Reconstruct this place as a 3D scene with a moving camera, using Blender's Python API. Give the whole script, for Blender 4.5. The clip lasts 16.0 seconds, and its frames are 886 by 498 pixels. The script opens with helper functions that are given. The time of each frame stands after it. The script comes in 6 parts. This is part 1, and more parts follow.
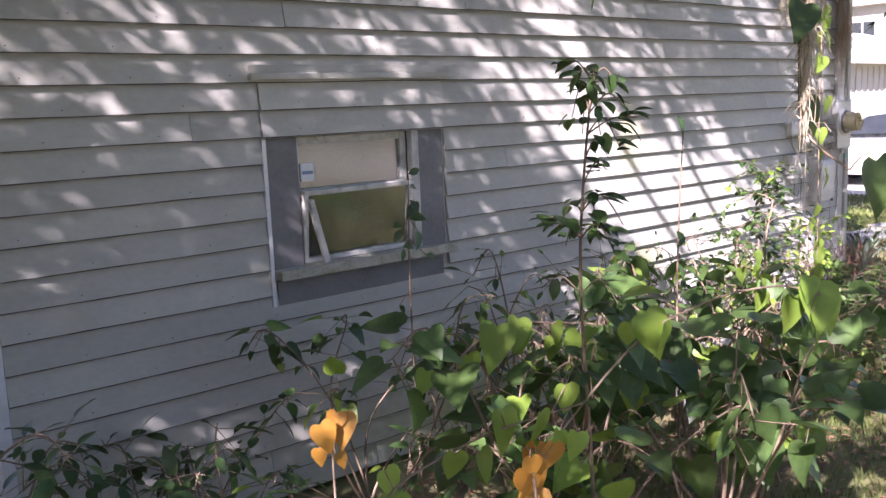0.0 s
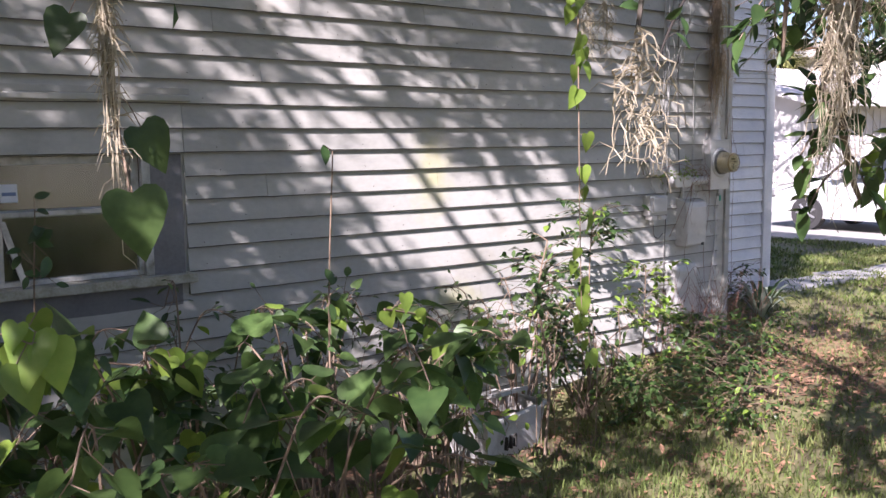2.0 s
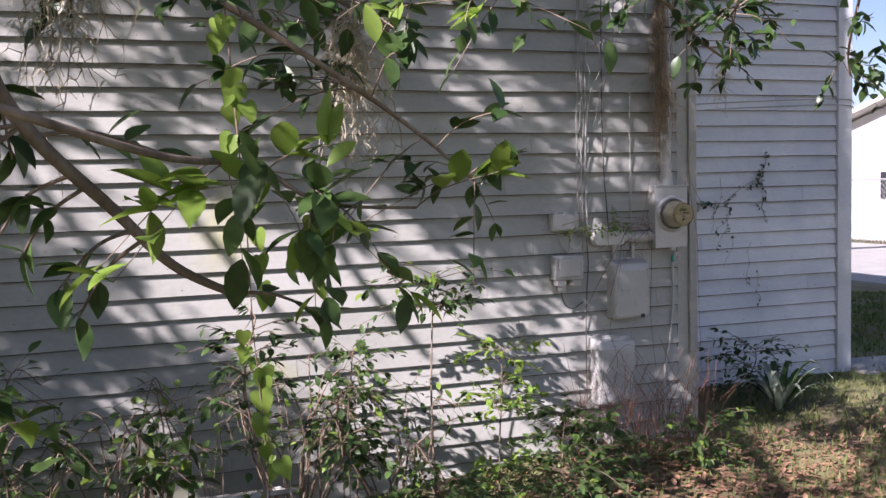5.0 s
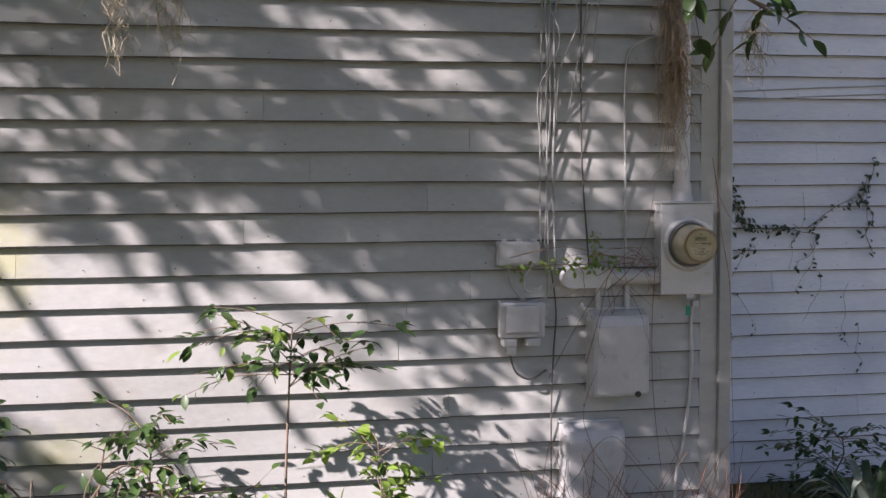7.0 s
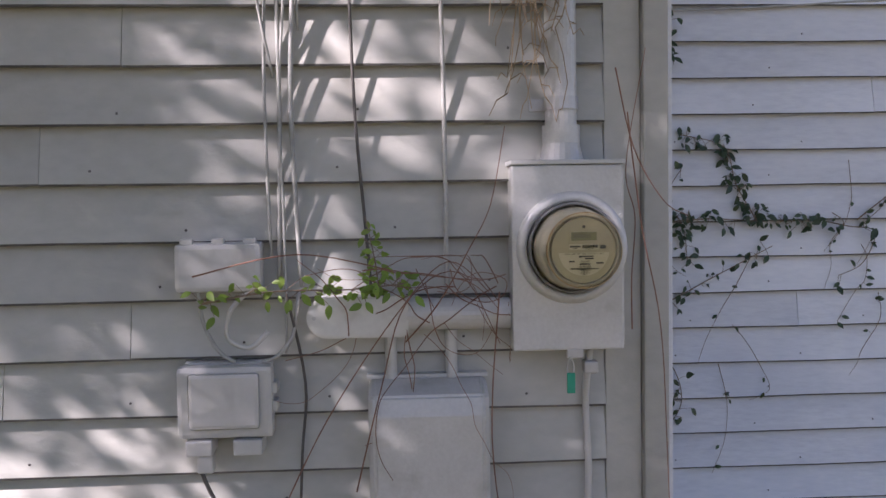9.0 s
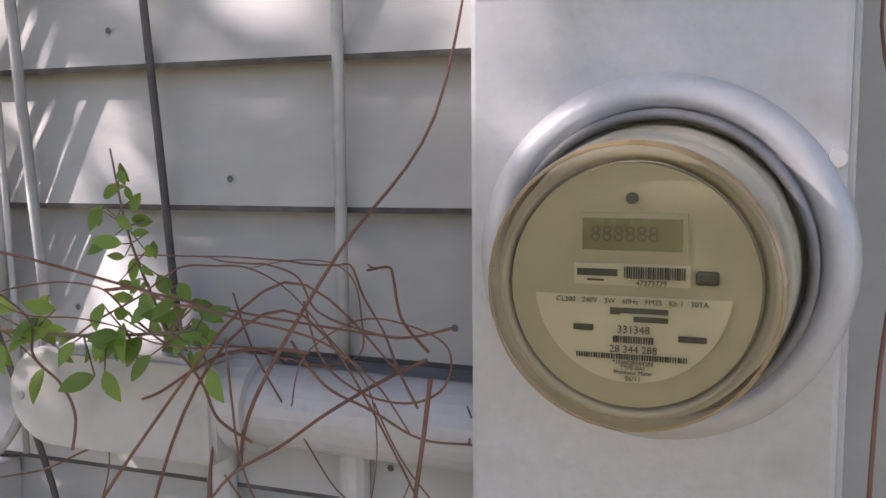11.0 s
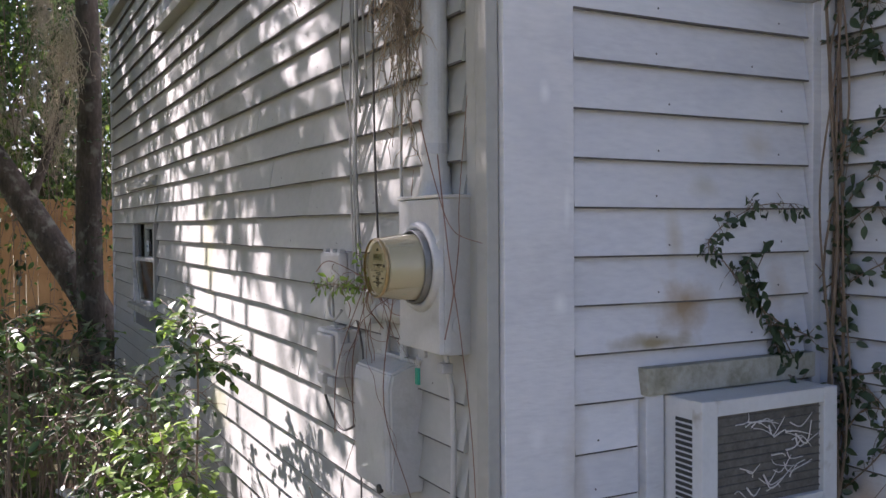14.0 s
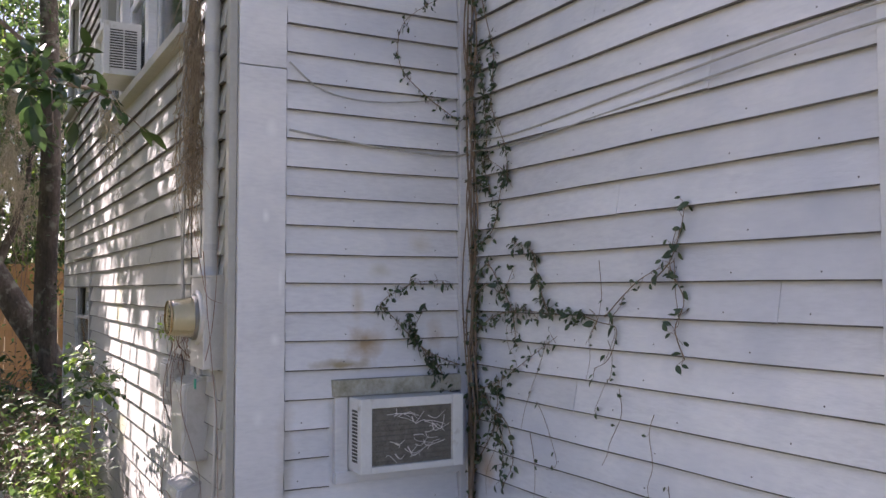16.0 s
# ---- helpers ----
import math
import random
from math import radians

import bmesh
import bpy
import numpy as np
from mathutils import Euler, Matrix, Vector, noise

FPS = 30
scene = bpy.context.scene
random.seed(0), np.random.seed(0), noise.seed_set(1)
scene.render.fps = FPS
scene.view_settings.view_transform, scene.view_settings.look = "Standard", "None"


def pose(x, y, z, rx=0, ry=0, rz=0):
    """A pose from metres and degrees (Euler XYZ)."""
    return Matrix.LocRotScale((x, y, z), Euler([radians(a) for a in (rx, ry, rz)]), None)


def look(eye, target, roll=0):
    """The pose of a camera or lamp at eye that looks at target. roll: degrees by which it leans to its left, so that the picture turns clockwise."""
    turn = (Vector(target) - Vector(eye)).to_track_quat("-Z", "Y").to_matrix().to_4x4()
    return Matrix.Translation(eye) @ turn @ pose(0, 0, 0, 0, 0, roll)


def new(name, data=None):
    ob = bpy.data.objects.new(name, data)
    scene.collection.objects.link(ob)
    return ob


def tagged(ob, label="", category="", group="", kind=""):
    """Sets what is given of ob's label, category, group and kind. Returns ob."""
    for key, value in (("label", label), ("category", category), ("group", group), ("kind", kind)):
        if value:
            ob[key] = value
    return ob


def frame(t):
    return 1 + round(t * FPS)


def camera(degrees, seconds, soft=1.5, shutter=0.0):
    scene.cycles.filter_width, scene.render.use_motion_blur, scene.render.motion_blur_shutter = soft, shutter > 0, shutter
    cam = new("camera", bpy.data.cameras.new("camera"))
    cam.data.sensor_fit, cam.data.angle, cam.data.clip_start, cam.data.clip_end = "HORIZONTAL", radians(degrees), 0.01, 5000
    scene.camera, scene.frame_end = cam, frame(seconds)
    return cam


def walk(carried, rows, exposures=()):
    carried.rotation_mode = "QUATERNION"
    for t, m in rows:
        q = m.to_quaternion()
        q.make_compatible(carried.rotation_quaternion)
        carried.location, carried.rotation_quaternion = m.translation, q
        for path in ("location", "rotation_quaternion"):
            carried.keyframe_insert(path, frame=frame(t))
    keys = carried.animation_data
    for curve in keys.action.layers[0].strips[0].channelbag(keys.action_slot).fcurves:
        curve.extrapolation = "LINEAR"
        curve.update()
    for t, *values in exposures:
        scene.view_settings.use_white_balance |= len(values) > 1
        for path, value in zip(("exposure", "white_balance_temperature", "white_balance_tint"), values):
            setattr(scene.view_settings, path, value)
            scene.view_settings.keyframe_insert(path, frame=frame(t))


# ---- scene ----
cam = camera(53.0, 16.0, soft=1.5)
# seconds, eye, yaw, pitch, roll
ROWS = [
    (0, -0.283, -0.113, 1.577, -39.88, -8.84, -2.42),
    (0.5, -0.037, -0.271, 1.557, -40.88, -8.73, -2.09),
    (1, 0.336, -0.354, 1.552, -41.68, -8.61, -2.18),
    (1.5, 0.710, -0.575, 1.526, -39.03, -7.60, -1.92),
    (2, 1.057, -0.882, 1.517, -36.35, -6.69, -0.73),
    (2.5, 1.493, -1.112, 1.523, -35.58, -6.23, -0.62),
    (3, 1.929, -1.371, 1.514, -33.01, -5.68, -0.54),
    (3.5, 2.389, -1.508, 1.525, -30.56, -5.63, -0.71),
    (3.7, 2.572, -1.538, 1.546, -29.07, -5.61, -1.07),
    (5.8, 4.317, -0.950, 1.536, -13.56, -3.13, -0.72),
    (6, 4.462, -0.826, 1.522, -12.80, -3.12, -0.56),
    (6.5, 4.797, -0.473, 1.526, -10.64, -3.07, -0.25),
    (7, 5.156, -0.115, 1.533, -8.32, -3.00, -0.43),
    (7.5, 5.472, 0.291, 1.503, -8.29, -2.77, -0.38),
    (8, 5.810, 0.688, 1.478, -4.48, -2.93, -1.06),
    (8.5, 6.061, 1.081, 1.450, -3.18, -3.02, -0.93),
    (9, 6.280, 1.512, 1.446, -3.15, -2.78, -0.91),
    (9.2, 6.358, 1.679, 1.432, -2.48, -2.79, -0.69),
    (11.5, 6.799, 2.734, 1.427, 31.95, -7.45, -1.10),
    (12, 6.993, 2.567, 1.401, 46.00, -4.88, -0.50),
    (12.5, 7.276, 2.448, 1.443, 56.88, -4.07, -0.50),
    (13, 7.686, 2.404, 1.440, 62.35, -2.75, -0.35),
    (13.5, 8.118, 2.326, 1.449, 62.77, -2.78, -0.70),
    (14, 8.521, 2.284, 1.458, 62.60, -1.48, -0.45),
    (14.5, 8.944, 2.262, 1.461, 63.10, -1.13, -0.30),
    (15, 9.342, 2.186, 1.471, 62.68, -0.32, 0.10),
    (15.5, 9.775, 2.318, 1.491, 63.05, 1.33, 0.05),
    (16, 10.194, 2.388, 1.473, 61.70, 2.61, 0.00),
]


def eye_pose(x, y, z, yaw, pitch, roll):
    a, p = radians(yaw), radians(pitch)
    way = Vector((-math.sin(a) * math.cos(p), math.cos(a) * math.cos(p), math.sin(p)))
    return look((x, y, z), Vector((x, y, z)) + way, roll)


walk(cam, [(r[0], eye_pose(*r[1:])) for r in ROWS], exposures=((0.0, 2.26, 6000, 37), (0.5, 2.03, 6000, 36), (1.5, 1.76, 6000, 34), (3.0, 1.43, 5850, 31), (3.7, 1.37, 5850, 31), (6.5, 1.28, 6050, 31), (8.0, 1.35, 6050, 31), (9.0, 1.80, 6050, 34), (11.4, 2.37, 6150, 33), (12.0, 2.09, 6150, 31), (12.6, 1.62, 6000, 31), (13.0, 1.75, 5800, 31), (13.5, 1.82, 5900, 31), (14.5, 1.94, 6200, 32), (16.0, 2.07, 6350, 34)))

# ---- world and sun ----
SUN = Vector((2.0, 1.0, -1.7)).normalized()
world = bpy.data.worlds.new("sky")
scene.world = world
world.use_nodes = True
_n = world.node_tree.nodes
sky = _n.new("ShaderNodeTexSky")
sky.sky_type, sky.sun_disc = "NISHITA", False
sky.sun_elevation = math.asin(-SUN.z)
sky.sun_rotation = math.atan2(-SUN.x, -SUN.y)
_n["Background"].inputs["Strength"].default_value = 0.055
world.node_tree.links.new(sky.outputs[0], _n["Background"].inputs[0])
sun_data = bpy.data.lights.new("sun", "SUN")
sun_data.energy, sun_data.angle, sun_data.color = 5.0, radians(0.55), (1.0, 0.94, 0.84)
sun = new("sun", sun_data)
sun.matrix_world = look((-12, -8, 14), Vector((-12, -8, 14)) + SUN)


# ---- materials ----
def material(name, colors, rough=0.6, scale=6.0, fine=60.0, bump=0.15, metal=0.0, spread=0.12, stretch=(1, 1, 1), stain=None, translucent=0.0, coat=0.0, spots=()):
    """Two noises mix the colours, a fine one roughens and bumps; spread varies the value from object to object or leaf to leaf."""
    m = bpy.data.materials.new(name)
    m.use_nodes = True
    t, L = m.node_tree.nodes, m.node_tree.links
    b = t["Principled BSDF"]
    co = t.new("ShaderNodeTexCoord")
    mp = t.new("ShaderNodeMapping")
    mp.inputs["Scale"].default_value = stretch
    geo = t.new("ShaderNodeNewGeometry")
    L.new(geo.outputs["Position"], mp.inputs["Vector"])
    n1 = t.new("ShaderNodeTexNoise")
    n1.inputs["Scale"].default_value, n1.inputs["Detail"].default_value = scale, 6
    n2 = t.new("ShaderNodeTexNoise")
    n2.inputs["Scale"].default_value, n2.inputs["Detail"].default_value = fine, 4
    for n in (n1, n2):
        L.new(mp.outputs[0], n.inputs["Vector"])
    ramp = t.new("ShaderNodeValToRGB")
    while len(ramp.color_ramp.elements) < len(colors):
        ramp.color_ramp.elements.new(0.5)
    for i, (e, c) in enumerate(zip(ramp.color_ramp.elements, colors)):
        e.position = 0.3 + 0.4 * i / max(1, len(colors) - 1)
        e.color = (*c, 1)
    mix = t.new("ShaderNodeMath")
    mix.operation = "MULTIPLY_ADD"
    L.new(n2.outputs["Fac"], mix.inputs[0])
    mix.inputs[1].default_value = 0.35
    add = t.new("ShaderNodeMath")
    add.operation = "MULTIPLY"
    add.inputs[1].default_value = 0.65
    L.new(n1.outputs["Fac"], add.inputs[0])
    L.new(add.outputs[0], mix.inputs[2])
    L.new(mix.outputs[0], ramp.inputs["Fac"])
    color = ramp.outputs["Color"]
    if stain:
        n3 = t.new("ShaderNodeTexNoise")
        n3.inputs["Scale"].default_value, n3.inputs["Detail"].default_value = stain[1], 5
        L.new(geo.outputs["Position"], n3.inputs["Vector"])
        r3 = t.new("ShaderNodeValToRGB")
        r3.color_ramp.elements[0].position, r3.color_ramp.elements[1].position = stain[2], stain[3]
        L.new(n3.outputs["Fac"], r3.inputs["Fac"])
        mx = t.new("ShaderNodeMix")
        mx.data_type = "RGBA"
        L.new(r3.outputs["Color"], mx.inputs["Factor"])
        L.new(color, mx.inputs["A"])
        mx.inputs["B"].default_value = (*stain[0], 1)
        color = mx.outputs["Result"]
    for centre, radii, tone, amount in spots:
        sub = t.new("ShaderNodeVectorMath")
        sub.operation = "SUBTRACT"
        L.new(geo.outputs["Position"], sub.inputs[0])
        sub.inputs[1].default_value = centre
        div = t.new("ShaderNodeVectorMath")
        div.operation = "DIVIDE"
        L.new(sub.outputs[0], div.inputs[0])
        div.inputs[1].default_value = radii
        ln = t.new("ShaderNodeVectorMath")
        ln.operation = "LENGTH"
        L.new(div.outputs[0], ln.inputs[0])
        n4 = t.new("ShaderNodeTexNoise")
        n4.inputs["Scale"].default_value, n4.inputs["Detail"].default_value = 14.0, 5
        L.new(geo.outputs["Position"], n4.inputs["Vector"])
        ad = t.new("ShaderNodeMath")
        ad.operation = "MULTIPLY_ADD"
        L.new(n4.outputs["Fac"], ad.inputs[0])
        ad.inputs[1].default_value = 1.3
        L.new(ln.outputs["Value"], ad.inputs[2])
        mr = t.new("ShaderNodeMapRange")
        mr.inputs["From Min"].default_value, mr.inputs["From Max"].default_value = 0.7, 1.6
        mr.inputs["To Min"].default_value, mr.inputs["To Max"].default_value = amount, 0.0
        L.new(ad.outputs[0], mr.inputs["Value"])
        sx = t.new("ShaderNodeMix")
        sx.data_type = "RGBA"
        L.new(mr.outputs[0], sx.inputs["Factor"])
        L.new(color, sx.inputs["A"])
        sx.inputs["B"].default_value = (*tone, 1)
        color = sx.outputs["Result"]
    if spread:
        oi = t.new("ShaderNodeObjectInfo")
        sm = t.new("ShaderNodeMath")
        sm.operation = "ADD"
        L.new(oi.outputs["Random"], sm.inputs[0])
        L.new(geo.outputs["Random Per Island"], sm.inputs[1])
        fr = t.new("ShaderNodeMath")
        fr.operation = "FRACT"
        L.new(sm.outputs[0], fr.inputs[0])
        rg = t.new("ShaderNodeMapRange")
        rg.inputs["To Min"].default_value, rg.inputs["To Max"].default_value = 1 - spread, 1 + spread
        L.new(fr.outputs[0], rg.inputs["Value"])
        hs = t.new("ShaderNodeHueSaturation")
        L.new(rg.outputs[0], hs.inputs["Value"])
        L.new(color, hs.inputs["Color"])
        color = hs.outputs["Color"]
    L.new(color, b.inputs["Base Color"])
    rr = t.new("ShaderNodeMapRange")
    rr.inputs["To Min"].default_value, rr.inputs["To Max"].default_value = max(0.02, rough - 0.12), min(1, rough + 0.12)
    L.new(n1.outputs["Fac"], rr.inputs["Value"])
    L.new(rr.outputs[0], b.inputs["Roughness"])
    b.inputs["Metallic"].default_value = metal
    b.inputs["Coat Weight"].default_value = coat
    if bump:
        bp = t.new("ShaderNodeBump")
        bp.inputs["Strength"].default_value, bp.inputs["Distance"].default_value = bump, 0.01
        L.new(mix.outputs[0], bp.inputs["Height"])
        L.new(bp.outputs[0], b.inputs["Normal"])
    if translucent:
        tr = t.new("ShaderNodeBsdfTranslucent")
        L.new(color, tr.inputs["Color"])
        ms = t.new("ShaderNodeMixShader")
        ms.inputs[0].default_value = translucent
        L.new(b.outputs[0], ms.inputs[1])
        L.new(tr.outputs[0], ms.inputs[2])
        L.new(ms.outputs[0], t["Material Output"].inputs[0])
    return m


def glass(name, tint=(0.9, 0.93, 0.92), rough=0.02, alpha=0.35, most=1.0):
    m = bpy.data.materials.new(name)
    m.use_nodes = True
    t, L = m.node_tree.nodes, m.node_tree.links
    gl, tr, ms, lw = (t.new(k) for k in ("ShaderNodeBsdfGlossy", "ShaderNodeBsdfTransparent", "ShaderNodeMixShader", "ShaderNodeFresnel"))
    gl.inputs["Roughness"].default_value = rough
    tr.inputs["Color"].default_value = (*tint, 1)
    mr = t.new("ShaderNodeMapRange")
    mr.inputs["To Min"].default_value, mr.inputs["To Max"].default_value = alpha * 0.3, most
    L.new(lw.outputs[0], mr.inputs["Value"])
    L.new(mr.outputs[0], ms.inputs[0])
    L.new(tr.outputs[0], ms.inputs[1])
    L.new(gl.outputs[0], ms.inputs[2])
    L.new(ms.outputs[0], t["Material Output"].inputs[0])
    return m


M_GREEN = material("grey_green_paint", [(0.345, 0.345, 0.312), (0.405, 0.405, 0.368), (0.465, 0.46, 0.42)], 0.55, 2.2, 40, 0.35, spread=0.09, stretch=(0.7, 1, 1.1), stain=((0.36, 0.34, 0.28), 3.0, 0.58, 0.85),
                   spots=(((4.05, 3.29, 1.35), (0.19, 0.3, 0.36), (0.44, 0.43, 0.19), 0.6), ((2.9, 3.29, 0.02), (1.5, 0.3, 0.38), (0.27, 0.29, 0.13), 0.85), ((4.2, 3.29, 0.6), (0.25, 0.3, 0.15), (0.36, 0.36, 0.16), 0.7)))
M_WHITE = material("white_paint", [(0.56, 0.57, 0.60), (0.68, 0.69, 0.71), (0.77, 0.77, 0.78)], 0.5, 2.6, 45, 0.5, spread=0.06, stretch=(0.5, 0.5, 2), stain=((0.50, 0.53, 0.59), 1.7, 0.50, 0.74),
                   spots=(((6.82, 3.83, 1.25), (0.2, 0.12, 0.085), (0.36, 0.25, 0.13), 0.9), ((6.82, 3.75, 1.17), (0.2, 0.16, 0.03), (0.30, 0.23, 0.10), 0.9), ((6.82, 3.80, 1.42), (0.2, 0.035, 0.13), (0.50, 0.44, 0.33), 0.6),
                          ((6.82, 4.08, 1.66), (0.2, 0.07, 0.05), (0.50, 0.45, 0.35), 0.55), ((6.82, 3.90, 1.55), (0.2, 0.06, 0.04), (0.45, 0.43, 0.33), 0.5), ((6.85, 3.5, 0.75), (0.2, 0.05, 0.4), (0.46, 0.42, 0.34), 0.6),
                          ((6.86, 3.41, 1.76), (0.1, 0.02, 0.035), (0.86, 0.87, 0.88), 0.9), ((6.86, 3.45, 1.28), (0.1, 0.025, 0.03), (0.86, 0.87, 0.88), 0.9), ((6.86, 3.39, 0.98), (0.1, 0.03, 0.05), (0.84, 0.85, 0.86), 0.8), ((6.86, 3.43, 2.1), (0.1, 0.03, 0.05), (0.84, 0.85, 0.86), 0.7), ((6.86, 3.47, 1.5), (0.1, 0.012, 0.07), (0.84, 0.85, 0.86), 0.8), ((6.98, 4.33, 0.72), (0.1, 0.2, 0.08), (0.40, 0.26, 0.12), 0.7), ((6.82, 4.16, 1.28), (0.2, 0.05, 0.1), (0.40, 0.28, 0.16), 0.6)))
# Lap shadow line painted onto the board lips, with grime; nail heads share it.
M_EDGE = material("lap_shadow_grimy_edge", [(0.05, 0.045, 0.045), (0.10, 0.095, 0.09), (0.2, 0.19, 0.18)], 0.85, 8, 60, 0.2, spread=0)
# Near-black colour stands in for shade: crawl gap, room floor, tub slots.
M_DARK = material("painted_void_dark", [(0.02, 0.02, 0.018), (0.04, 0.035, 0.03)], 0.9, 8, 50, 0.1, spread=0)
M_SHUTTER = material("weathered_panel_dim_room", [(0.12, 0.12, 0.125), (0.17, 0.17, 0.175), (0.2, 0.2, 0.2)], 0.7, 5, 60, 0.2)
M_CURTAIN = material("drab_curtain", [(0.13, 0.11, 0.075), (0.20, 0.17, 0.12)], 0.9, 6, 90, 0.2, stretch=(3, 1, 0.4))
M_BLUEBAND = material("blue_print", [(0.12, 0.18, 0.36), (0.2, 0.26, 0.42)], 0.5, 20, 90, 0.0)
M_STICKER = material("pale_sticker", [(0.62, 0.64, 0.68), (0.7, 0.72, 0.74)], 0.5, 20, 90, 0.0)
M_SILL = material("mossy_wood", [(0.20, 0.20, 0.13), (0.38, 0.37, 0.30), (0.5, 0.5, 0.45)], 0.8, 12, 70, 0.4)
M_SASH = material("weathered_white_sash", [(0.36, 0.36, 0.34), (0.52, 0.52, 0.49), (0.62, 0.62, 0.59)], 0.7, 16, 70, 0.3, spread=0.05, stain=((0.20, 0.19, 0.14), 12.0, 0.55, 0.8))
M_GREYBOX = material("painted_grey_metal", [(0.44, 0.44, 0.42), (0.50, 0.50, 0.48), (0.56, 0.56, 0.54)], 0.34, 7, 130, 0.22, spread=0.03, coat=0.35, stain=((0.37, 0.365, 0.335), 14.0, 0.56, 0.8))
M_PLASTIC = material("grey_plastic", [(0.46, 0.455, 0.43), (0.53, 0.52, 0.495)], 0.45, 10, 90, 0.05, spread=0.03, stain=((0.38, 0.37, 0.33), 12.0, 0.6, 0.85))
M_TUB = material("weathered_grey_plastic", [(0.40, 0.40, 0.38), (0.55, 0.55, 0.52)], 0.6, 9, 70, 0.1, spread=0, stain=((0.14, 0.13, 0.1), 6.0, 0.5, 0.75))
M_PLATE = material("worn_galvanised_plate", [(0.50, 0.50, 0.48), (0.60, 0.60, 0.58)], 0.38, 9, 90, 0.1, metal=0.25, spread=0, stain=((0.36, 0.35, 0.32), 12.0, 0.6, 0.85))
M_CABLE = material("grey_cable", [(0.30, 0.30, 0.28), (0.45, 0.45, 0.42)], 0.55, 20, 80, 0.05)
M_BLACKCABLE = material("dark_cable", [(0.06, 0.055, 0.05), (0.12, 0.11, 0.1)], 0.6, 20, 80, 0.05)
M_ACWHITE = material("aged_white_enamel", [(0.62, 0.63, 0.62), (0.74, 0.75, 0.74)], 0.4, 8, 70, 0.05, spread=0.02, stain=((0.40, 0.37, 0.30), 14.0, 0.62, 0.8))
M_FIN = material("dirty_aluminium_fin", [(0.10, 0.093, 0.08), (0.20, 0.19, 0.165)], 0.5, 30, 120, 0.1, metal=0.4)
M_SCRATCH = material("bent_bright_fin", [(0.6, 0.58, 0.54), (0.75, 0.73, 0.7)], 0.4, 30, 100, 0.05)
M_GRASS = material("grass", [(0.07, 0.12, 0.025), (0.13, 0.17, 0.04), (0.24, 0.23, 0.09)], 0.7, 3, 40, 0.0, spread=0.35, translucent=0.3)
M_SOIL = material("lawn_soil", [(0.09, 0.11, 0.035), (0.15, 0.15, 0.06), (0.24, 0.19, 0.10)], 0.95, 1.6, 30, 0.8, spread=0, stain=((0.12, 0.085, 0.055), 1.1, 0.48, 0.66))
M_LEAF = material("green_leaf", [(0.055, 0.105, 0.03), (0.085, 0.15, 0.042), (0.12, 0.195, 0.058)], 0.42, 14, 60, 0.1, spread=0.4, translucent=0.42)
M_LIME = material("lime_leaf", [(0.16, 0.28, 0.04), (0.26, 0.36, 0.06)], 0.45, 14, 60, 0.1, spread=0.25, translucent=0.4)
M_ORANGE = material("orange_leaf", [(0.40, 0.18, 0.025), (0.50, 0.27, 0.045)], 0.5, 20, 60, 0.1, spread=0.15, translucent=0.35)
M_DARKLEAF = material("dark_leaf", [(0.03, 0.065, 0.02), (0.06, 0.11, 0.03)], 0.38, 14, 60, 0.1, spread=0.35, translucent=0.28)
M_IVY = material("ivy_leaf", [(0.03, 0.055, 0.025), (0.065, 0.10, 0.045)], 0.45, 20, 60, 0.1, spread=0.3, translucent=0.2)
M_STRAP = material("pale_strap_leaf", [(0.20, 0.25, 0.18), (0.30, 0.35, 0.28)], 0.4, 10, 60, 0.05, spread=0.2, translucent=0.2)
M_MOSS = material("spanish_moss", [(0.42, 0.36, 0.25), (0.60, 0.54, 0.40)], 0.9, 20, 80, 0.0, spread=0.25, translucent=0.3)
M_DRYMOSS = material("dry_brown_moss", [(0.28, 0.21, 0.135), (0.46, 0.37, 0.255)], 0.9, 20, 80, 0.0, spread=0.3, translucent=0.25)
M_BARK = material("rough_bark", [(0.03, 0.024, 0.018), (0.075, 0.06, 0.045), (0.15, 0.125, 0.1)], 0.9, 9, 50, 1.0, stretch=(1, 1, 0.4), stain=((0.20, 0.195, 0.15), 9.0, 0.55, 0.68))
M_LIMB = material("pale_limb_bark", [(0.10, 0.075, 0.055), (0.22, 0.165, 0.12), (0.36, 0.29, 0.22)], 0.85, 14, 60, 0.8, stretch=(1, 1, 0.5))
M_DARKTWIG = material("dark_twig_bark", [(0.015, 0.012, 0.01), (0.05, 0.04, 0.032)], 0.9, 20, 60, 0.4)
M_TWIG = material("brown_twig", [(0.13, 0.09, 0.06), (0.27, 0.20, 0.14)], 0.8, 20, 60, 0.2)
M_REDVINE = material("red_brown_vine", [(0.14, 0.06, 0.04), (0.26, 0.14, 0.09)], 0.7, 20, 60, 0.1)
M_LITTER = material("dry_leaf_litter", [(0.17, 0.09, 0.05), (0.34, 0.20, 0.12)], 0.85, 20, 60, 0.1, spread=0.4)
M_FENCE = material("cedar_fence", [(0.34, 0.18, 0.07), (0.44, 0.25, 0.10), (0.5, 0.3, 0.13)], 0.7, 4, 50, 0.3, spread=0.15, stretch=(1, 1, 0.25))
M_CONCRETE = material("concrete", [(0.27, 0.265, 0.25), (0.37, 0.36, 0.335)], 0.9, 4, 60, 0.3, spread=0.05)
M_STUCCO = material("white_stucco", [(0.44, 0.43, 0.41), (0.52, 0.50, 0.48)], 0.85, 4, 60, 0.3, spread=0)
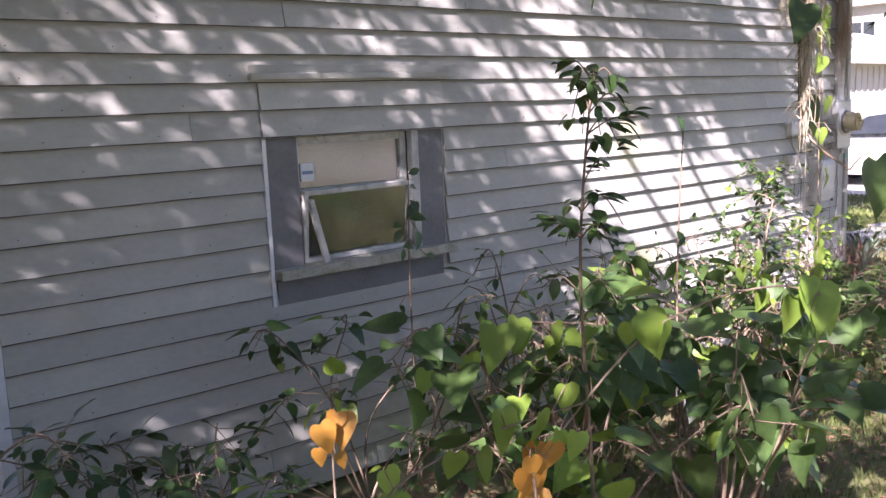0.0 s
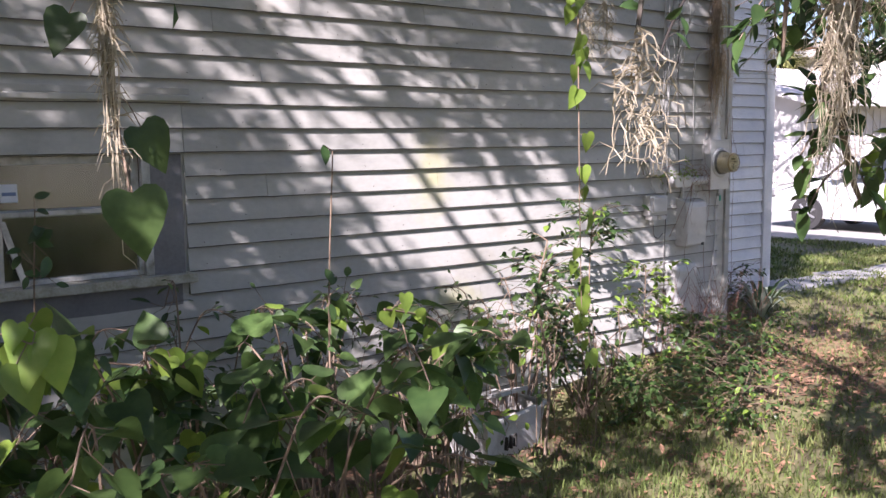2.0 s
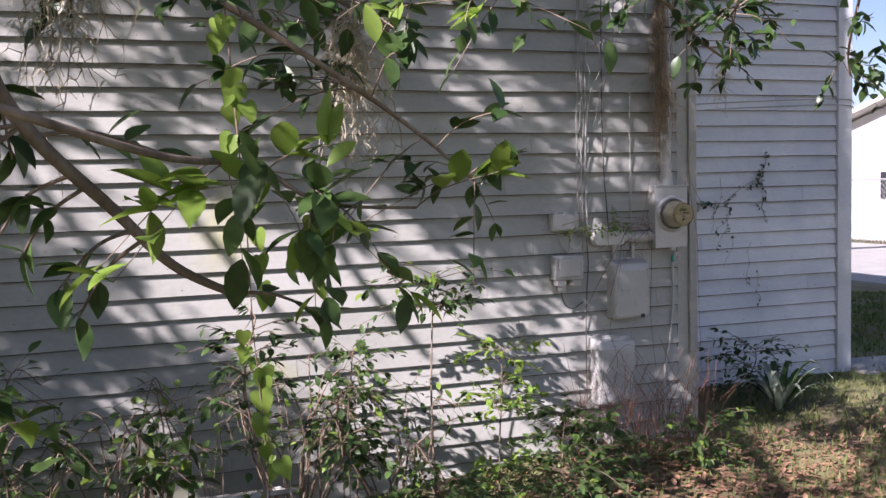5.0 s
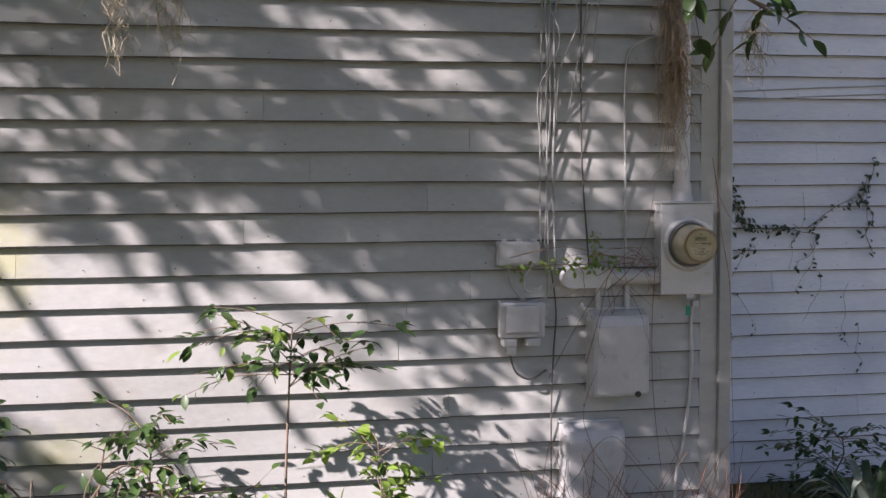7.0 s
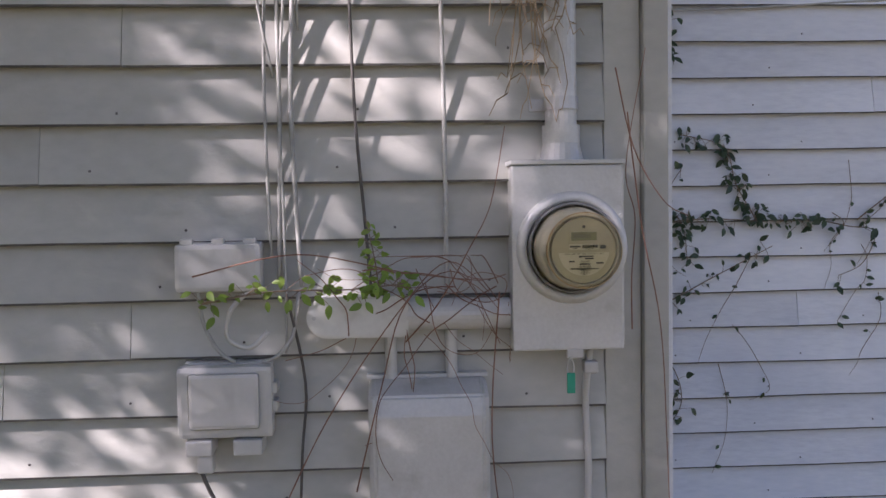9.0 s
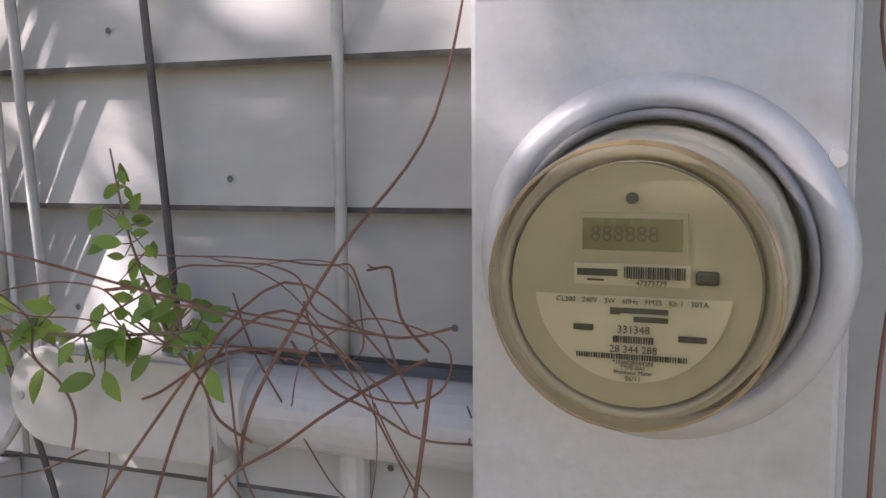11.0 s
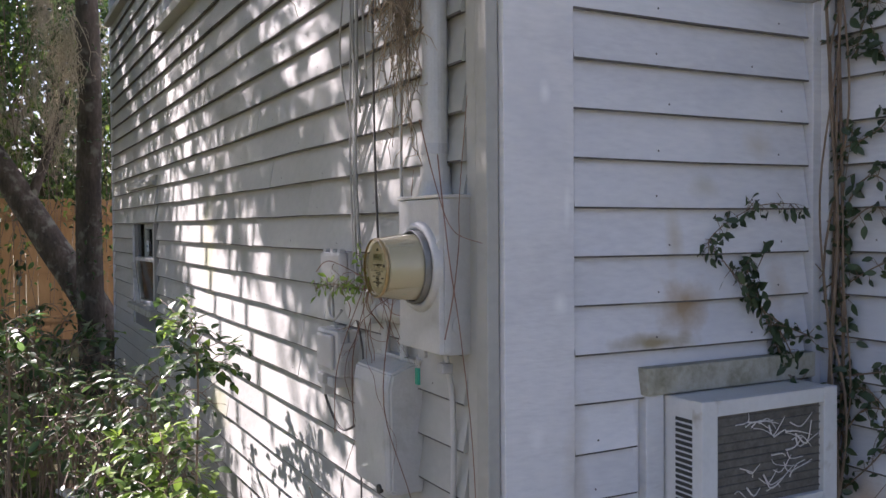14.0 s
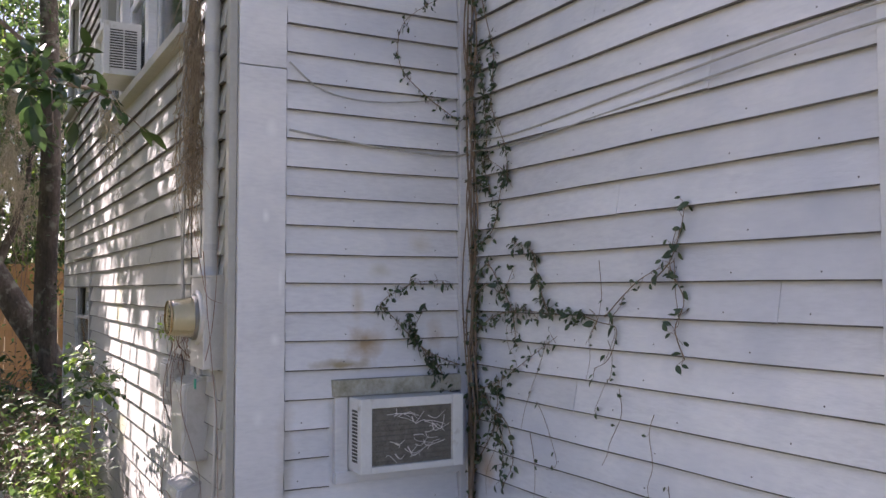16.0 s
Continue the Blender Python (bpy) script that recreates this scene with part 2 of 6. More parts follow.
M_BRICK = material("red_brick", [(0.33, 0.16, 0.115), (0.41, 0.21, 0.15)], 0.85, 8, 60, 0.3, spread=0.08)
M_ROOF = material("pale_shingle", [(0.5, 0.48, 0.46), (0.6, 0.58, 0.55)], 0.9, 5, 60, 0.3, spread=0.04)
M_CAR = material("silver_car_paint", [(0.62, 0.62, 0.61), (0.68, 0.68, 0.67)], 0.28, 3, 200, 0.0, metal=0.35, spread=0, coat=0.6)
M_TYRE = material("tyre_rubber", [(0.02, 0.02, 0.02), (0.035, 0.035, 0.035)], 0.85, 20, 80, 0.1, spread=0)
M_CHROME = material("wheel_alloy", [(0.5, 0.5, 0.5), (0.6, 0.6, 0.6)], 0.3, 20, 80, 0.0, metal=0.8, spread=0)
M_CARGLASS = material("dark_car_glass", [(0.02, 0.025, 0.03), (0.04, 0.045, 0.05)], 0.08, 3, 50, 0.0, spread=0)
M_GLASS = glass("old_window_glass", rough=0.14)
M_CLEAR = glass("meter_cover_glass", (0.93, 0.89, 0.76), 0.10, 0.08, 0.30)
M_AMBER = material("amber_stained_rim", [(0.30, 0.20, 0.08), (0.46, 0.34, 0.17)], 0.3, 25, 90, 0.0, spread=0)
M_FACE = material("yellowed_meter_face", [(0.36, 0.34, 0.24), (0.42, 0.39, 0.28)], 0.5, 12, 90, 0.0, spread=0)
M_LABEL = material("pale_label", [(0.50, 0.48, 0.36), (0.56, 0.53, 0.41)], 0.5, 12, 90, 0.0, spread=0)
M_DRUM = material("milky_meter_drum", [(0.48, 0.46, 0.38), (0.58, 0.56, 0.48)], 0.35, 9, 90, 0.0, spread=0)
M_INK = material("black_ink", [(0.03, 0.03, 0.03), (0.06, 0.06, 0.05)], 0.6, 20, 90, 0.0, spread=0)
M_LCD = material("dim_lcd", [(0.13, 0.14, 0.06), (0.17, 0.18, 0.08)], 0.3, 20, 90, 0.0, spread=0)
M_SEG = material("lcd_segment", [(0.07, 0.075, 0.035), (0.09, 0.1, 0.045)], 0.4, 20, 90, 0.0, spread=0)
M_TAG = material("green_seal_tag", [(0.0, 0.22, 0.14), (0.0, 0.30, 0.2)], 0.4, 20, 90, 0.0, spread=0)
M_PALM = material("palm_frond", [(0.22, 0.24, 0.08), (0.36, 0.36, 0.14)], 0.6, 6, 50, 0.0, spread=0.2, translucent=0.2)
M_DULL = material("dull_grey_metal", [(0.14, 0.14, 0.135), (0.26, 0.26, 0.25)], 0.55, 20, 90, 0.05, metal=0.4, spread=0)
M_STEEL = material("galvanised_steel", [(0.4, 0.4, 0.4), (0.5, 0.5, 0.5)], 0.45, 20, 90, 0.05, metal=0.5, spread=0)


# ---- builders ----
def part(name, bm, mat, parent=None, label=""):
    """Links a bmesh (or mesh data) as one object under parent."""
    if isinstance(bm, bmesh.types.BMesh):
        me = bpy.data.meshes.new(name)
        bm.to_mesh(me)
        bm.free()
    else:
        me = bm
    if mat and not me.materials:
        me.materials.append(mat)
    ob = new(name, me)
    if parent:
        ob.parent = parent
    if label:
        tagged(ob, label)
    return ob


def empty(name, at, label, category, group="", kind=""):
    ob = new(name)
    ob.location = at
    return tagged(ob, label, category, group, kind)


def add_box(bm, x0, x1, y0, y1, z0, z1, bevel=0.0):
    m = Matrix.LocRotScale(((x0 + x1) / 2, (y0 + y1) / 2, (z0 + z1) / 2), None, (x1 - x0, y1 - y0, z1 - z0))
    r = bmesh.ops.create_cube(bm, size=1, matrix=m)
    if bevel:
        es = {e for v in r["verts"] for e in v.link_edges}
        bmesh.ops.bevel(bm, geom=list(es), offset=bevel, segments=2, affect="EDGES", profile=0.6)
    return r


def box(x0, x1, y0, y1, z0, z1, bevel=0.0):
    bm = bmesh.new()
    add_box(bm, x0, x1, y0, y1, z0, z1, bevel)
    return bm


def add_cyl(bm, a, b, r0, r1=None, n=20, caps=True):
    a, b = Vector(a), Vector(b)
    r1 = r0 if r1 is None else r1
    m = Matrix.Translation((a + b) / 2) @ (b - a).to_track_quat("Z", "Y").to_matrix().to_4x4()
    return bmesh.ops.create_cone(bm, cap_ends=caps, segments=n, radius1=r0, radius2=r1, depth=(b - a).length, matrix=m)


def cyl(a, b, r0, r1=None, n=20):
    bm = bmesh.new()
    add_cyl(bm, a, b, r0, r1, n)
    return bm


def smooth_path(pts, sub=4):
    pts = [Vector(p) for p in pts]
    if len(pts) < 3:
        return pts
    out = []
    for i in range(len(pts) - 1):
        p0, p1, p2, p3 = pts[max(i - 1, 0)], pts[i], pts[i + 1], pts[min(i + 2, len(pts) - 1)]
        for k in range(sub):
            t = k / sub
            out.append(0.5 * (2 * p1 + (p2 - p0) * t + (2 * p0 - 5 * p1 + 4 * p2 - p3) * t * t + (3 * p1 - p0 - 3 * p2 + p3) * t ** 3))
    out.append(pts[-1])
    return out


class Soup:
    """Collects vertices and faces of many small shapes for one mesh."""

    def __init__(self):
        self.v, self.f = [], []

    def tube(self, pts, r0, r1=None, n=6):
        r1 = r0 if r1 is None else r1
        base = len(self.v)
        m = len(pts)
        side = Vector((0.3, 0.8, 0.5))
        for i, p in enumerate(pts):
            d = (pts[min(i + 1, m - 1)] - pts[max(i - 1, 0)])
            d = d.normalized() if d.length > 1e-7 else Vector((0, 0, 1))
            u = (side - d * side.dot(d))
            u = u.normalized() if u.length > 1e-4 else d.orthogonal().normalized()
            w = d.cross(u)
            r = r0 + (r1 - r0) * i / max(1, m - 1)
            for k in range(n):
                a = 2 * math.pi * k / n
                self.v.append(p + u * (math.cos(a) * r) + w * (math.sin(a) * r))
        for i in range(m - 1):
            for k in range(n):
                a, b2 = base + i * n + k, base + i * n + (k + 1) % n
                self.f.append((a, b2, b2 + n, a + n))
        self.f.append(tuple(base + k for k in reversed(range(n))))
        self.f.append(tuple(base + (m - 1) * n + k for k in range(n)))

    def leaf(self, p, d, up, length, width, heart=False, fold=0.25):
        """A folded leaf blade from p along d: a stemmed oval or a heart, with a midrib crease and a drooping tip."""
        d = d.normalized()
        s = d.cross(up)
        s = s.normalized() if s.length > 1e-4 else d.orthogonal().normalized()
        n = s.cross(d)
        b = len(self.v)
        prof = ((-0.10, 0.20), (-0.07, 0.37), (0.06, 0.49), (0.26, 0.49), (0.52, 0.36), (0.78, 0.17)) if heart else ((0.05, 0.12), (0.18, 0.32), (0.38, 0.45), (0.60, 0.42), (0.80, 0.26), (0.93, 0.10))
        self.v.append(p.copy())
        for a, w in prof:
            drop = -0.18 * a * a * length
            mid = p + d * (max(a, 0.015 + 0.1 * (a + 0.1)) * length) + n * drop
            off = p + d * (a * length) + n * (drop + fold * w * width)
            self.v += [off + s * (w * width), mid, off - s * (w * width)]
        self.v.append(p + d * length + n * (-0.2 * length))
        self.f += [(b, b + 1, b + 2), (b, b + 2, b + 3)]
        for i in range(len(prof) - 1):
            o = b + 1 + 3 * i
            self.f += [(o, o + 3, o + 4, o + 1), (o + 1, o + 4, o + 5, o + 2)]
        o, tip = b + 3 * len(prof) - 2, b + 3 * len(prof) + 1
        self.f += [(o, tip, o + 1), (o + 1, tip, o + 2)]

    def chip(self, p, d, up, length, width):
        """A plain pointed leaf of two creased halves, for the far canopy."""
        s = d.cross(up)
        s = s.normalized() if s.length > 1e-4 else d.orthogonal().normalized()
        b = len(self.v)
        m = p + d * (length * 0.45)
        lift = s.cross(d) * (width * 0.2)
        self.v += [p, m + s * (width * 0.5) + lift, p + d * length, m - s * (width * 0.5) + lift]
        self.f += [(b, b + 1, b + 2), (b, b + 2, b + 3)]

    def blade(self, p, d, length, width):
        s = d.cross(Vector((0, 0, 1)))
        s = s.normalized() if s.length > 1e-4 else Vector((1, 0, 0))
        b = len(self.v)
        m = p + d * (length * 0.55) 
        t = p + d * length + Vector((d.x, d.y, -0.35)) * (length * 0.3)
        self.v += [p - s * width, p + s * width, m + s * (width * 0.8), m - s * (width * 0.8), t]
        self.f += [(b, b + 1, b + 2, b + 3), (b + 3, b + 2, b + 4)]

    def mesh(self, name, smooth=False):
        me = bpy.data.meshes.new(name)
        me.from_pydata([tuple(v) for v in self.v], [], self.f)
        if smooth:
            me.polygons.foreach_set("use_smooth", [True] * len(me.polygons))
        me.update()
        return me


def rnd(a, b):
    return random.uniform(a, b)


def rdir(up=0.0):
    v = Vector((rnd(-1, 1), rnd(-1, 1), rnd(-1, 1) + up))
    return v.normalized() if v.length > 0.05 else Vector((0, 0, 1))


# ---- ground ----
def ground_z(x, y):
    z = -0.2 * min(1, max(0, (x - 9.5) / 6))
    near = max(0, 1 - abs(y - 3.0) / 1.6) * max(0, min(1, (6.2 - x) / 2)) * max(0, min(1, (x + 1) / 2))
    z -= 0.17 * near
    return z + 0.03 * noise.noise(Vector((x * 0.8, y * 0.8, 0))) + 0.015 * noise.noise(Vector((x * 3, y * 3, 5)))


def build_ground():
    xs = [-3000, -400, -80, -30, -14] + [-8 + 0.2 * i for i in range(131)] + [24, 36, 60, 120, 500, 3000]
    ys = [-3000, -400, -80, -30, -12] + [-6 + 0.2 * i for i in range(91)] + [16, 22, 32, 60, 120, 500, 3000]
    vs = [(x, y, ground_z(x, y)) for y in ys for x in xs]
    n = len(xs)
    fs = [(j * n + i, j * n + i + 1, (j + 1) * n + i + 1, (j + 1) * n + i) for j in range(len(ys) - 1) for i in range(n - 1)]
    me = bpy.data.meshes.new("ground")
    me.from_pydata(vs, [], fs)
    me.polygons.foreach_set("use_smooth", [True] * len(fs))
    tagged(part("ground", me, M_SOIL), "patchy lawn and bare dark soil", "ground", kind="structure")


build_ground()

# ---- house ----
PITCH, Z0 = 0.1146, 0.005
YM, XR, YF, XL, XF, TOP = 3.30, 6.82, 4.345, 0.46, 8.95, 5.25


def slab(name, pieces, mat, label, category="wall"):
    bm = bmesh.new()
    for p in pieces:
        add_box(bm, *p)
    return tagged(part(name, bm, mat), label, category, kind="structure")


WIN = (1.590, 2.58, 0.92, 1.49)
UPW = (3.05, 5.95, 2.70, 3.95)
UPL = (0.62, 1.45, 3.22, 4.3)
main_wall = slab("wall_main", [
    (XL, WIN[0], YM, YM + 0.14, -0.07, UPW[2]), (WIN[1], XR - 0.14, YM, YM + 0.14, -0.07, UPW[2]),
    (WIN[0], WIN[1], YM, YM + 0.14, -0.07, WIN[2]), (WIN[0], WIN[1], YM, YM + 0.14, WIN[3], UPW[2]),
    (XL, UPL[0], YM, YM + 0.14, UPW[2], TOP), (UPL[1], UPW[0], YM, YM + 0.14, UPW[2], TOP), (UPW[1], XR - 0.14, YM, YM + 0.14, UPW[2], TOP),
    (UPL[0], UPL[1], YM, YM + 0.14, UPW[2], UPL[2]), (UPL[0], UPL[1], YM, YM + 0.14, UPL[3], TOP),
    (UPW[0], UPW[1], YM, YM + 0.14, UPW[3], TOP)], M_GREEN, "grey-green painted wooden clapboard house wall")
ret_wall = slab("wall_return", [(XR - 0.14, XR, YM, YF, 0.0, TOP)], M_WHITE, "white painted clapboard return wall")
far_wall = slab("wall_far", [(XR - 0.14, XF - 0.02, YF, YF + 0.14, 0.0, TOP)], M_WHITE, "white painted clapboard wall in shade")
slab("wall_side", [(XF - 0.16, XF - 0.02, YF + 0.14, 12.0, 0.0, TOP), (XL, XL + 0.14, YM + 0.14, 12.0, -0.07, TOP), (XL, XF, 12.0, 12.14, 0.0, TOP)], M_WHITE, "plain white outer walls of the house")
slab("floor_inside", [(XL + 0.14, XR - 0.14, YM + 0.14, 12.0, 0.25, 0.35), (XR - 0.14, XF - 0.16, YF + 0.14, 12.0, 0.25, 0.35)], M_DARK, "floor inside the house, its darkness painted on", "floor")
# The dark panel colour here stands in for an unlit room.
slab("wall_inside", [(XL + 0.14, XR - 0.14, 6.2, 6.3, 0.35, TOP)], M_SHUTTER, "inner wall of the house, its dimness painted on")
slab("ceiling", [(XL, XR, YM + 0.14, 12.0, TOP, TOP + 0.1), (XR, XF, YF + 0.14, 12.0, TOP, TOP + 0.1)], M_WHITE, "plain ceiling of the house", "ceiling")
slab("foundation", [(XL + 0.3, XR - 0.2, YM + 0.35, YM + 0.5, -0.4, 0.0), (XR - 0.1, XF - 0.1, YF + 0.05, YF + 0.2, -0.2, 0.01)], M_DARK, "foundation under the siding, crawl-gap darkness painted on", "foundation")


# Roof out of view, added above the walls to cast the house's shadow.
def build_roof():
    bm = bmesh.new()
    x0, x1, y0, y1, z = XL - 0.35, XF + 0.35, YM - 0.35, 12.4, TOP + 0.12
    vs = [bm.verts.new(p) for p in ((x0, y0, z), (x1, y0, z), (x1, y1, z), (x0, y1, z), (x0 + 3.5, (y0 + y1) / 2, z + 2.2), (x1 - 3.5, (y0 + y1) / 2, z + 2.2))]
    for f in ((3, 2, 1, 0), (0, 1, 5, 4), (1, 2, 5), (2, 3, 4, 5), (3, 0, 4)):
        bm.faces.new([vs[i] for i in f])
    tagged(part("roof", bm, M_ROOF), "pale shingled hip roof, unseen, added so the house casts shade", "roof", kind="structure")


build_roof()


def board_mesh(length, height=PITCH + 0.012, seed=0):
    """A tapered clapboard along +x, its face to -y, its lip at z = 0."""
    r = random.Random(seed)
    bm = bmesh.new()
    n = max(2, int(length / 0.35))
    rings = []
    for i in range(n + 1):
        x = length * i / n
        w = r.uniform(-0.002, 0.002)
        dz = r.uniform(-0.002, 0.002)
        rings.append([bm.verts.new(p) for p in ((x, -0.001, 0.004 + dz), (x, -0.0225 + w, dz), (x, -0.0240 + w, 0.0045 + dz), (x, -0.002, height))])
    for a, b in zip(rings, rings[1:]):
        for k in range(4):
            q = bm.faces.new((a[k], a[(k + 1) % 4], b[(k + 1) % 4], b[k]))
            # Lip underside and lowest front strip take the painted shadow-line colour.
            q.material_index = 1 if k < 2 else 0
    bm.faces.new(rings[0])
    bm.faces.new(list(reversed(rings[-1])))
    bmesh.ops.recalc_face_normals(bm, faces=bm.faces)
    x = r.uniform(0.05, 0.35)
    while x < length - 0.03:
        z = r.uniform(0.024, 0.034)
        y = -0.0240 + 0.022 * (z - 0.0045) / (height - 0.0045) - 0.0022
        f = bm.faces.new([bm.verts.new((x + math.cos(k) * 0.003, y, z + math.sin(k) * 0.003)) for k in (0, 1.05, 2.1, 3.14, 4.19, 5.24)])
        f.material_index = 1
        x += r.uniform(0.3, 0.48)
    me = bpy.data.meshes.new("board")
    bm.to_mesh(me)
    bm.free()
    return me


def side_boards(wall, mat, origin, turn, spans, seams):
    """Rows of boards up a wall. spans(z): stretches along the wall that are clad at that height."""
    cache = {}
    k = -1 if wall is main_wall else 0
    while Z0 + k * PITCH < TOP - 0.05:
        z = Z0 + k * PITCH
        for a, b in spans(z + PITCH / 2):
            cuts = [a] + sorted(c for c in seams(k) if a + 0.2 < c < b - 0.2) + [b]
            for c, d in zip(cuts, cuts[1:]):
                key = (round(d - c, 3), k % 3)
                if key not in cache:
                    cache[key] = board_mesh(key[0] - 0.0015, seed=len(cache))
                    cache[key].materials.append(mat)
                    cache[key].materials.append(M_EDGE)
                o = part("board", cache[key], None, wall)
                o.matrix_local = Matrix.Translation(origin) @ Matrix.Rotation(turn, 4, "Z") @ pose(c, 0, z, 0, 0, random.Random(k).uniform(-0.02, 0.02))
        k += 1


def main_spans(z):
    cuts = []
    if WIN[2] - 0.16 < z < WIN[3] + 0.27:
        cuts.append((WIN[0] - 0.015, WIN[1] + 0.015))
    if UPW[2] - 0.06 < z < UPW[3] + 0.1:
        cuts.append((UPW[0] - 0.1, UPW[1] + 0.1))
    if UPL[2] - 0.06 < z < UPL[3] + 0.1:
        cuts.append((UPL[0] - 0.1, UPL[1] + 0.1))
    out, a = [], XL + 0.02
    for c in sorted(cuts):
        if c[0] > a + 0.05:
            out.append((a, c[0]))
        a = c[1]
    out.append((a, XR - 0.115))
    return out


def main_seams(k):
    r = random.Random(100 + k)
    fixed = {10: [5.76], 9: [5.36, 5.51], 12: [4.9], 15: [5.76], 14: [5.15]}
    return fixed.get(k, [r.uniform(1.2, 3.4), r.uniform(3.6, 5.9)])


# ---- window of the main wall ----
def sash(parent, x0, x1, z0, z1, y, bar, mat, tilt=0.0):
    o = new("sash")
    o.parent = parent
    o.location = (x0, y, z0)
    o.rotation_euler = (0, tilt, 0)
    w, h = x1 - x0, z1 - z0
    bm = bmesh.new()
    for p in ((0, bar, -0.018, 0.018, 0, h), (w - bar, w, -0.018, 0.018, 0, h), (bar, w - bar, -0.017, 0.017, 0, bar), (bar, w - bar, -0.017, 0.017, h - bar, h)):
        add_box(bm, *p, bevel=0.003)
    part("frame", bm, mat, o)
    g = part("pane", box(bar, w - bar, -0.003, 0.003, bar, h - bar), M_GLASS, o)
    g.visible_shadow = False
    return o


def build_window():
    x0, x1, z0, z1 = WIN
    w = tagged(new("window_1"), "old sash window, its lower sash fallen askew, dark panels either side", "window", kind="structure")
    # side panels, filler boards above, cap, sill, apron
    part("side_panel", box(x0, x0 + 0.16, YM - 0.01, YM + 0.012, z0, z1), M_SHUTTER, w)
    part("side_panel", box(x1 - 0.15, x1, YM - 0.01, YM + 0.012, z0, z1), M_SHUTTER, w)
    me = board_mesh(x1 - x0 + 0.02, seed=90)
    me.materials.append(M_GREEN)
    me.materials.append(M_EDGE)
    for k in (0, 1):
        o = part("header_board", me, None, w)
        o.location = (x0 - 0.01, YM - 0.008, z1 + 0.004 + k * 0.115)
    part("cap", box(x0 - 0.06, x1 + 0.05, YM - 0.05, YM - 0.002, z1 + 0.245, z1 + 0.275, 0.006), M_GREEN, w)
    part("cap_lip", box(x0 - 0.06, x1 + 0.05, YM - 0.03, YM - 0.003, z1 + 0.275, z1 + 0.31, 0.004), M_GREEN, w)
    part("sill", box(x0 + 0.01, x1 + 0.04, YM - 0.07, YM + 0.03, z0 - 0.045, z0, 0.006), M_SILL, w, "mossy weathered wooden sill")
    part("apron", box(x0 + 0.02, x1 - 0.02, YM - 0.012, YM, z0 - 0.16, z0 - 0.046), M_SHUTTER, w)
    part("edge_strip", box(x0 - 0.014, x0 + 0.004, YM - 0.022, YM - 0.002, z0 - 0.16, z1), M_WHITE, w)
    part("edge_strip", box(x1 - 0.19, x1 - 0.15, YM - 0.012, YM + 0.03, z0, z1, 0.003), M_SASH, w)
    sash(w, x0 + 0.16, x1 - 0.19, z0 + 0.30, z1 - 0.002, YM + 0.055, 0.035, M_SASH)
    low = sash(w, x0 + 0.17, x1 - 0.19, z0 + 0.006, z0 + 0.335, YM + 0.018, 0.022, M_SASH)
    low.rotation_euler = (radians(6), 0, radians(2))
    # loose stile of the fallen sash
    part("loose_stile", box(-0.012, 0.012, -0.012, 0.012, 0, 0.30), M_SASH, w).matrix_local = pose(x0 + 0.27, YM - 0.03, z0 + 0.004, 4, -16, 0)
    part("curtain", box(x0 + 0.1, x1 - 0.1, YM + 0.13, YM + 0.14, z0, z1), M_CURTAIN, w, "drab tan cloth behind the glass")
    st = part("sticker", box(x0 + 0.205, x0 + 0.275, YM + 0.044, YM + 0.046, z0 + 0.37, z0 + 0.45, 0.004), M_STICKER, w, "small pale sticker on the upper glass")
    part("sticker_band", box(x0 + 0.212, x0 + 0.268, YM + 0.0415, YM + 0.0435, z0 + 0.40, z0 + 0.415), M_BLUEBAND, st)


build_window()


def upper_window(name, x0, x1, z0, z1, lights, label):
    w = tagged(new(name), label, "window", kind="structure")
    part("casing", box(x0 - 0.09, x0, YM - 0.03, YM + 0.02, z0, z1 + 0.1, 0.004), M_WHITE, w)
    part("casing", box(x1, x1 + 0.09, YM - 0.03, YM + 0.02, z0, z1 + 0.1, 0.004), M_WHITE, w)
    part("casing", box(x0, x1, YM - 0.029, YM + 0.02, z1, z1 + 0.1, 0.004), M_WHITE, w)
    part("window_sill", box(x0 - 0.13, x1 + 0.13, YM - 0.07, YM + 0.03, z0 - 0.05, z0, 0.005), M_GREEN, w)
    step = (x1 - x0) / lights
    for i in range(lights):
        a, b = x0 + i * step, x0 + (i + 1) * step
        if i:
            part("mullion", box(a - 0.05, a + 0.05, YM - 0.027, YM + 0.02, z0, z1), M_WHITE, w)
        e = 0.05 if lights > 1 else 0.0
        sash(w, a + e, b - e, z0 + 0.01, (z0 + z1) / 2 + 0.02, YM + 0.04, 0.05, M_WHITE)
        sash(w, a + e, b - e, (z0 + z1) / 2 - 0.02, z1 - 0.01, YM + 0.085, 0.05, M_WHITE)


upper_window("window_2", *UPW, 3, "upper-storey triple sash window with white casing")
upper_window("window_3", *UPL, 1, "upper-storey white sash window")


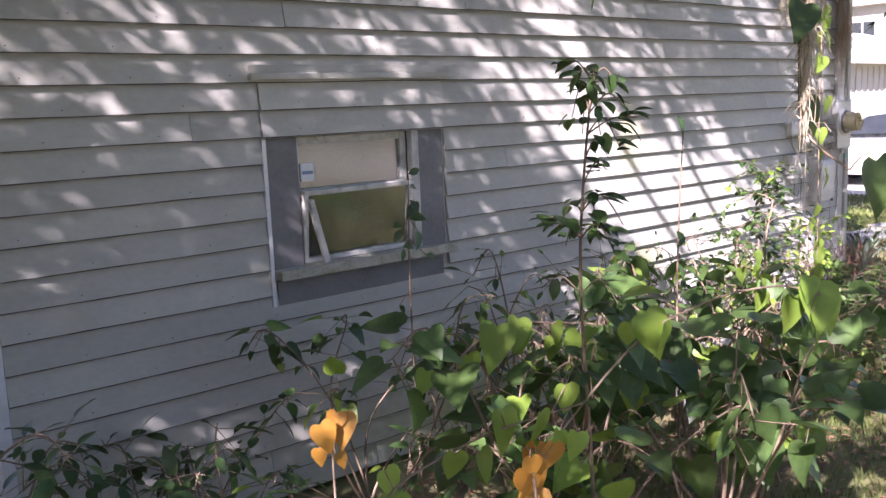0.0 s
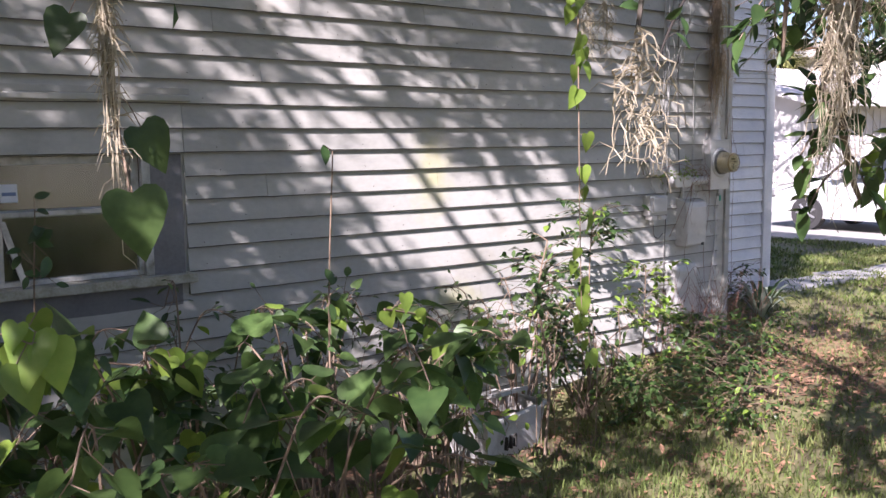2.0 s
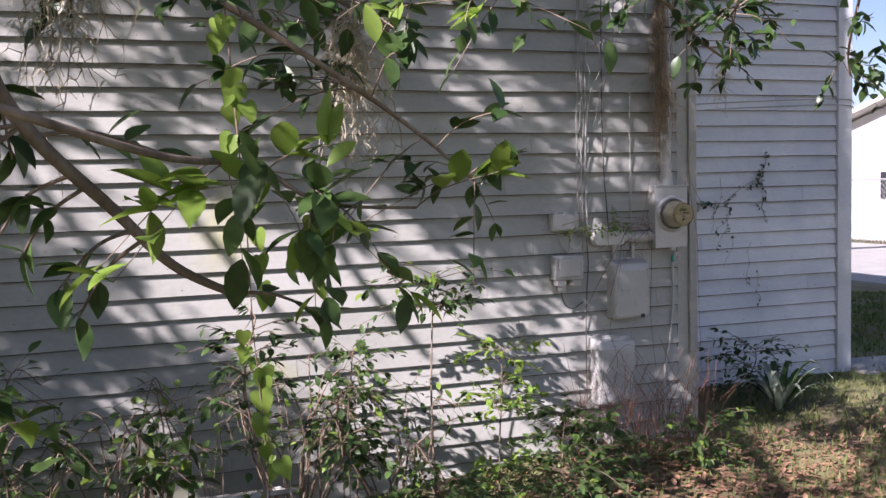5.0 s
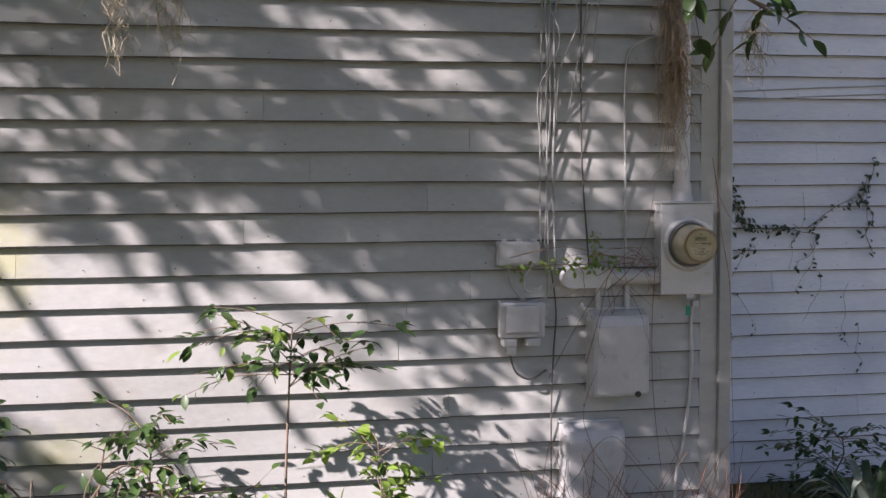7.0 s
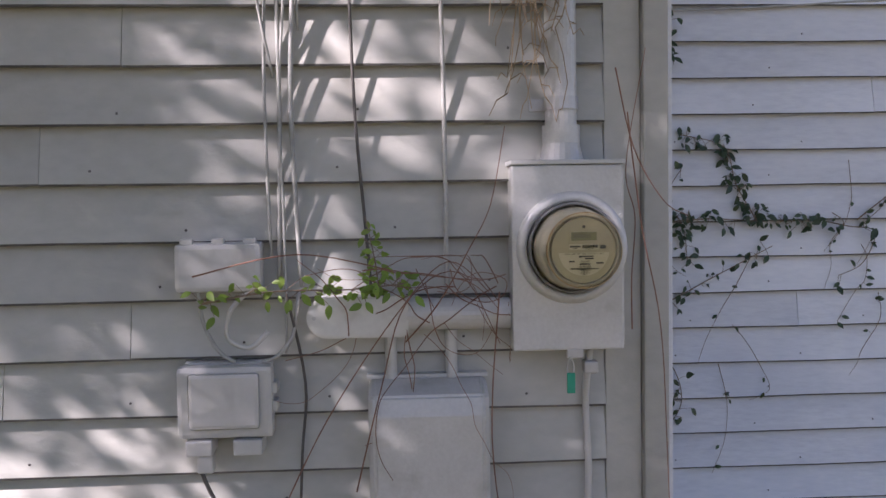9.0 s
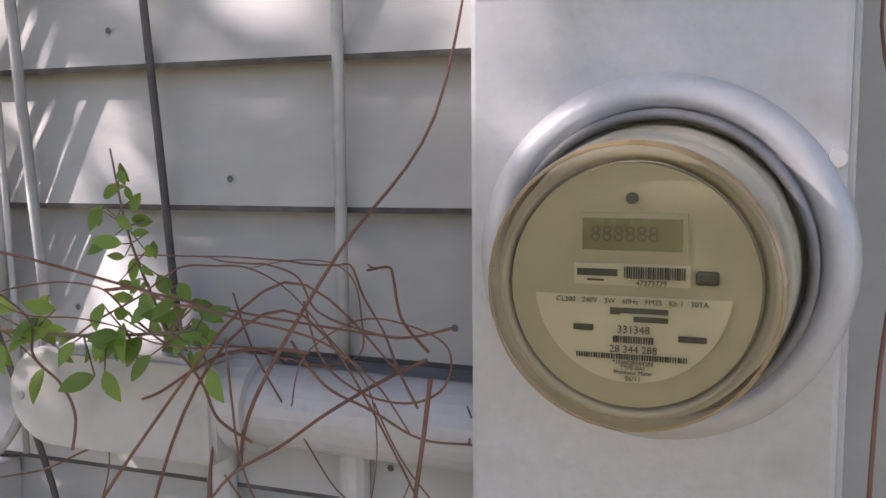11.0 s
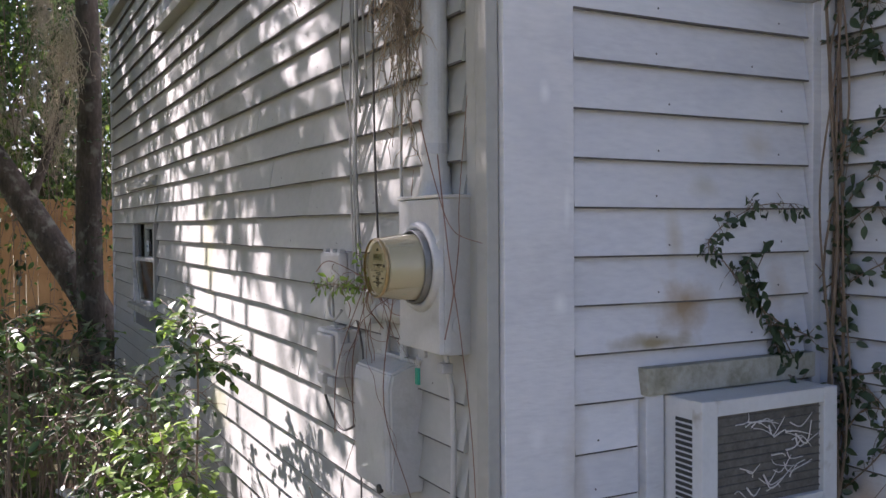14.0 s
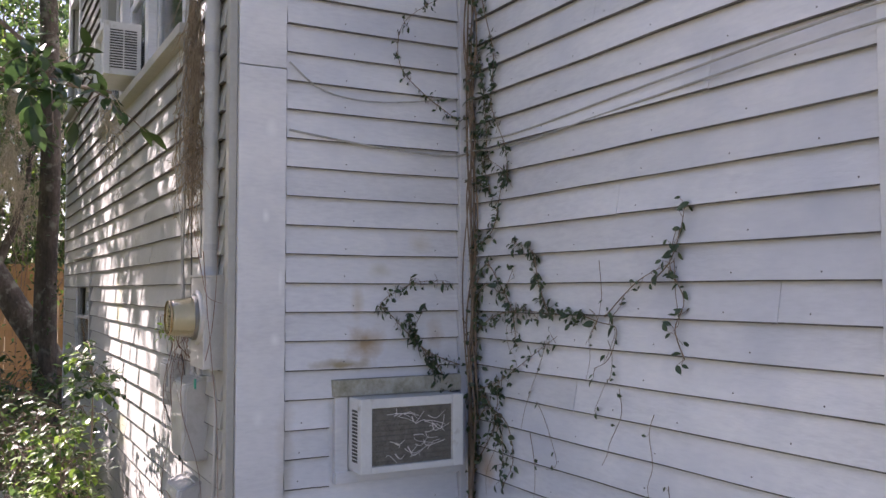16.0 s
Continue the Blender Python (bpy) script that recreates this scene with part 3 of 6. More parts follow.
def corner_boards():
    t = tagged(new("trim"), "wide painted corner boards with chipped edges", "trim", kind="structure")
    part("corner_board", box(XR - 0.115, XR - 0.040, YM - 0.012, YM, -0.02, TOP, 0.003), M_GREEN, t, "grey-green corner board")
    part("corner_strip", box(XR - 0.039, XR + 0.012, YM - 0.032, YM, -0.02, TOP, 0.004), M_GREEN, t)
    part("corner_board", box(XR, XR + 0.03, YM + 0.002, YM + 0.19, -0.02, 2.34, 0.003), M_WHITE, t, "white corner board with peeling paint")
    part("corner_board", box(XR, XR + 0.029, YM + 0.002, YM + 0.19, 2.345, TOP, 0.003), M_WHITE, t)
    part("corner_strip", box(XR, XR + 0.035, YF - 0.075, YF - 0.022, 0.0, TOP, 0.003), M_WHITE, t)
    part("corner_strip", box(XR + 0.002, XR + 0.06, YF - 0.045, YF - 0.021, 0.0, TOP, 0.003), M_WHITE, t)
    part("corner_board", box(XF - 0.12, XF + 0.012, YF - 0.04, YF, 0.0, TOP, 0.003), M_WHITE, t)
    part("corner_board", box(XF - 0.02, XF + 0.011, YF, YF + 0.14, 0.0, TOP, 0.003), M_WHITE, t)
    part("corner_board", box(XL - 0.025, XL + 0.018, YM - 0.022, YM + 0.1, -0.07, TOP, 0.003), M_WHITE, t)


corner_boards()

# ---- electrical service on the main wall ----
def wedge_cap(bm, x0, x1, y, z, r):
    """A stadium-shaped cover plate facing -y."""
    pts = []
    for i in range(13):
        a = math.pi / 2 + math.pi * i / 12
        pts.append((x0 + r + math.cos(a) * r, z + math.sin(a) * r))
    pts += [(x1, z - r), (x1, z + r)]
    vs = [bm.verts.new((px, y, pz)) for px, pz in pts]
    f = bm.faces.new(vs)
    r2 = bmesh.ops.extrude_face_region(bm, geom=[f])
    vv = [g for g in r2["geom"] if isinstance(g, bmesh.types.BMVert)]
    bmesh.ops.translate(bm, verts=vv, vec=(0, 0.055, 0))
    bmesh.ops.recalc_face_normals(bm, faces=bm.faces)


def text_on(parent, body, x, y, z, size, mat, align="CENTER"):
    c = bpy.data.curves.new("lettering", "FONT")
    c.body, c.size, c.align_x, c.align_y, c.extrude, c.resolution_u = body, size, align, "CENTER", 0.0002, 2
    tmp = bpy.data.objects.new("lettering", c)
    me = bpy.data.meshes.new_from_object(tmp)
    bpy.data.objects.remove(tmp)
    o = part("lettering", me, mat, parent)
    o.matrix_local = pose(x, y, z, 90, 0, 0)
    return o


def build_meter():
    g = empty("electric_meter", (6.622, 3.207, 1.362), "round glass-covered electricity meter with yellowed face", "meter")
    f = -1
    def ring(profile, n=48):
        bm = bmesh.new()
        rings = []
        for r, y in profile:
            rings.append([bm.verts.new((math.cos(2 * math.pi * k / n) * r, y, math.sin(2 * math.pi * k / n) * r)) for k in range(n)])
        for a, b in zip(rings, rings[1:]):
            for k in range(n):
                q = bm.faces.new((a[k], b[k], b[(k + 1) % n], a[(k + 1) % n]))
                q.smooth = True
        return bm, rings
    bm, _ = ring([(0.110, 0.006), (0.108, -0.004), (0.103, -0.012), (0.096, -0.015), (0.089, -0.012), (0.088, 0.004)])
    part("collar", bm, M_GREYBOX, g, "raised grey socket ring")
    bm, _ = ring([(0.087, -0.002), (0.087, -0.026), (0.083, -0.028), (0.081, -0.020)])
    part("seal_ring", bm, M_DULL, g, "dull steel sealing ring")
    bm, r = ring([(0.0815, -0.008), (0.0775, -0.05), (0.0695, -0.110), (0.0670, -0.117), (0.0610, -0.119)])
    bm.faces.new(r[-1])
    o = part("cover", bm, M_CLEAR, g, "yellowed clear glass cover")
    o.visible_shadow = False
    bm, _ = ring([(0.0694, -0.1110), (0.0699, -0.1128), (0.0693, -0.1150), (0.0682, -0.1172), (0.0672, -0.1180), (0.0676, -0.1160)])
    part("rim", bm, M_AMBER, g, "amber discoloured edge of the cover")
    bm, r = ring([(0.0795, -0.006), (0.0757, -0.050), (0.0675, -0.102), (0.0645, -0.106), (0.0600, -0.104)])
    bm.faces.new(r[-1])
    part("drum", bm, M_DRUM, g, "cream plastic inner drum")
    bm, r = ring([(0.0745, -0.105), (0.0735, -0.1085)])
    bm.faces.new(r[-1])
    face = part("face", bm, M_FACE, g, "yellowed dial plate")
    y = -0.110
    face.scale = (0.80, 1, 0.80)
    part("display", box(-0.029, 0.029, y - 0.001, y + 0.002, 0.022, 0.041), M_LCD, face, "dim grey-green liquid crystal display")
    part("display_bezel", box(-0.032, 0.032, y, y + 0.0015, 0.019, 0.044), M_FACE, face)
    part("sensor", cyl((0, y - 0.002, 0.053), (0, y + 0.002, 0.053), 0.0035, n=12), M_INK, face)
    part("label", box(-0.034, 0.034, y, y + 0.0015, 0.001, 0.014), M_LABEL, face)
    part("optical_port", box(0.037, 0.050, y - 0.001, y + 0.0015, 0.003, 0.011, 0.002), M_INK, face)
    # lower half-round label
    bm = bmesh.new()
    vs = [bm.verts.new((math.cos(a) * 0.058, y, math.sin(a) * 0.058)) for a in [math.pi * 1.03 + math.pi * 0.94 * i / 24 for i in range(25)]]
    bm.faces.new(vs)
    part("label", bm, M_LABEL, face)
    ty = y - 0.0012
    for body, x, z, s in (("888888", -0.004, 0.0315, 0.0135), ("47373779", 0.012, 0.0028, 0.0045), ("CL200   240V   3W   60Hz   FM2S   Kh 1   30TA", 0, -0.0085, 0.0045), ("331348", 0.002, -0.0255, 0.0065), ("28 344 288", 0.002, -0.0375, 0.0062),
                          ("*1N6028344288", 0.002, -0.0455, 0.0036), ("TYPE iSA1", 0.002, -0.0485, 0.0034), ("Watthour Meter", 0.002, -0.0515, 0.0034), ("06/11", 0.002, -0.0552, 0.0042)):
        text_on(face, body, x, ty, z, s, M_SEG if body[0] == "8" else M_INK)
    def bars(x0, x1, z0, z1, n, seed):
        r = random.Random(seed)
        bm = bmesh.new()
        for i in range(n):
            a = x0 + (x1 - x0) * i / n
            add_box(bm, a, a + (x1 - x0) / n * r.uniform(0.3, 0.75), ty - 0.0002, ty + 0.0008, z0, z1)
        part("barcode", bm, M_INK, face)
    bars(-0.004, 0.032, 0.0055, 0.0125, 26, 1)
    bars(-0.010, 0.014, -0.0335, -0.0295, 16, 2)
    bars(-0.032, 0.034, -0.0435, -0.0405, 44, 3)
    bm = bmesh.new()
    add_box(bm, -0.032, -0.008, ty, ty + 0.001, 0.0065, 0.0105)
    add_box(bm, -0.026, -0.016, ty, ty + 0.001, 0.0035, 0.0045)
    part("maker_mark", bm, M_INK, face)
    bm = bmesh.new()
    for p in ((-0.012, -0.006, -0.0165, -0.0125), (-0.006, 0.022, -0.0155, -0.0125), (0.002, 0.022, -0.0205, -0.0175), (-0.034, -0.022, -0.027, -0.0235), (0.028, 0.044, -0.031, -0.0275)):
        add_box(bm, p[0], p[1], ty, ty + 0.001, p[2], p[3])
    part("maker_mark", bm, M_INK, face)
    return g


def build_meter_box():
    b = empty("meter_box", (6.623, YM + 0.004, 1.159), "grey-green painted steel meter socket box on clapboard", "meter box")
    x0, x1, d, h = -0.113, 0.098, -0.095, 0.366
    bm = bmesh.new()
    add_box(bm, x0, x1, d + 0.02, 0.0, 0, h, 0.003)
    part("case", bm, M_GREYBOX, b)
    part("cover", box(x0 - 0.004, x1 + 0.002, d - 0.004, d + 0.021, 0.004, h - 0.004, 0.004), M_GREYBOX, b)
    part("top_flange", box(x0 - 0.006, x1 + 0.006, d - 0.008, 0.0, h - 0.003, h + 0.006, 0.002), M_GREYBOX, b)
    part("side_rib", box(x1 + 0.002, x1 + 0.006, d + 0.008, d + 0.024, 0.01, h - 0.01, 0.001), M_GREYBOX, b)
    bm = bmesh.new()
    add_cyl(bm, (x1, -0.04, 0.07), (x1 + 0.003, -0.04, 0.07), 0.024, n=24)
    add_cyl(bm, (x1, -0.04, 0.07), (x1 + 0.005, -0.04, 0.07), 0.016, n=24)
    part("knockout", bm, M_GREYBOX, b)
    for p in ((0.088, 0.25), (0.094, 0.262), (0.094, 0.238), (-0.09, 0.262)):
        part("dimple", cyl((p[0], d - 0.006, p[1]), (p[0], d - 0.002, p[1]), 0.005, 0.006, 10), M_GREYBOX, b)
    part("hasp", box(-0.012, 0.02, d - 0.004, d + 0.006, -0.012, 0.006, 0.002), M_STEEL, b)
    g = tagged(new("seal_tag"), "small green plastic meter seal on a wire", "seal")
    g.location = (6.617, YM - 0.10, 1.15)
    s = Soup()
    s.tube(smooth_path([(0, 0, 0), (0.006, 0, -0.015), (0.004, 0, -0.03), (-0.006, 0, -0.03), (-0.006, 0, -0.012), (0, 0, 0)]), 0.0016)
    part("wire", s.mesh("wire"), M_STEEL, g)
    part("tag", box(-0.008, 0.008, -0.004, 0.004, -0.07, -0.03, 0.002), M_TAG, g, "bright green plastic tag")


build_meter_box()
build_meter()


def small_box(name, x0, x1, z0, z1, d, label, category, lip=0.008, mat=M_PLASTIC):
    g = empty(name, ((x0 + x1) / 2, YM - 0.008, z0), label, category)
    w, h = (x1 - x0) / 2, z1 - z0
    part("body", box(-w, w, -d * 0.5, 0, 0, h, 0.005), mat, g)
    bm = box(-w - lip * 0.3, w + lip * 0.3, -d, -d * 0.5 - 0.001, 0.002, h - 0.002, 0.01)
    part("cover", bm, mat, g)
    return g, w, h


g, w, h = small_box("junction_box", 5.862, 6.022, 1.285, 1.382, 0.066, "small grey plastic junction box with top hinges", "electrical box")
for x in (-0.06, 0.0, 0.06):
    part("hinge", box(x - 0.012, x + 0.012, -0.058, -0.04, h - 0.004, h + 0.008, 0.003), M_PLASTIC, g)
g, w, h = small_box("telephone_box", 5.866, 6.036, 1.005, 1.148, 0.078, "grey plastic telephone interface box with a raised lid", "electrical box", lip=0.02)
part("lid_panel", box(-w + 0.018, w - 0.018, -0.090, -0.077, 0.022, h - 0.014, 0.008), M_PLASTIC, g)
part("gland", box(-w + 0.01, -w + 0.06, -0.085, -0.02, -0.03, 0.0, 0.004), M_PLASTIC, g)
part("gland", box(w - 0.07, w - 0.015, -0.085, -0.02, -0.03, 0.0, 0.004), M_PLASTIC, g)
part("spout", box(-w + 0.03, -w + 0.06, -0.08, -0.04, -0.065, -0.03, 0.004), M_PLASTIC, g)
for z in (0.05, 0.085):
    part("clasp", box(w, w + 0.014, -0.07, -0.03, z, z + 0.022, 0.004), M_PLASTIC, g)


def build_breaker_box(name, x0, x1, z0, z1, label):
    g = empty(name, ((x0 + x1) / 2, YM - 0.006, z0), label, "electrical box")
    w, h = (x1 - x0) / 2, z1 - z0
    part("back", box(-w + 0.012, w - 0.012, -0.05, 0, 0.0, h - 0.004, 0.004), M_GREYBOX, g)
    bm = bmesh.new()
    prof = [(0, 0.0), (-0.045, 0.0), (-0.100, -0.022), (-0.108, -0.06), (-0.104, -h + 0.01), (-0.09, -h), (0, -h)]
    rows = []
    for x in (-w, -w + 0.012, w - 0.012, w):
        e = 0.012 if abs(x) > w - 0.006 else 0.0
        rows.append([bm.verts.new((x, min(0, y + e), h + z - e * (0.3 if z > -0.1 else -0.3))) for y, z in prof])
    for a, b in zip(rows, rows[1:]):
        for k in range(len(prof)):
            j = (k + 1) % len(prof)
            bm.faces.new((a[k], a[j], b[j], b[k]))
    bm.faces.new(rows[0])
    bm.faces.new(list(reversed(rows[-1])))
    bmesh.ops.recalc_face_normals(bm, faces=bm.faces)
    bmesh.ops.bevel(bm, geom=[e for e in bm.edges if e.calc_face_angle(0) > 0.5], offset=0.005, segments=2, affect="EDGES")
    part("door", bm, M_GREYBOX, g)
    part("top_flange", box(-w - 0.004, w + 0.004, -0.03, 0, h, h + 0.008, 0.002), M_GREYBOX, g)
    part("latch", cyl((w - 0.05, -0.10, 0.012), (w - 0.05, -0.11, 0.012), 0.012, n=14), M_INK, g)


build_breaker_box("breaker_box", 6.225, 6.458, 0.765, 1.105, "grey steel breaker box with rounded weathered door")
build_breaker_box("disconnect_box", 6.115, 6.36, 0.27, 0.655, "lower grey steel disconnect box behind dry stems")


def build_conduit():
    g = empty("service_conduit", (6.612, YM - 0.045, 1.53), "grey painted service conduit pipe rising from the meter box", "conduit")
    part("pipe", cyl((0, 0, 0.0), (0, 0, 3.3), 0.031, n=24), M_GREYBOX, g)
    part("hub", cyl((0, 0, -0.002), (0, 0, 0.035), 0.045, 0.036, 24), M_GREYBOX, g)
    bm = cyl((0, 0, 0.035), (0, 0, 0.07), 0.037, n=24)
    part("collar", bm, M_GREYBOX, g)
    for z in (0.10, 0.9, 1.9):
        part("strap", cyl((0, 0, z), (0, 0, z + 0.025), 0.034, n=24), M_STEEL, g)
        part("strap_tab", box(-0.06, -0.03, 0.02, 0.035, z, z + 0.025, 0.002), M_STEEL, g)
    h = empty("conduit_body", (6.2, YM - 0.05, 1.235), "grey horizontal conduit elbow with an oval cover plate", "conduit")
    bm = bmesh.new()
    wedge_cap(bm, -0.09, 0.105, -0.04, 0.0, 0.04)
    bmesh.ops.bevel(bm, geom=[e for e in bm.edges if e.calc_face_angle(0) > 0.8], offset=0.004, segments=2, affect="EDGES")
    part("cover_plate", bm, M_PLATE, h, "oval bare grey metal cover plate")
    part("pipe", cyl((0.105, 0.0, 0.0), (0.305, 0.0, -0.002), 0.031, n=24), M_GREYBOX, h)
    part("bushing", cyl((0.10, 0.0, 0.0), (0.125, 0.0, 0.0), 0.037, n=24), M_GREYBOX, h)
    part("screw", cyl((-0.075, -0.042, 0), (-0.075, -0.038, 0), 0.004, n=8), M_STEEL, h)
    for x in (0.07, 0.19):
        part("down_pipe", cyl((x, 0.02, -0.035), (x, 0.02, -0.15), 0.012, n=12), M_GREYBOX, h)


build_conduit()


def cable(name, pts, r, mat, label):
    s = Soup()
    p = smooth_path(pts, 5)
    o = p[0].copy()
    s.tube([q - o for q in p], r, n=8)
    ob = part(name, s.mesh(name, True), mat)
    ob.location = o
    return tagged(ob, label, "cable")


YC = YM - 0.03
for i, (x, z1, r) in enumerate(((6.035, 1.35, 0.0035), (6.058, 1.30, 0.0045), (6.092, 1.29, 0.005), (6.068, 1.16, 0.003))):
    rr = random.Random(i)
    pts = [(x + rr.uniform(-0.006, 0.006), YC, z1)]
    z = z1
    while z < 3.1:
        z += rr.uniform(0.2, 0.35)
        pts.append((x + rr.uniform(-0.008, 0.008) + (0.03 if z > 2.3 else 0) * rr.random(), YC - rr.uniform(0, 0.012), z))
    cable("wall_cable", pts, r, M_CABLE, "thin grey cable stapled down the clapboard")
cable("wall_cable", [(6.235, YC, 1.26), (6.225, YC, 1.4), (6.205, YC, 1.7), (6.2, YC, 2.2), (6.21, YC, 3.1)], 0.0034, M_BLACKCABLE, "dark cable clipped to the clapboard")
cable("wall_cable", [(6.383, YC, 1.27), (6.383, YC, 1.6), (6.38, YC, 2.0), (6.40, YC - 0.01, 2.12), (6.47, YC - 0.02, 2.17), (6.55, YC - 0.02, 2.18)], 0.0045, M_CABLE, "grey cable rising and bending to the conduit")
cable("wall_cable", [(6.07, YC - 0.03, 1.28), (6.1, YC, 1.1), (6.09, YC, 0.95), (6.08, YC, 0.7), (6.08, YC, 0.3)], 0.003, M_BLACKCABLE, "dark cable running down between the boxes")
cable("wall_cable", [(5.90, YC - 0.03, 1.29), (5.91, YC - 0.02, 1.22), (5.94, YC - 0.03, 1.17), (5.97, YC - 0.03, 1.15)], 0.004, M_CABLE, "short looping grey cable between boxes")
cable("wall_cable", [(6.0, YC - 0.03, 1.29), (5.965, YC - 0.05, 1.25), (5.96, YC - 0.05, 1.20), (6.0, YC - 0.05, 1.18), (6.035, YC - 0.04, 1.21)], 0.0045, M_PLASTIC, "curled pale cable end")
cable("wall_cable", [(6.09, YC, 1.28), (6.08, YC - 0.02, 1.2), (6.05, YC - 0.03, 1.16), (6.02, YC - 0.03, 1.15)], 0.004, M_CABLE, "grey cable entering the telephone box")
cable("wall_cable", [(5.90, YC - 0.05, 0.95), (5.93, YC - 0.03, 0.87), (5.99, YC - 0.02, 0.84), (6.06, YC, 0.87)], 0.004, M_BLACKCABLE, "dark cable drooping from the telephone box")
for i in range(5):
    rr = random.Random(840 + i)
    x, z = 6.05 + 0.05 * i, 1.95 + 0.09 * i
    cable("wall_cable", [(x, YC, z - 0.25), (x + rr.uniform(-0.05, 0.05), YC - 0.03, z), (x + rr.uniform(0.02, 0.1), YC - 0.05, z + 0.2), (x + rr.uniform(-0.06, 0.06), YC - 0.02, z + 0.42), (x + rr.uniform(0.05, 0.3), YC - 0.03, z + 0.6)], 0.003, M_CABLE, "slack curling grey cable on the clapboard")
cable("wall_cable", [(6.1, YC, 2.33), (6.25, YC - 0.02, 2.36), (6.42, YC - 0.02, 2.34), (6.58, YC - 0.03, 2.35)], 0.004, M_CABLE, "thin grey cable crossing to the conduit")
gc = cable("ground_cable", [(6.665, YC - 0.02, 1.155), (6.66, YC, 1.05), (6.665, YC, 0.9), (6.655, YC, 0.75), (6.63, YC, 0.55), (6.60, YC, 0.4), (6.60, YC, 0.02)], 0.007, M_PLASTIC, "whitish grounding cable knotted below the meter box")
part("clamp", box(-0.014, 0.014, -0.016, 0.014, -0.045, -0.02, 0.004), M_STEEL, gc, "brass-grey clamp")
for i, z in enumerate((2.055, 2.10)):
    cable("wall_wire", [(XR + 0.03, YF - 0.05, z + 0.02), (7.2, YF - 0.024, z), (8.0, YF - 0.024, z + 0.035), (XF - 0.1, YF - 0.045, z + 0.06), (XF + 0.02, YF - 0.05, z + 0.02)], 0.004, M_CABLE, "thin painted wire along the white clapboard")
cable("wall_wire", [(XR + 0.035, YM + 0.2, 2.1), (XR + 0.03, 3.9, 2.06), (XR + 0.035, YF - 0.08, 2.05), (XR + 0.06, YF - 0.04, 2.12)], 0.0045, M_CABLE, "thin painted wire along the return wall")
cable("wall_wire", [(XR + 0.035, YM + 0.2, 2.37), (XR + 0.03, 3.65, 2.27), (XR + 0.03, 3.9, 2.25), (XR + 0.035, YF - 0.09, 2.3)], 0.0035, M_CABLE, "thin drooping wire on the return wall")


# ---- window air conditioners ----
def build_ac(name, at, turn, w, d, h, label, dirty):
    g = empty(name, at, label, "air conditioner")
    g.rotation_euler = (0, 0, turn)
    # outer face to -y, width along x
    bm = bmesh.new()
    add_box(bm, -w / 2, w / 2, -d + 0.03, 0, 0, h, 0.004)
    part("case", bm, M_ACWHITE, g)
    fr = 0.045
    bm = bmesh.new()
    for p in ((-w / 2 - 0.004, -w / 2 + fr, 0, h + 0.002), (w / 2 - fr, w / 2 + 0.004, 0, h + 0.002), (-w / 2 + fr, w / 2 - fr, h - fr * 0.8, h + 0.001), (-w / 2 + fr, w / 2 - fr, 0, fr * 0.6)):
        add_box(bm, p[0], p[1], -d - 0.004, -d + 0.03, p[2], p[3], 0.003)
    part("front_frame", bm, M_ACWHITE, g)
    if dirty:
        part("coil", box(-w / 2 + fr, w / 2 - fr, -d + 0.012, -d + 0.028, fr * 0.6, h - fr * 0.8), M_FIN, g, "dirty bent aluminium coil fins")
        for i in range(11):
            z = fr * 0.6 + 0.012 + i * (h - fr * 1.5) / 11
            part("fin", box(-w / 2 + fr, w / 2 - fr, -d + 0.008, -d + 0.013, z, z + 0.003), M_FIN, g)
        rr = random.Random(4)
        for i in range(30):
            s = Soup()
            x, z = rr.uniform(-0.13, 0.1), rr.uniform(0.05, h - 0.06)
            s.tube(smooth_path([(x, -d + 0.007, z), (x + rr.uniform(0.01, 0.04), -d + 0.006, z + rr.uniform(-0.03, 0.02)), (x + rr.uniform(0.04, 0.1), -d + 0.007, z + rr.uniform(-0.03, 0.03))], 3), rr.uniform(0.0012, 0.003), 0.001, 5)
            part("scratch", s.mesh("scratch"), M_SCRATCH, g, "bright bent fin streak")
    side = 1 if not dirty else -1
    for i in range(15):
        z = 0.04 + i * (h - 0.08) / 15
        part("louvre", box(side * w / 2 - 0.003, side * w / 2 + 0.003, -d * 0.85, -d * (0.42 if dirty else 0.12), z, z + 0.008), M_INK, g)
    if not dirty:
        part("louvre_divider", box(w / 2 - 0.002, w / 2 + 0.005, -d * 0.5, -d * 0.46, 0.03, h - 0.03), M_ACWHITE, g)
    return g


build_ac("window_air_conditioner", (XR + 0.005, 3.985, 0.752), radians(90), 0.45, 0.15, 0.29, "white window air conditioner with scratched dirty coil", True)
build_ac("window_air_conditioner", (4.42, YM, 2.755), 0.0, 0.46, 0.21, 0.32, "white window air conditioner under upper sash with side louvres", False)


def ac_surround():
    g = tagged(new("window_4"), "small boarded window opening around the air conditioner", "window", kind="structure")
    part("head_board", box(XR, XR + 0.045, 3.69, 4.27, 1.045, 1.112, 0.004), M_SILL, g, "mossy green head board")
    part("side_board", box(XR, XR + 0.03, 3.70, 3.755, 0.70, 1.043, 0.003), M_WHITE, g)
    part("sill_board", box(XR, XR + 0.04, 3.70, 4.27, 0.70, 0.748, 0.003), M_WHITE, g)


ac_surround()

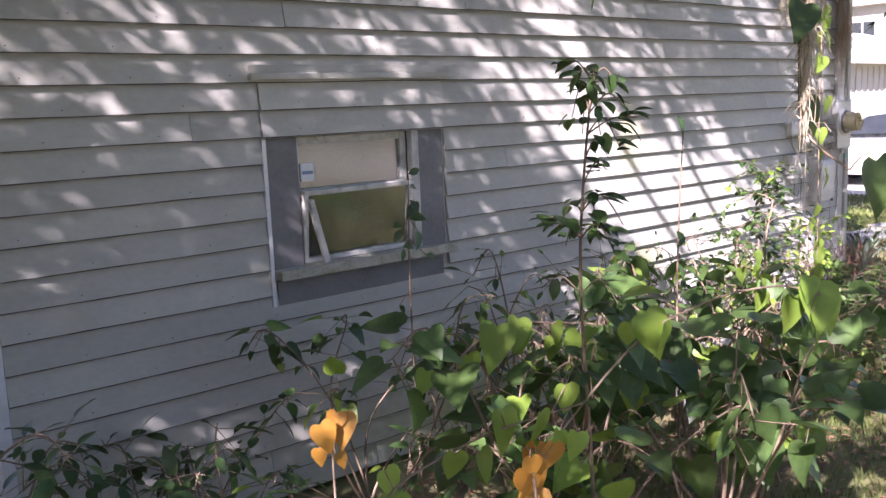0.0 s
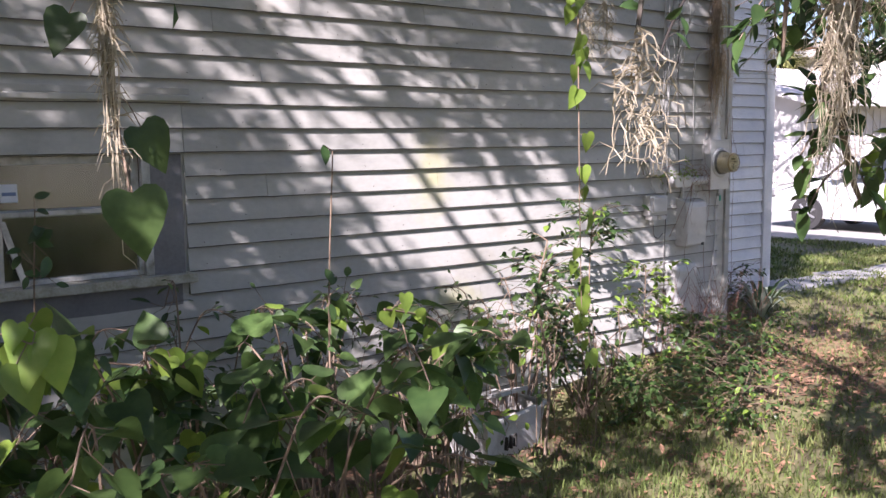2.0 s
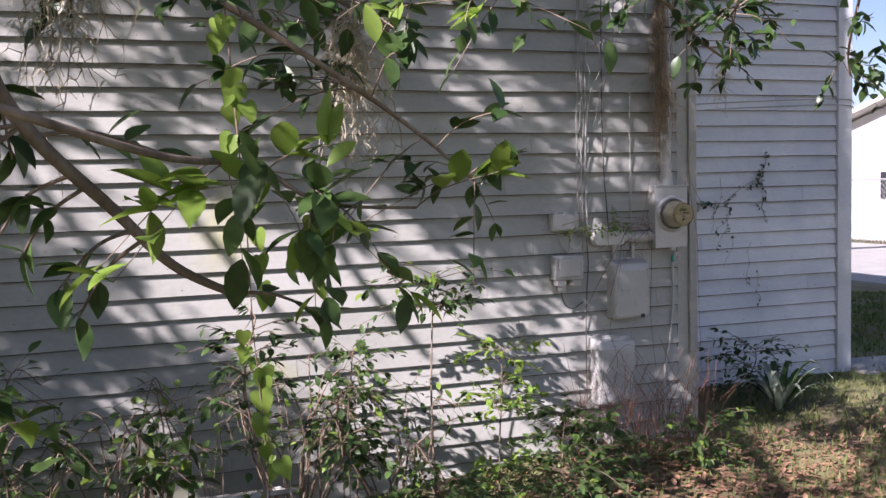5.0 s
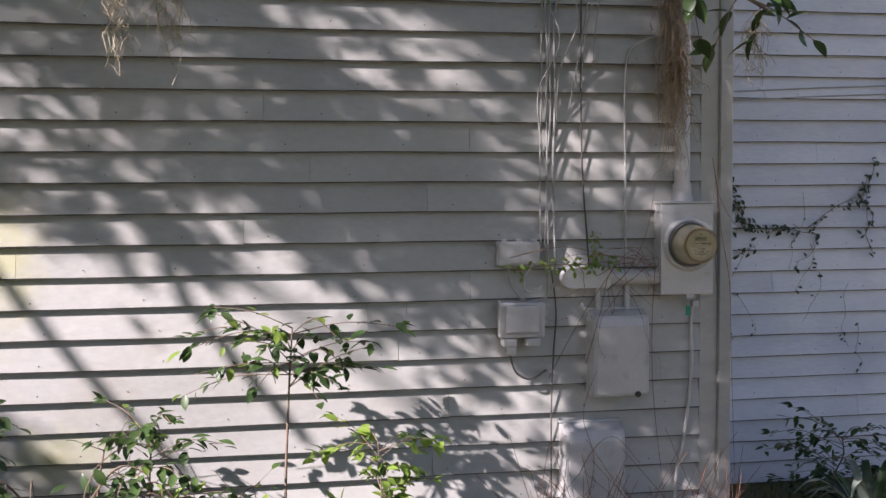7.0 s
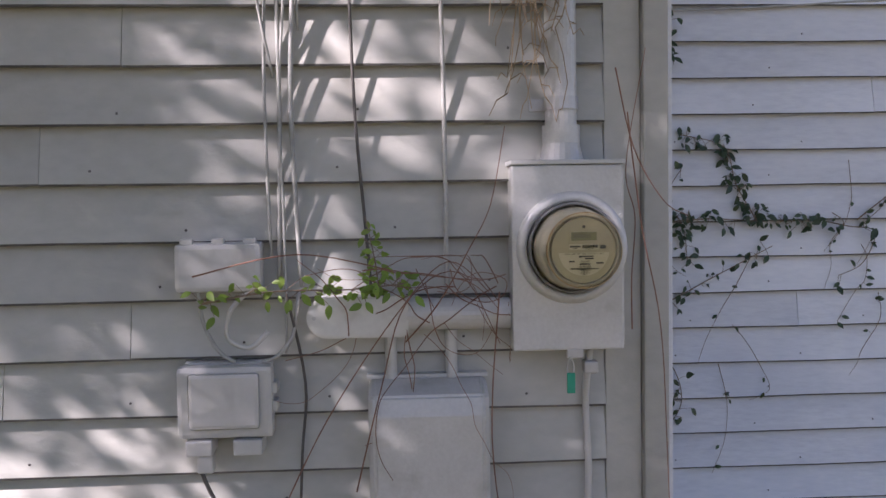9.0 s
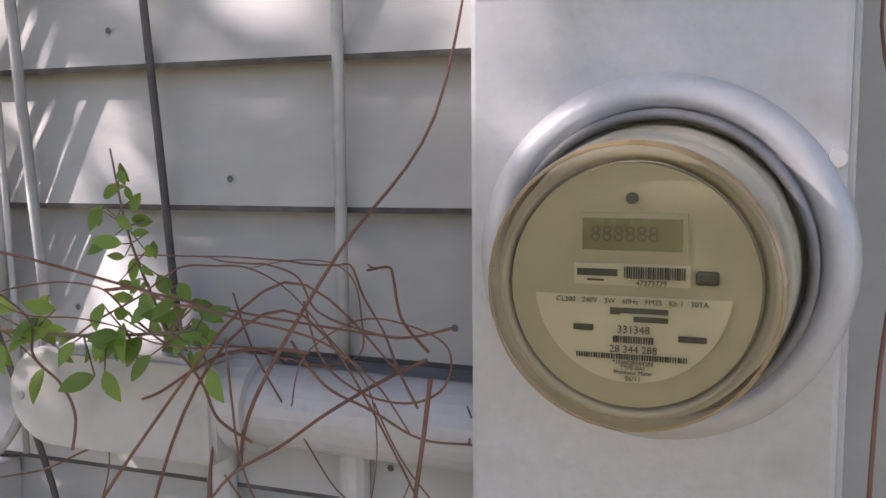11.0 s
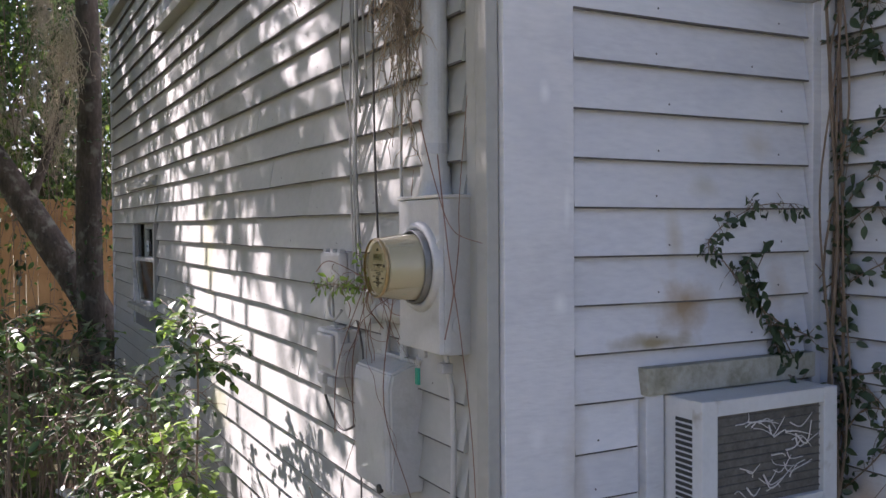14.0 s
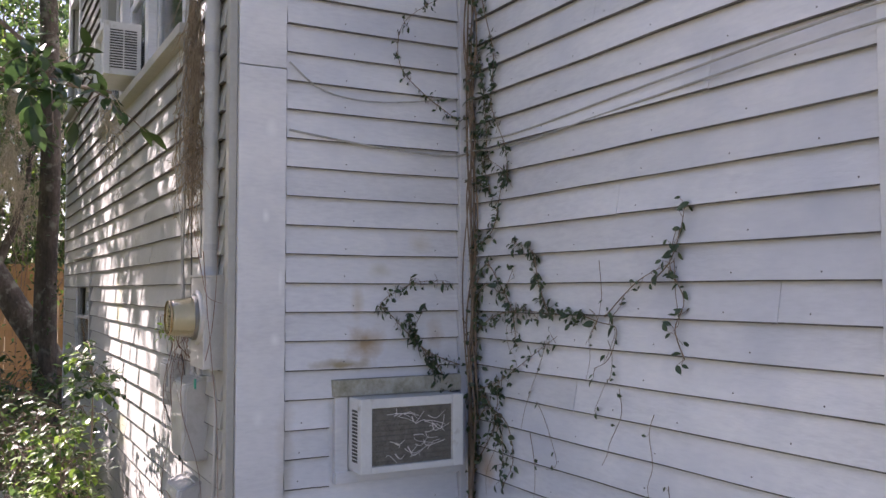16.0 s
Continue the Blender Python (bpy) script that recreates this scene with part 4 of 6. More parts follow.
# ---- foliage builders ----
def moss_tuft(name, at, length, radius, count, seed, label, mat=M_MOSS):
    """Spanish moss: many thin crooked strands hanging from one point."""
    r = random.Random(seed)
    s = Soup()
    sway = radius * 0.4 + (0.008 if radius > 0.015 else 0.0)
    for i in range(count):
        a, q = r.uniform(0, 6.28), radius * math.sqrt(r.random())
        p = Vector((math.cos(a) * q * 0.7, math.sin(a) * q * 0.7, r.uniform(-0.35, 0.02) * length))
        pts = [p.copy()]
        n = r.randint(7, 13)
        reach = length * r.uniform(0.25, 0.8)
        for k in range(n):
            p = p + Vector((r.uniform(-1, 1) * sway, r.uniform(-1, 1) * sway, -reach / n * r.uniform(0.2, 1.8)))
            pts.append(p.copy())
            if r.random() < 0.6:
                v = Vector((r.uniform(-0.04, 0.04), r.uniform(-0.04, 0.04), r.uniform(-0.03, 0.02)))
                s.tube([p, p + v * 0.6, p + v + Vector((0, 0, -0.02))], 0.0014, 0.0007, 3)
        s.tube(pts, 0.002, 0.001, 3)
    ob = part(name, s.mesh(name), mat)
    ob.location = at
    return tagged(ob, label, "moss", kind="stuff")


def vine(name, pts, r, leaves, size, mat, stem_mat, seed, label, category="vine", heart=False, spread=0.05, group=""):
    """A stem along pts with leaves set along it."""
    rr = random.Random(seed)
    g = empty(name, pts[0], label, category, group)
    o = Vector(pts[0])
    path = [p - o for p in smooth_path(pts, 6)]
    s = Soup()
    s.tube(path, r, r * 0.5, 6)
    lf = Soup()
    for i in range(leaves):
        k = rr.randint(0, len(path) - 1)
        p = path[k] + Vector((rr.uniform(-1, 1), rr.uniform(-1, 1) * 0.4, rr.uniform(-1, 1))) * spread
        d = Vector((rr.uniform(-1, 1), rr.uniform(-0.8, 0.2), rr.uniform(-1.2, 0.3))).normalized()
        up = Vector((rr.uniform(-0.4, 0.4), -1, rr.uniform(0, 0.8)))
        if heart:
            d = Vector((rr.uniform(-0.5, 0.5), rr.uniform(-0.4, 0.2), -1)).normalized()
            up = Vector((rr.uniform(-0.7, 0.5), -1, rr.uniform(0.1, 0.7)))
        s.tube([path[k], p], r * 0.4, r * 0.3, 4)
        q = size * rr.uniform(0.6, 1.25)
        lf.leaf(p, d, up, q, q * (0.85 if heart else 0.55), heart)
    part("stem", s.mesh("stem"), stem_mat, g)
    if leaves:
        part("leaves", lf.mesh("leaves", True), mat, g)
    return g


def shrub(name, at, height, radius, stems, per, size, mats, seed, label, heart=False, lean=(0, 0), category="shrub"):
    """Branching stems from the ground with alternate leaves, several leaf colours as separate parts."""
    rr = random.Random(seed)
    g = empty(name, at, label, category)
    s = Soup()
    lfs = [Soup() for _ in mats]
    for i in range(stems):
        a = rr.uniform(0, 6.28)
        q = radius * math.sqrt(rr.random())
        top = Vector((math.cos(a) * q + lean[0], math.sin(a) * q + lean[1], height * rr.uniform(0.55, 1.0)))
        mid = top * 0.5 + Vector((rr.uniform(-0.1, 0.1), rr.uniform(-0.1, 0.1), 0.1 * height))
        path = smooth_path([Vector((rr.uniform(-0.15, 0.15) * radius, rr.uniform(-0.15, 0.15) * radius, -0.02)), mid, top, top + Vector((math.cos(a) * 0.12, math.sin(a) * 0.12, rr.uniform(-0.16, 0.06)))], 6)
        s.tube(path, 0.006, 0.002, 5)
        for j in range(per):
            k = rr.randint(int(len(path) * (0.5 if heart else 0.42)), len(path) - 1)
            d = Vector((rr.uniform(-1, 1), rr.uniform(-1, 1), rr.uniform(-0.9, 0.5))).normalized()
            if heart and rr.random() < 0.6:
                d = Vector((rr.uniform(-1, 1), rr.uniform(-1, 0.8), rr.uniform(-1.2, 0.1))).normalized()
            p = path[k] + d * rr.uniform(0.01, 0.12)
            s.tube([path[k], p], 0.002, 0.0012, 3)
            z = size * rr.uniform(0.4, 1.3)
            m = min(len(mats) - 1, int(rr.random() ** 3 * len(mats))) if len(mats) > 1 else 0
            lfs[m].leaf(p, d, Vector((rr.uniform(-0.5, 0.5), rr.uniform(-0.5, 0.5), 1)), z, z * (0.88 if heart else 0.5), heart)
    part("stem", s.mesh("stem"), M_TWIG, g)
    for m, lf in zip(mats, lfs):
        if lf.f:
            part("leaves", lf.mesh("leaves", True), m, g)
    return g


def gz(x, y):
    return (x, y, ground_z(x, y))


# ---- vegetation along the wall ----
for i, (x, y, h, r, st, per, size, heart) in enumerate((
        (1.0, 1.2, 0.66, 0.32, 9, 11, 0.10, True), (1.5, 1.5, 0.85, 0.42, 12, 10, 0.11, True), (1.95, 1.9, 0.85, 0.42, 13, 11, 0.10, True), (2.3, 1.5, 0.80, 0.38, 10, 10, 0.13, True),
        (2.75, 1.9, 0.85, 0.38, 10, 11, 0.11, True), (2.3, 2.5, 1.0, 0.38, 9, 13, 0.065, False), (3.05, 1.75, 0.62, 0.28, 6, 9, 0.10, True),
        (1.3, 2.3, 0.5, 0.35, 7, 12, 0.06, False), (3.25, 2.15, 0.72, 0.3, 7, 12, 0.065, False), (2.75, 2.4, 0.98, 0.32, 8, 11, 0.075, True), (1.6, 2.6, 0.85, 0.35, 8, 12, 0.075, True), (2.2, 2.8, 0.72, 0.3, 8, 13, 0.06, False), (3.0, 2.65, 0.92, 0.3, 8, 13, 0.065, False), (3.45, 2.5, 0.62, 0.22, 8, 11, 0.075, True), (3.6, 2.85, 0.78, 0.26, 9, 14, 0.06, False), (4.3, 2.8, 0.78, 0.32, 16, 17, 0.055, False), (4.75, 2.75, 0.62, 0.28, 14, 16, 0.055, False), (1.75, 1.3, 0.75, 0.35, 11, 13, 0.085, True), (0.9, 1.75, 0.35, 0.2, 4, 8, 0.06, False))):
    mats = [M_LEAF, M_DARKLEAF, M_LIME] if heart else ([M_DARKLEAF, M_LEAF, M_LIME] if i % 2 else [M_LEAF, M_DARKLEAF, M_LIME])
    shrub("overgrown_bush", gz(x, y), h + (0.22 if heart else 0.1), r * (1.25 if heart else 1.0), int(st * 0.75) if heart else st, per, size * (1.1 if heart else 1.0), mats, 10 + i, "tangled green vine-covered bush of heart-shaped leaves" if heart else "leafy dark green bush against the wall", heart)
vine("autumn_vine", [(0.7, 1.45, 0.0), (0.72, 1.5, 0.8), (0.74, 1.51, 0.86), (0.77, 1.52, 0.90), (0.80, 1.5, 0.88)], 0.003, 9, 0.07, M_ORANGE, M_TWIG, 5, "vine with orange autumn leaves among green", heart=True, spread=0.035)
vine("autumn_vine", [(0.78, 0.9, 0.0), (0.79, 0.94, 0.84), (0.8, 0.96, 0.92), (0.82, 0.98, 0.96), (0.86, 0.98, 0.93)], 0.003, 8, 0.075, M_ORANGE, M_TWIG, 25, "vine with orange autumn leaves among green", heart=True, spread=0.035)
vine("trailing_vine", [(1.1, 1.3, 0.7), (1.18, 1.05, 1.05), (1.24, 0.9, 1.17), (1.31, 0.78, 1.21), (1.37, 0.72, 1.19)], 0.003, 12, 0.085, M_LIME, M_LIMB, 26, "arching tan cane with large bright heart leaves", heart=True, spread=0.045)
vine("autumn_vine", [(0.9, 0.9, 0.0), (0.8, 1.0, 0.6), (0.6, 1.15, 0.84), (0.85, 1.2, 0.9), (1.1, 1.1, 0.95)], 0.004, 16, 0.09, M_LIME, M_TWIG, 6, "yellow-green vine over the bush", heart=True, spread=0.06)
vine("trailing_vine", [(1.2, 1.75, 0.8), (1.5, 1.8, 0.92), (1.75, 1.75, 0.9), (2.0, 1.6, 0.86)], 0.005, 14, 0.12, M_LIME, M_TWIG, 7, "trailing vine with large bright heart leaves", heart=True, spread=0.07)
vine("trailing_vine", [(2.7, 1.7, 0.95), (3.0, 1.8, 0.85), (3.15, 1.82, 0.65), (3.2, 1.82, 0.35)], 0.004, 12, 0.08, M_LIME, M_TWIG, 8, "trailing vine tip with pale yellow leaves", heart=True, spread=0.06)
vine("sapling", [gz(2.62, 1.91), (2.6, 1.92, 0.8), (2.63, 1.91, 1.5)], 0.005, 16, 0.06, M_DARKLEAF, M_TWIG, 31, "thin bare sapling with few dark leaves", "sapling", spread=0.04)
vine("sapling", [gz(1.75, 2.5), (1.73, 2.5, 0.8), (1.76, 2.52, 1.3)], 0.005, 22, 0.07, M_DARKLEAF, M_TWIG, 32, "slender sapling before the window", "sapling", spread=0.07)


def upright_shrub(name, at, top, stem_r, twigs, per, size, mats, seed, label, from_z=0.4, reach=0.35, flat=1.0):
    """A single stem with side twigs that carry paired leaves."""
    rr = random.Random(seed)
    g = empty(name, at, label, "shrub")
    s = Soup()
    lfs = [Soup() for _ in mats]
    path = smooth_path([(0, 0, -0.03), (rr.uniform(-0.03, 0.03), 0, top * 0.4), (rr.uniform(-0.04, 0.04), 0.01, top * 0.75), (0.02, 0, top)], 8)
    s.tube(path, stem_r, stem_r * 0.4, 7)
    for i in range(twigs):
        z = rr.uniform(from_z, 1.0)
        p = path[min(len(path) - 1, int(z * len(path)))]
        a = rr.uniform(0, 6.28)
        d = Vector((math.cos(a), math.sin(a) * flat, rr.uniform(-0.2, 0.45)))
        L = reach * rr.uniform(0.4, 1.0)
        tw = smooth_path([p, p + d * (L * 0.5) + Vector((0, 0, 0.03)), p + d * L + Vector((0, 0, rr.uniform(-0.06, 0.03)))], 5)
        s.tube(tw, stem_r * 0.35, 0.0012, 5)
        for j in range(per):
            q = tw[rr.randint(len(tw) // 3, len(tw) - 1)]
            lf = lfs[0 if rr.random() < 0.6 else rr.randint(0, len(mats) - 1)]
            w = size * rr.uniform(0.6, 1.2)
            lf.leaf(q + rdir() * 0.012, (d + Vector((rr.uniform(-1, 1), rr.uniform(-1, 1), rr.uniform(-0.9, 0.5)))).normalized(), Vector((rr.uniform(-0.4, 0.4), rr.uniform(-0.4, 0.4), 1)), w, w * 0.58)
    part("stem", s.mesh("stem", True), M_TWIG, g)
    for m, lf in zip(mats, lfs):
        if lf.f:
            part("leaves", lf.mesh("leaves", True), m, g)
    return g


upright_shrub("sapling", gz(1.22, 1.18), 1.63, 0.006, 28, 6, 0.052, [M_DARKLEAF, M_LEAF], 30, "slender upright sapling with pointed dark leaves", from_z=0.5, reach=0.11)
upright_shrub("privet_shrub", gz(5.06, 3.0), 1.2, 0.007, 27, 9, 0.055, [M_DARKLEAF, M_LEAF, M_LIME], 51, "wiry privet shrub with small dark leaves by the wall", from_z=0.72, reach=0.42, flat=0.5)
upright_shrub("privet_shrub", gz(4.08, 2.37), 1.14, 0.009, 24, 9, 0.052, [M_DARKLEAF, M_DARKLEAF, M_LEAF], 52, "upright small-leaved shrub standing off the wall", from_z=0.3, reach=0.28)
upright_shrub("privet_shrub", gz(4.6, 2.9), 0.92, 0.006, 40, 11, 0.055, [M_LEAF, M_DARKLEAF, M_LIME], 56, "low green shrub close to the clapboard", from_z=0.2, reach=0.3)
upright_shrub("weed_clump", gz(5.34, 2.82), 0.8, 0.005, 44, 11, 0.05, [M_LIME, M_LIME, M_LEAF], 53, "bright green weeds at the foot of the wall", from_z=0.1, reach=0.25)
upright_shrub("weed_clump", gz(5.9, 2.8), 0.3, 0.005, 40, 12, 0.045, [M_LEAF, M_DARKLEAF, M_LIME], 54, "low green weeds among dry stems", from_z=0.05, reach=0.3)
upright_shrub("weed_clump", gz(6.5, 2.72), 0.25, 0.005, 36, 11, 0.045, [M_LEAF, M_LIME, M_DARKLEAF], 57, "low green weeds by the house corner", from_z=0.05, reach=0.3)
upright_shrub("weed_clump", gz(4.9, 2.42), 0.3, 0.005, 44, 12, 0.05, [M_LEAF, M_DARKLEAF], 58, "dark low weeds on the soil", from_z=0.05, reach=0.35)
upright_shrub("weed_clump", gz(5.5, 2.35), 0.24, 0.005, 44, 12, 0.05, [M_LEAF, M_DARKLEAF], 59, "low weeds spreading to the lawn", from_z=0.05, reach=0.4)
upright_shrub("weed_clump", gz(5.15, 1.95), 0.2, 0.005, 36, 12, 0.045, [M_LEAF, M_LIME], 63, "low weeds spreading to the lawn", from_z=0.05, reach=0.4)
upright_shrub("weed_clump", gz(5.6, 2.62), 0.42, 0.005, 40, 12, 0.05, [M_LEAF, M_LIME], 64, "low green weeds among dry stems", from_z=0.05, reach=0.32)
upright_shrub("dark_shrub", gz(7.7, 3.88), 0.36, 0.006, 40, 11, 0.05, [M_DARKLEAF, M_LEAF], 55, "dark leafy shrub at the foot of the white wall", from_z=0.1, reach=0.4)


def strap_plant():
    g = empty("strap_leaf_lily", gz(7.62, 3.5), "lily with long arching pale strap leaves by the white wall", "plant")
    rr = random.Random(61)
    for i in range(26):
        a = rr.uniform(0, 6.28)
        d = Vector((math.cos(a), math.sin(a), 0))
        L, r = rr.uniform(0.2, 0.42), rr.uniform(0.2, 0.4)
        bm = bmesh.new()
        side = Vector((-d.y, d.x, 0))
        rows = []
        for k in range(7):
            t = k / 6
            c = d * (r * t) + Vector((0, 0, L * (math.sin(t * 2.2) * 0.9)))
            w = 0.022 * (1 - t ** 3)
            rows.append([bm.verts.new(c + side * w), bm.verts.new(c - Vector((0, 0, 0.006))), bm.verts.new(c - side * w)])
        for p, q in zip(rows, rows[1:]):
            bm.faces.new((p[0], p[1], q[1], q[0]))
            bm.faces.new((p[1], p[2], q[2], q[1]))
        part("leaf", bm, M_DARKLEAF if i % 2 else M_STRAP, g)


strap_plant()
for i in range(12):
    rr = random.Random(700 + i)
    x, y = rr.uniform(3.5, 4.7), rr.uniform(2.35, 2.9)
    a, L = rr.uniform(0, 6.28), rr.uniform(0.3, 0.6)
    d = Vector((math.cos(a), math.sin(a) * 0.4, 0)) * L
    p = Vector(gz(x, y))
    h = rr.uniform(0.6, 0.95)
    vine("runner_vine", [tuple(p), tuple(p + Vector((0, 0, h * 0.8))), tuple(p + d * 0.4 + Vector((0, 0, h))), tuple(p + d * 0.8 + Vector((0, 0, h * 0.85))), tuple(p + d + Vector((0, 0, h * rr.uniform(0.3, 0.6))))], 0.0028, 9, 0.055, M_LIME if i % 3 == 0 else M_LEAF, M_TWIG, 720 + i, "bare tan runner arching out of the bushes", group="runners in the bushes", spread=0.05)


# ---- hanging growth over the path ----
def hanging_branch(name, pts, r, seed, label, leaves=50, size=0.085, mats=(M_LEAF, M_DARKLEAF)):
    rr = random.Random(seed)
    g = empty(name, pts[0], label, "branch")
    o = Vector(pts[0])
    path = [p - o for p in smooth_path(pts, 6)]
    s = Soup()
    s.tube(path, r, r * 0.35, 8)
    lfs = [Soup() for _ in mats]
    for i in range(max(4, leaves // 7) if leaves else 0):
        k = rr.randint(len(path) // 3, len(path) - 1)
        d = Vector((rr.uniform(-1, 1), rr.uniform(-1, 1), rr.uniform(-0.8, 0.5))).normalized()
        tw = smooth_path([path[k], path[k] + d * 0.1, path[k] + d * rr.uniform(0.15, 0.32) + Vector((0, 0, -0.05))], 4)
        s.tube(tw, r * 0.22, r * 0.1, 5)
        lf = lfs[rr.randint(0, len(mats) - 1)]
        for j in range(7):
            p = tw[rr.randint(len(tw) // 3, len(tw) - 1)]
            q = size * rr.uniform(0.6, 1.2)
            lf.leaf(p, (d + rdir() * 1.1).normalized(), Vector((rr.uniform(-0.5, 0.5), rr.uniform(-0.5, 0.5), 1)), q, q * 0.54)
    part("limb", s.mesh("limb", True), M_LIMB, g)
    for m, lf in zip(mats, lfs):
        if lf.f:
            part("leaves", lf.mesh("leaves", True), m, g)
    return g


hanging_branch("hanging_branch", [(1.8, -0.4, 3.0), (2.6, 0.05, 2.8), (3.2, 0.3, 2.45), (3.4, 0.4, 2.08), (3.43, 0.45, 1.8), (3.5, 0.5, 1.66), (3.63, 0.57, 1.52), (3.74, 0.6, 1.4), (3.86, 0.64, 1.33)], 0.024, 1, "gnarled mossy limb hanging over the path", 90, 0.085, mats=(M_LEAF, M_DARKLEAF))
hanging_branch("hanging_branch", [(2.6, 0.05, 2.8), (3.05, 0.3, 2.5), (3.32, 0.44, 2.1), (3.35, 0.46, 1.85), (3.33, 0.47, 1.58)], 0.016, 11, "pale bare stem hanging beside the limb", 22, 0.08)
hanging_branch("hanging_branch", [(2.5, 0.0, 2.75), (2.95, 0.3, 2.4), (3.15, 0.46, 2.0), (3.22, 0.52, 1.74)], 0.014, 12, "pale bare stem hanging beside the limb", 28, 0.08)
vine("hanging_twig", [(3.2, 0.3, 2.45), (3.0, 0.26, 2.2), (2.75, 0.3, 2.0), (2.6, 0.36, 1.8), (2.5, 0.36, 1.62)], 0.004, 8, 0.05, M_DARKLEAF, M_DARKTWIG, 13, "thin dark twig with few leaves and moss", "branch", spread=0.03)
hanging_branch("hanging_branch", [(3.3, 0.15, 1.75), (3.7, 0.35, 1.62), (3.9, 0.5, 1.6), (4.05, 0.55, 1.52), (4.3, 0.7, 1.5)], 0.009, 2, "side limb with glossy green leaves", 110, 0.10, mats=(M_LEAF, M_LIME))
hanging_branch("hanging_branch", [(3.5, 0.62, 2.14), (3.8, 0.5, 1.95), (4.05, 0.5, 1.8), (4.25, 0.56, 1.68), (4.42, 0.62, 1.56)], 0.010, 21, "side limb with glossy dark oval leaves", 126, 0.065, mats=(M_DARKLEAF, M_DARKLEAF, M_LEAF))
hanging_branch("hanging_branch", [(3.9, 0.8, 2.12), (4.15, 0.6, 2.0), (4.35, 0.5, 1.95), (4.5, 0.5, 1.98)], 0.008, 22, "upper side limb with pale green oval leaves", 84, 0.065, mats=(M_LEAF, M_LIME, M_DARKLEAF))
hanging_branch("hanging_branch", [(2.5, -0.1, 2.5), (2.85, 0.2, 2.34), (3.2, 0.4, 2.3), (3.5, 0.62, 2.14), (3.9, 0.8, 2.12), (4.3, 0.9, 1.95)], 0.016, 4, "upper limb trailing leaves and moss", 120, 0.09, mats=(M_LEAF, M_DARKLEAF))
vine("hanging_twig", [(1.8, -0.4, 3.0), (1.93, -0.75, 2.4), (2.0, -0.93, 1.9), (2.015, -0.965, 1.585), (2.023, -0.99, 1.52), (2.03, -1.008, 1.468), (2.034, -1.014, 1.455)], 0.0034, 0, 0.05, M_DARKLEAF, M_DARKTWIG, 14, "thin dark bare twig hanging over the path", "branch")
vine("hanging_twig", [(1.8, -0.4, 3.0), (2.05, -0.8, 2.3), (2.06, -1.0, 1.75), (2.01, -0.955, 1.60), (1.99, -0.86, 1.562), (1.975, -0.79, 1.538)], 0.0022, 0, 0.05, M_DARKLEAF, M_TWIG, 15, "thin pale bare twig hanging over the path", "branch")
vine("hanging_twig", [(2.6, 0.05, 2.8), (2.4, 0.12, 2.3), (2.24, 0.12, 1.9), (2.177, 0.104, 1.70)], 0.008, 6, 0.05, M_DARKLEAF, M_BARK, 16, "short dark twig end wrapped in moss", "branch", spread=0.02)
hanging_branch("hanging_branch", [(2.6, 0.05, 2.8), (2.62, -0.3, 2.2), (2.56, -0.48, 1.8), (2.517, -0.536, 1.648), (2.467, -0.581, 1.569)], 0.013, 17, "broken limb stub close overhead", 0, 0.06, mats=(M_DARKLEAF,))
vine("leafy_sprig", [(2.62, -0.3, 2.2), (2.6, -0.45, 1.95), (2.52, -0.58, 1.74), (2.46, -0.66, 1.68)], 0.004, 22, 0.058, M_DARKLEAF, M_TWIG, 19, "sprig of broad dark leaves close overhead", "branch", spread=0.07)
vine("leafy_sprig", [(2.56, -0.48, 1.8), (2.46, -0.64, 1.64), (2.38, -0.71, 1.56), (2.30, -0.723, 1.527)], 0.003, 9, 0.055, M_LIME, M_TWIG, 18, "small sprig of pale green leaves close to the path", "branch", spread=0.02)
hanging_branch("hanging_branch", [(5.0, 1.6, 2.75), (5.8, 2.2, 2.5), (6.4, 2.65, 2.3), (6.75, 2.85, 2.2)], 0.016, 5, "branch of dark oval leaves near the house corner", 110, 0.09, mats=(M_DARKLEAF, M_DARKLEAF))
hanging_branch("hanging_branch", [(5.2, 0.6, 3.0), (6.4, 1.2, 2.65), (7.3, 1.6, 2.4), (7.8, 1.75, 2.25)], 0.018, 6, "high branch of dark oval leaves over the lawn", 110, 0.09, mats=(M_DARKLEAF, M_LEAF))
hanging_branch("hanging_branch", [(4.2, 0.6, 3.0), (5.2, 1.2, 2.5), (5.8, 1.5, 2.25), (6.0, 1.9, 2.2)], 0.014, 7, "branch of dark oval leaves against the sky", 140, 0.085, mats=(M_DARKLEAF, M_DARKLEAF))
hanging_branch("hanging_branch", [(6.6, 1.5, 3.0), (7.0, 2.1, 2.6), (7.25, 2.5, 2.25), (7.35, 2.6, 2.1)], 0.012, 8, "low branch of dark glossy leaves near the house corner", 120, 0.08, mats=(M_DARKLEAF, M_DARKLEAF))
for i, (p, L, R, n) in enumerate((((3.11, 0.29, 1.98), 0.62, 0.024, 46), ((3.0, 0.2, 2.05), 0.4, 0.02, 16), ((3.55, 0.6, 2.2), 0.5, 0.045, 46), ((3.35, 0.3, 2.15), 0.4, 0.035, 34), ((4.2, 0.9, 2.0), 0.4, 0.05, 50),
                                    ((2.177, 0.104, 1.72), 0.24, 0.02, 13), ((2.5, 0.36, 1.62), 0.2, 0.018, 10), ((6.7, 2.85, 2.2), 0.25, 0.02, 14), ((4.6, 2.6, 2.3), 0.35, 0.03, 22), ((4.75, 2.6, 2.35), 0.4, 0.03, 22))):
    moss_tuft("moss_tuft", p, L, R, n, 70 + i, "hanging tuft of grey-brown spanish moss")
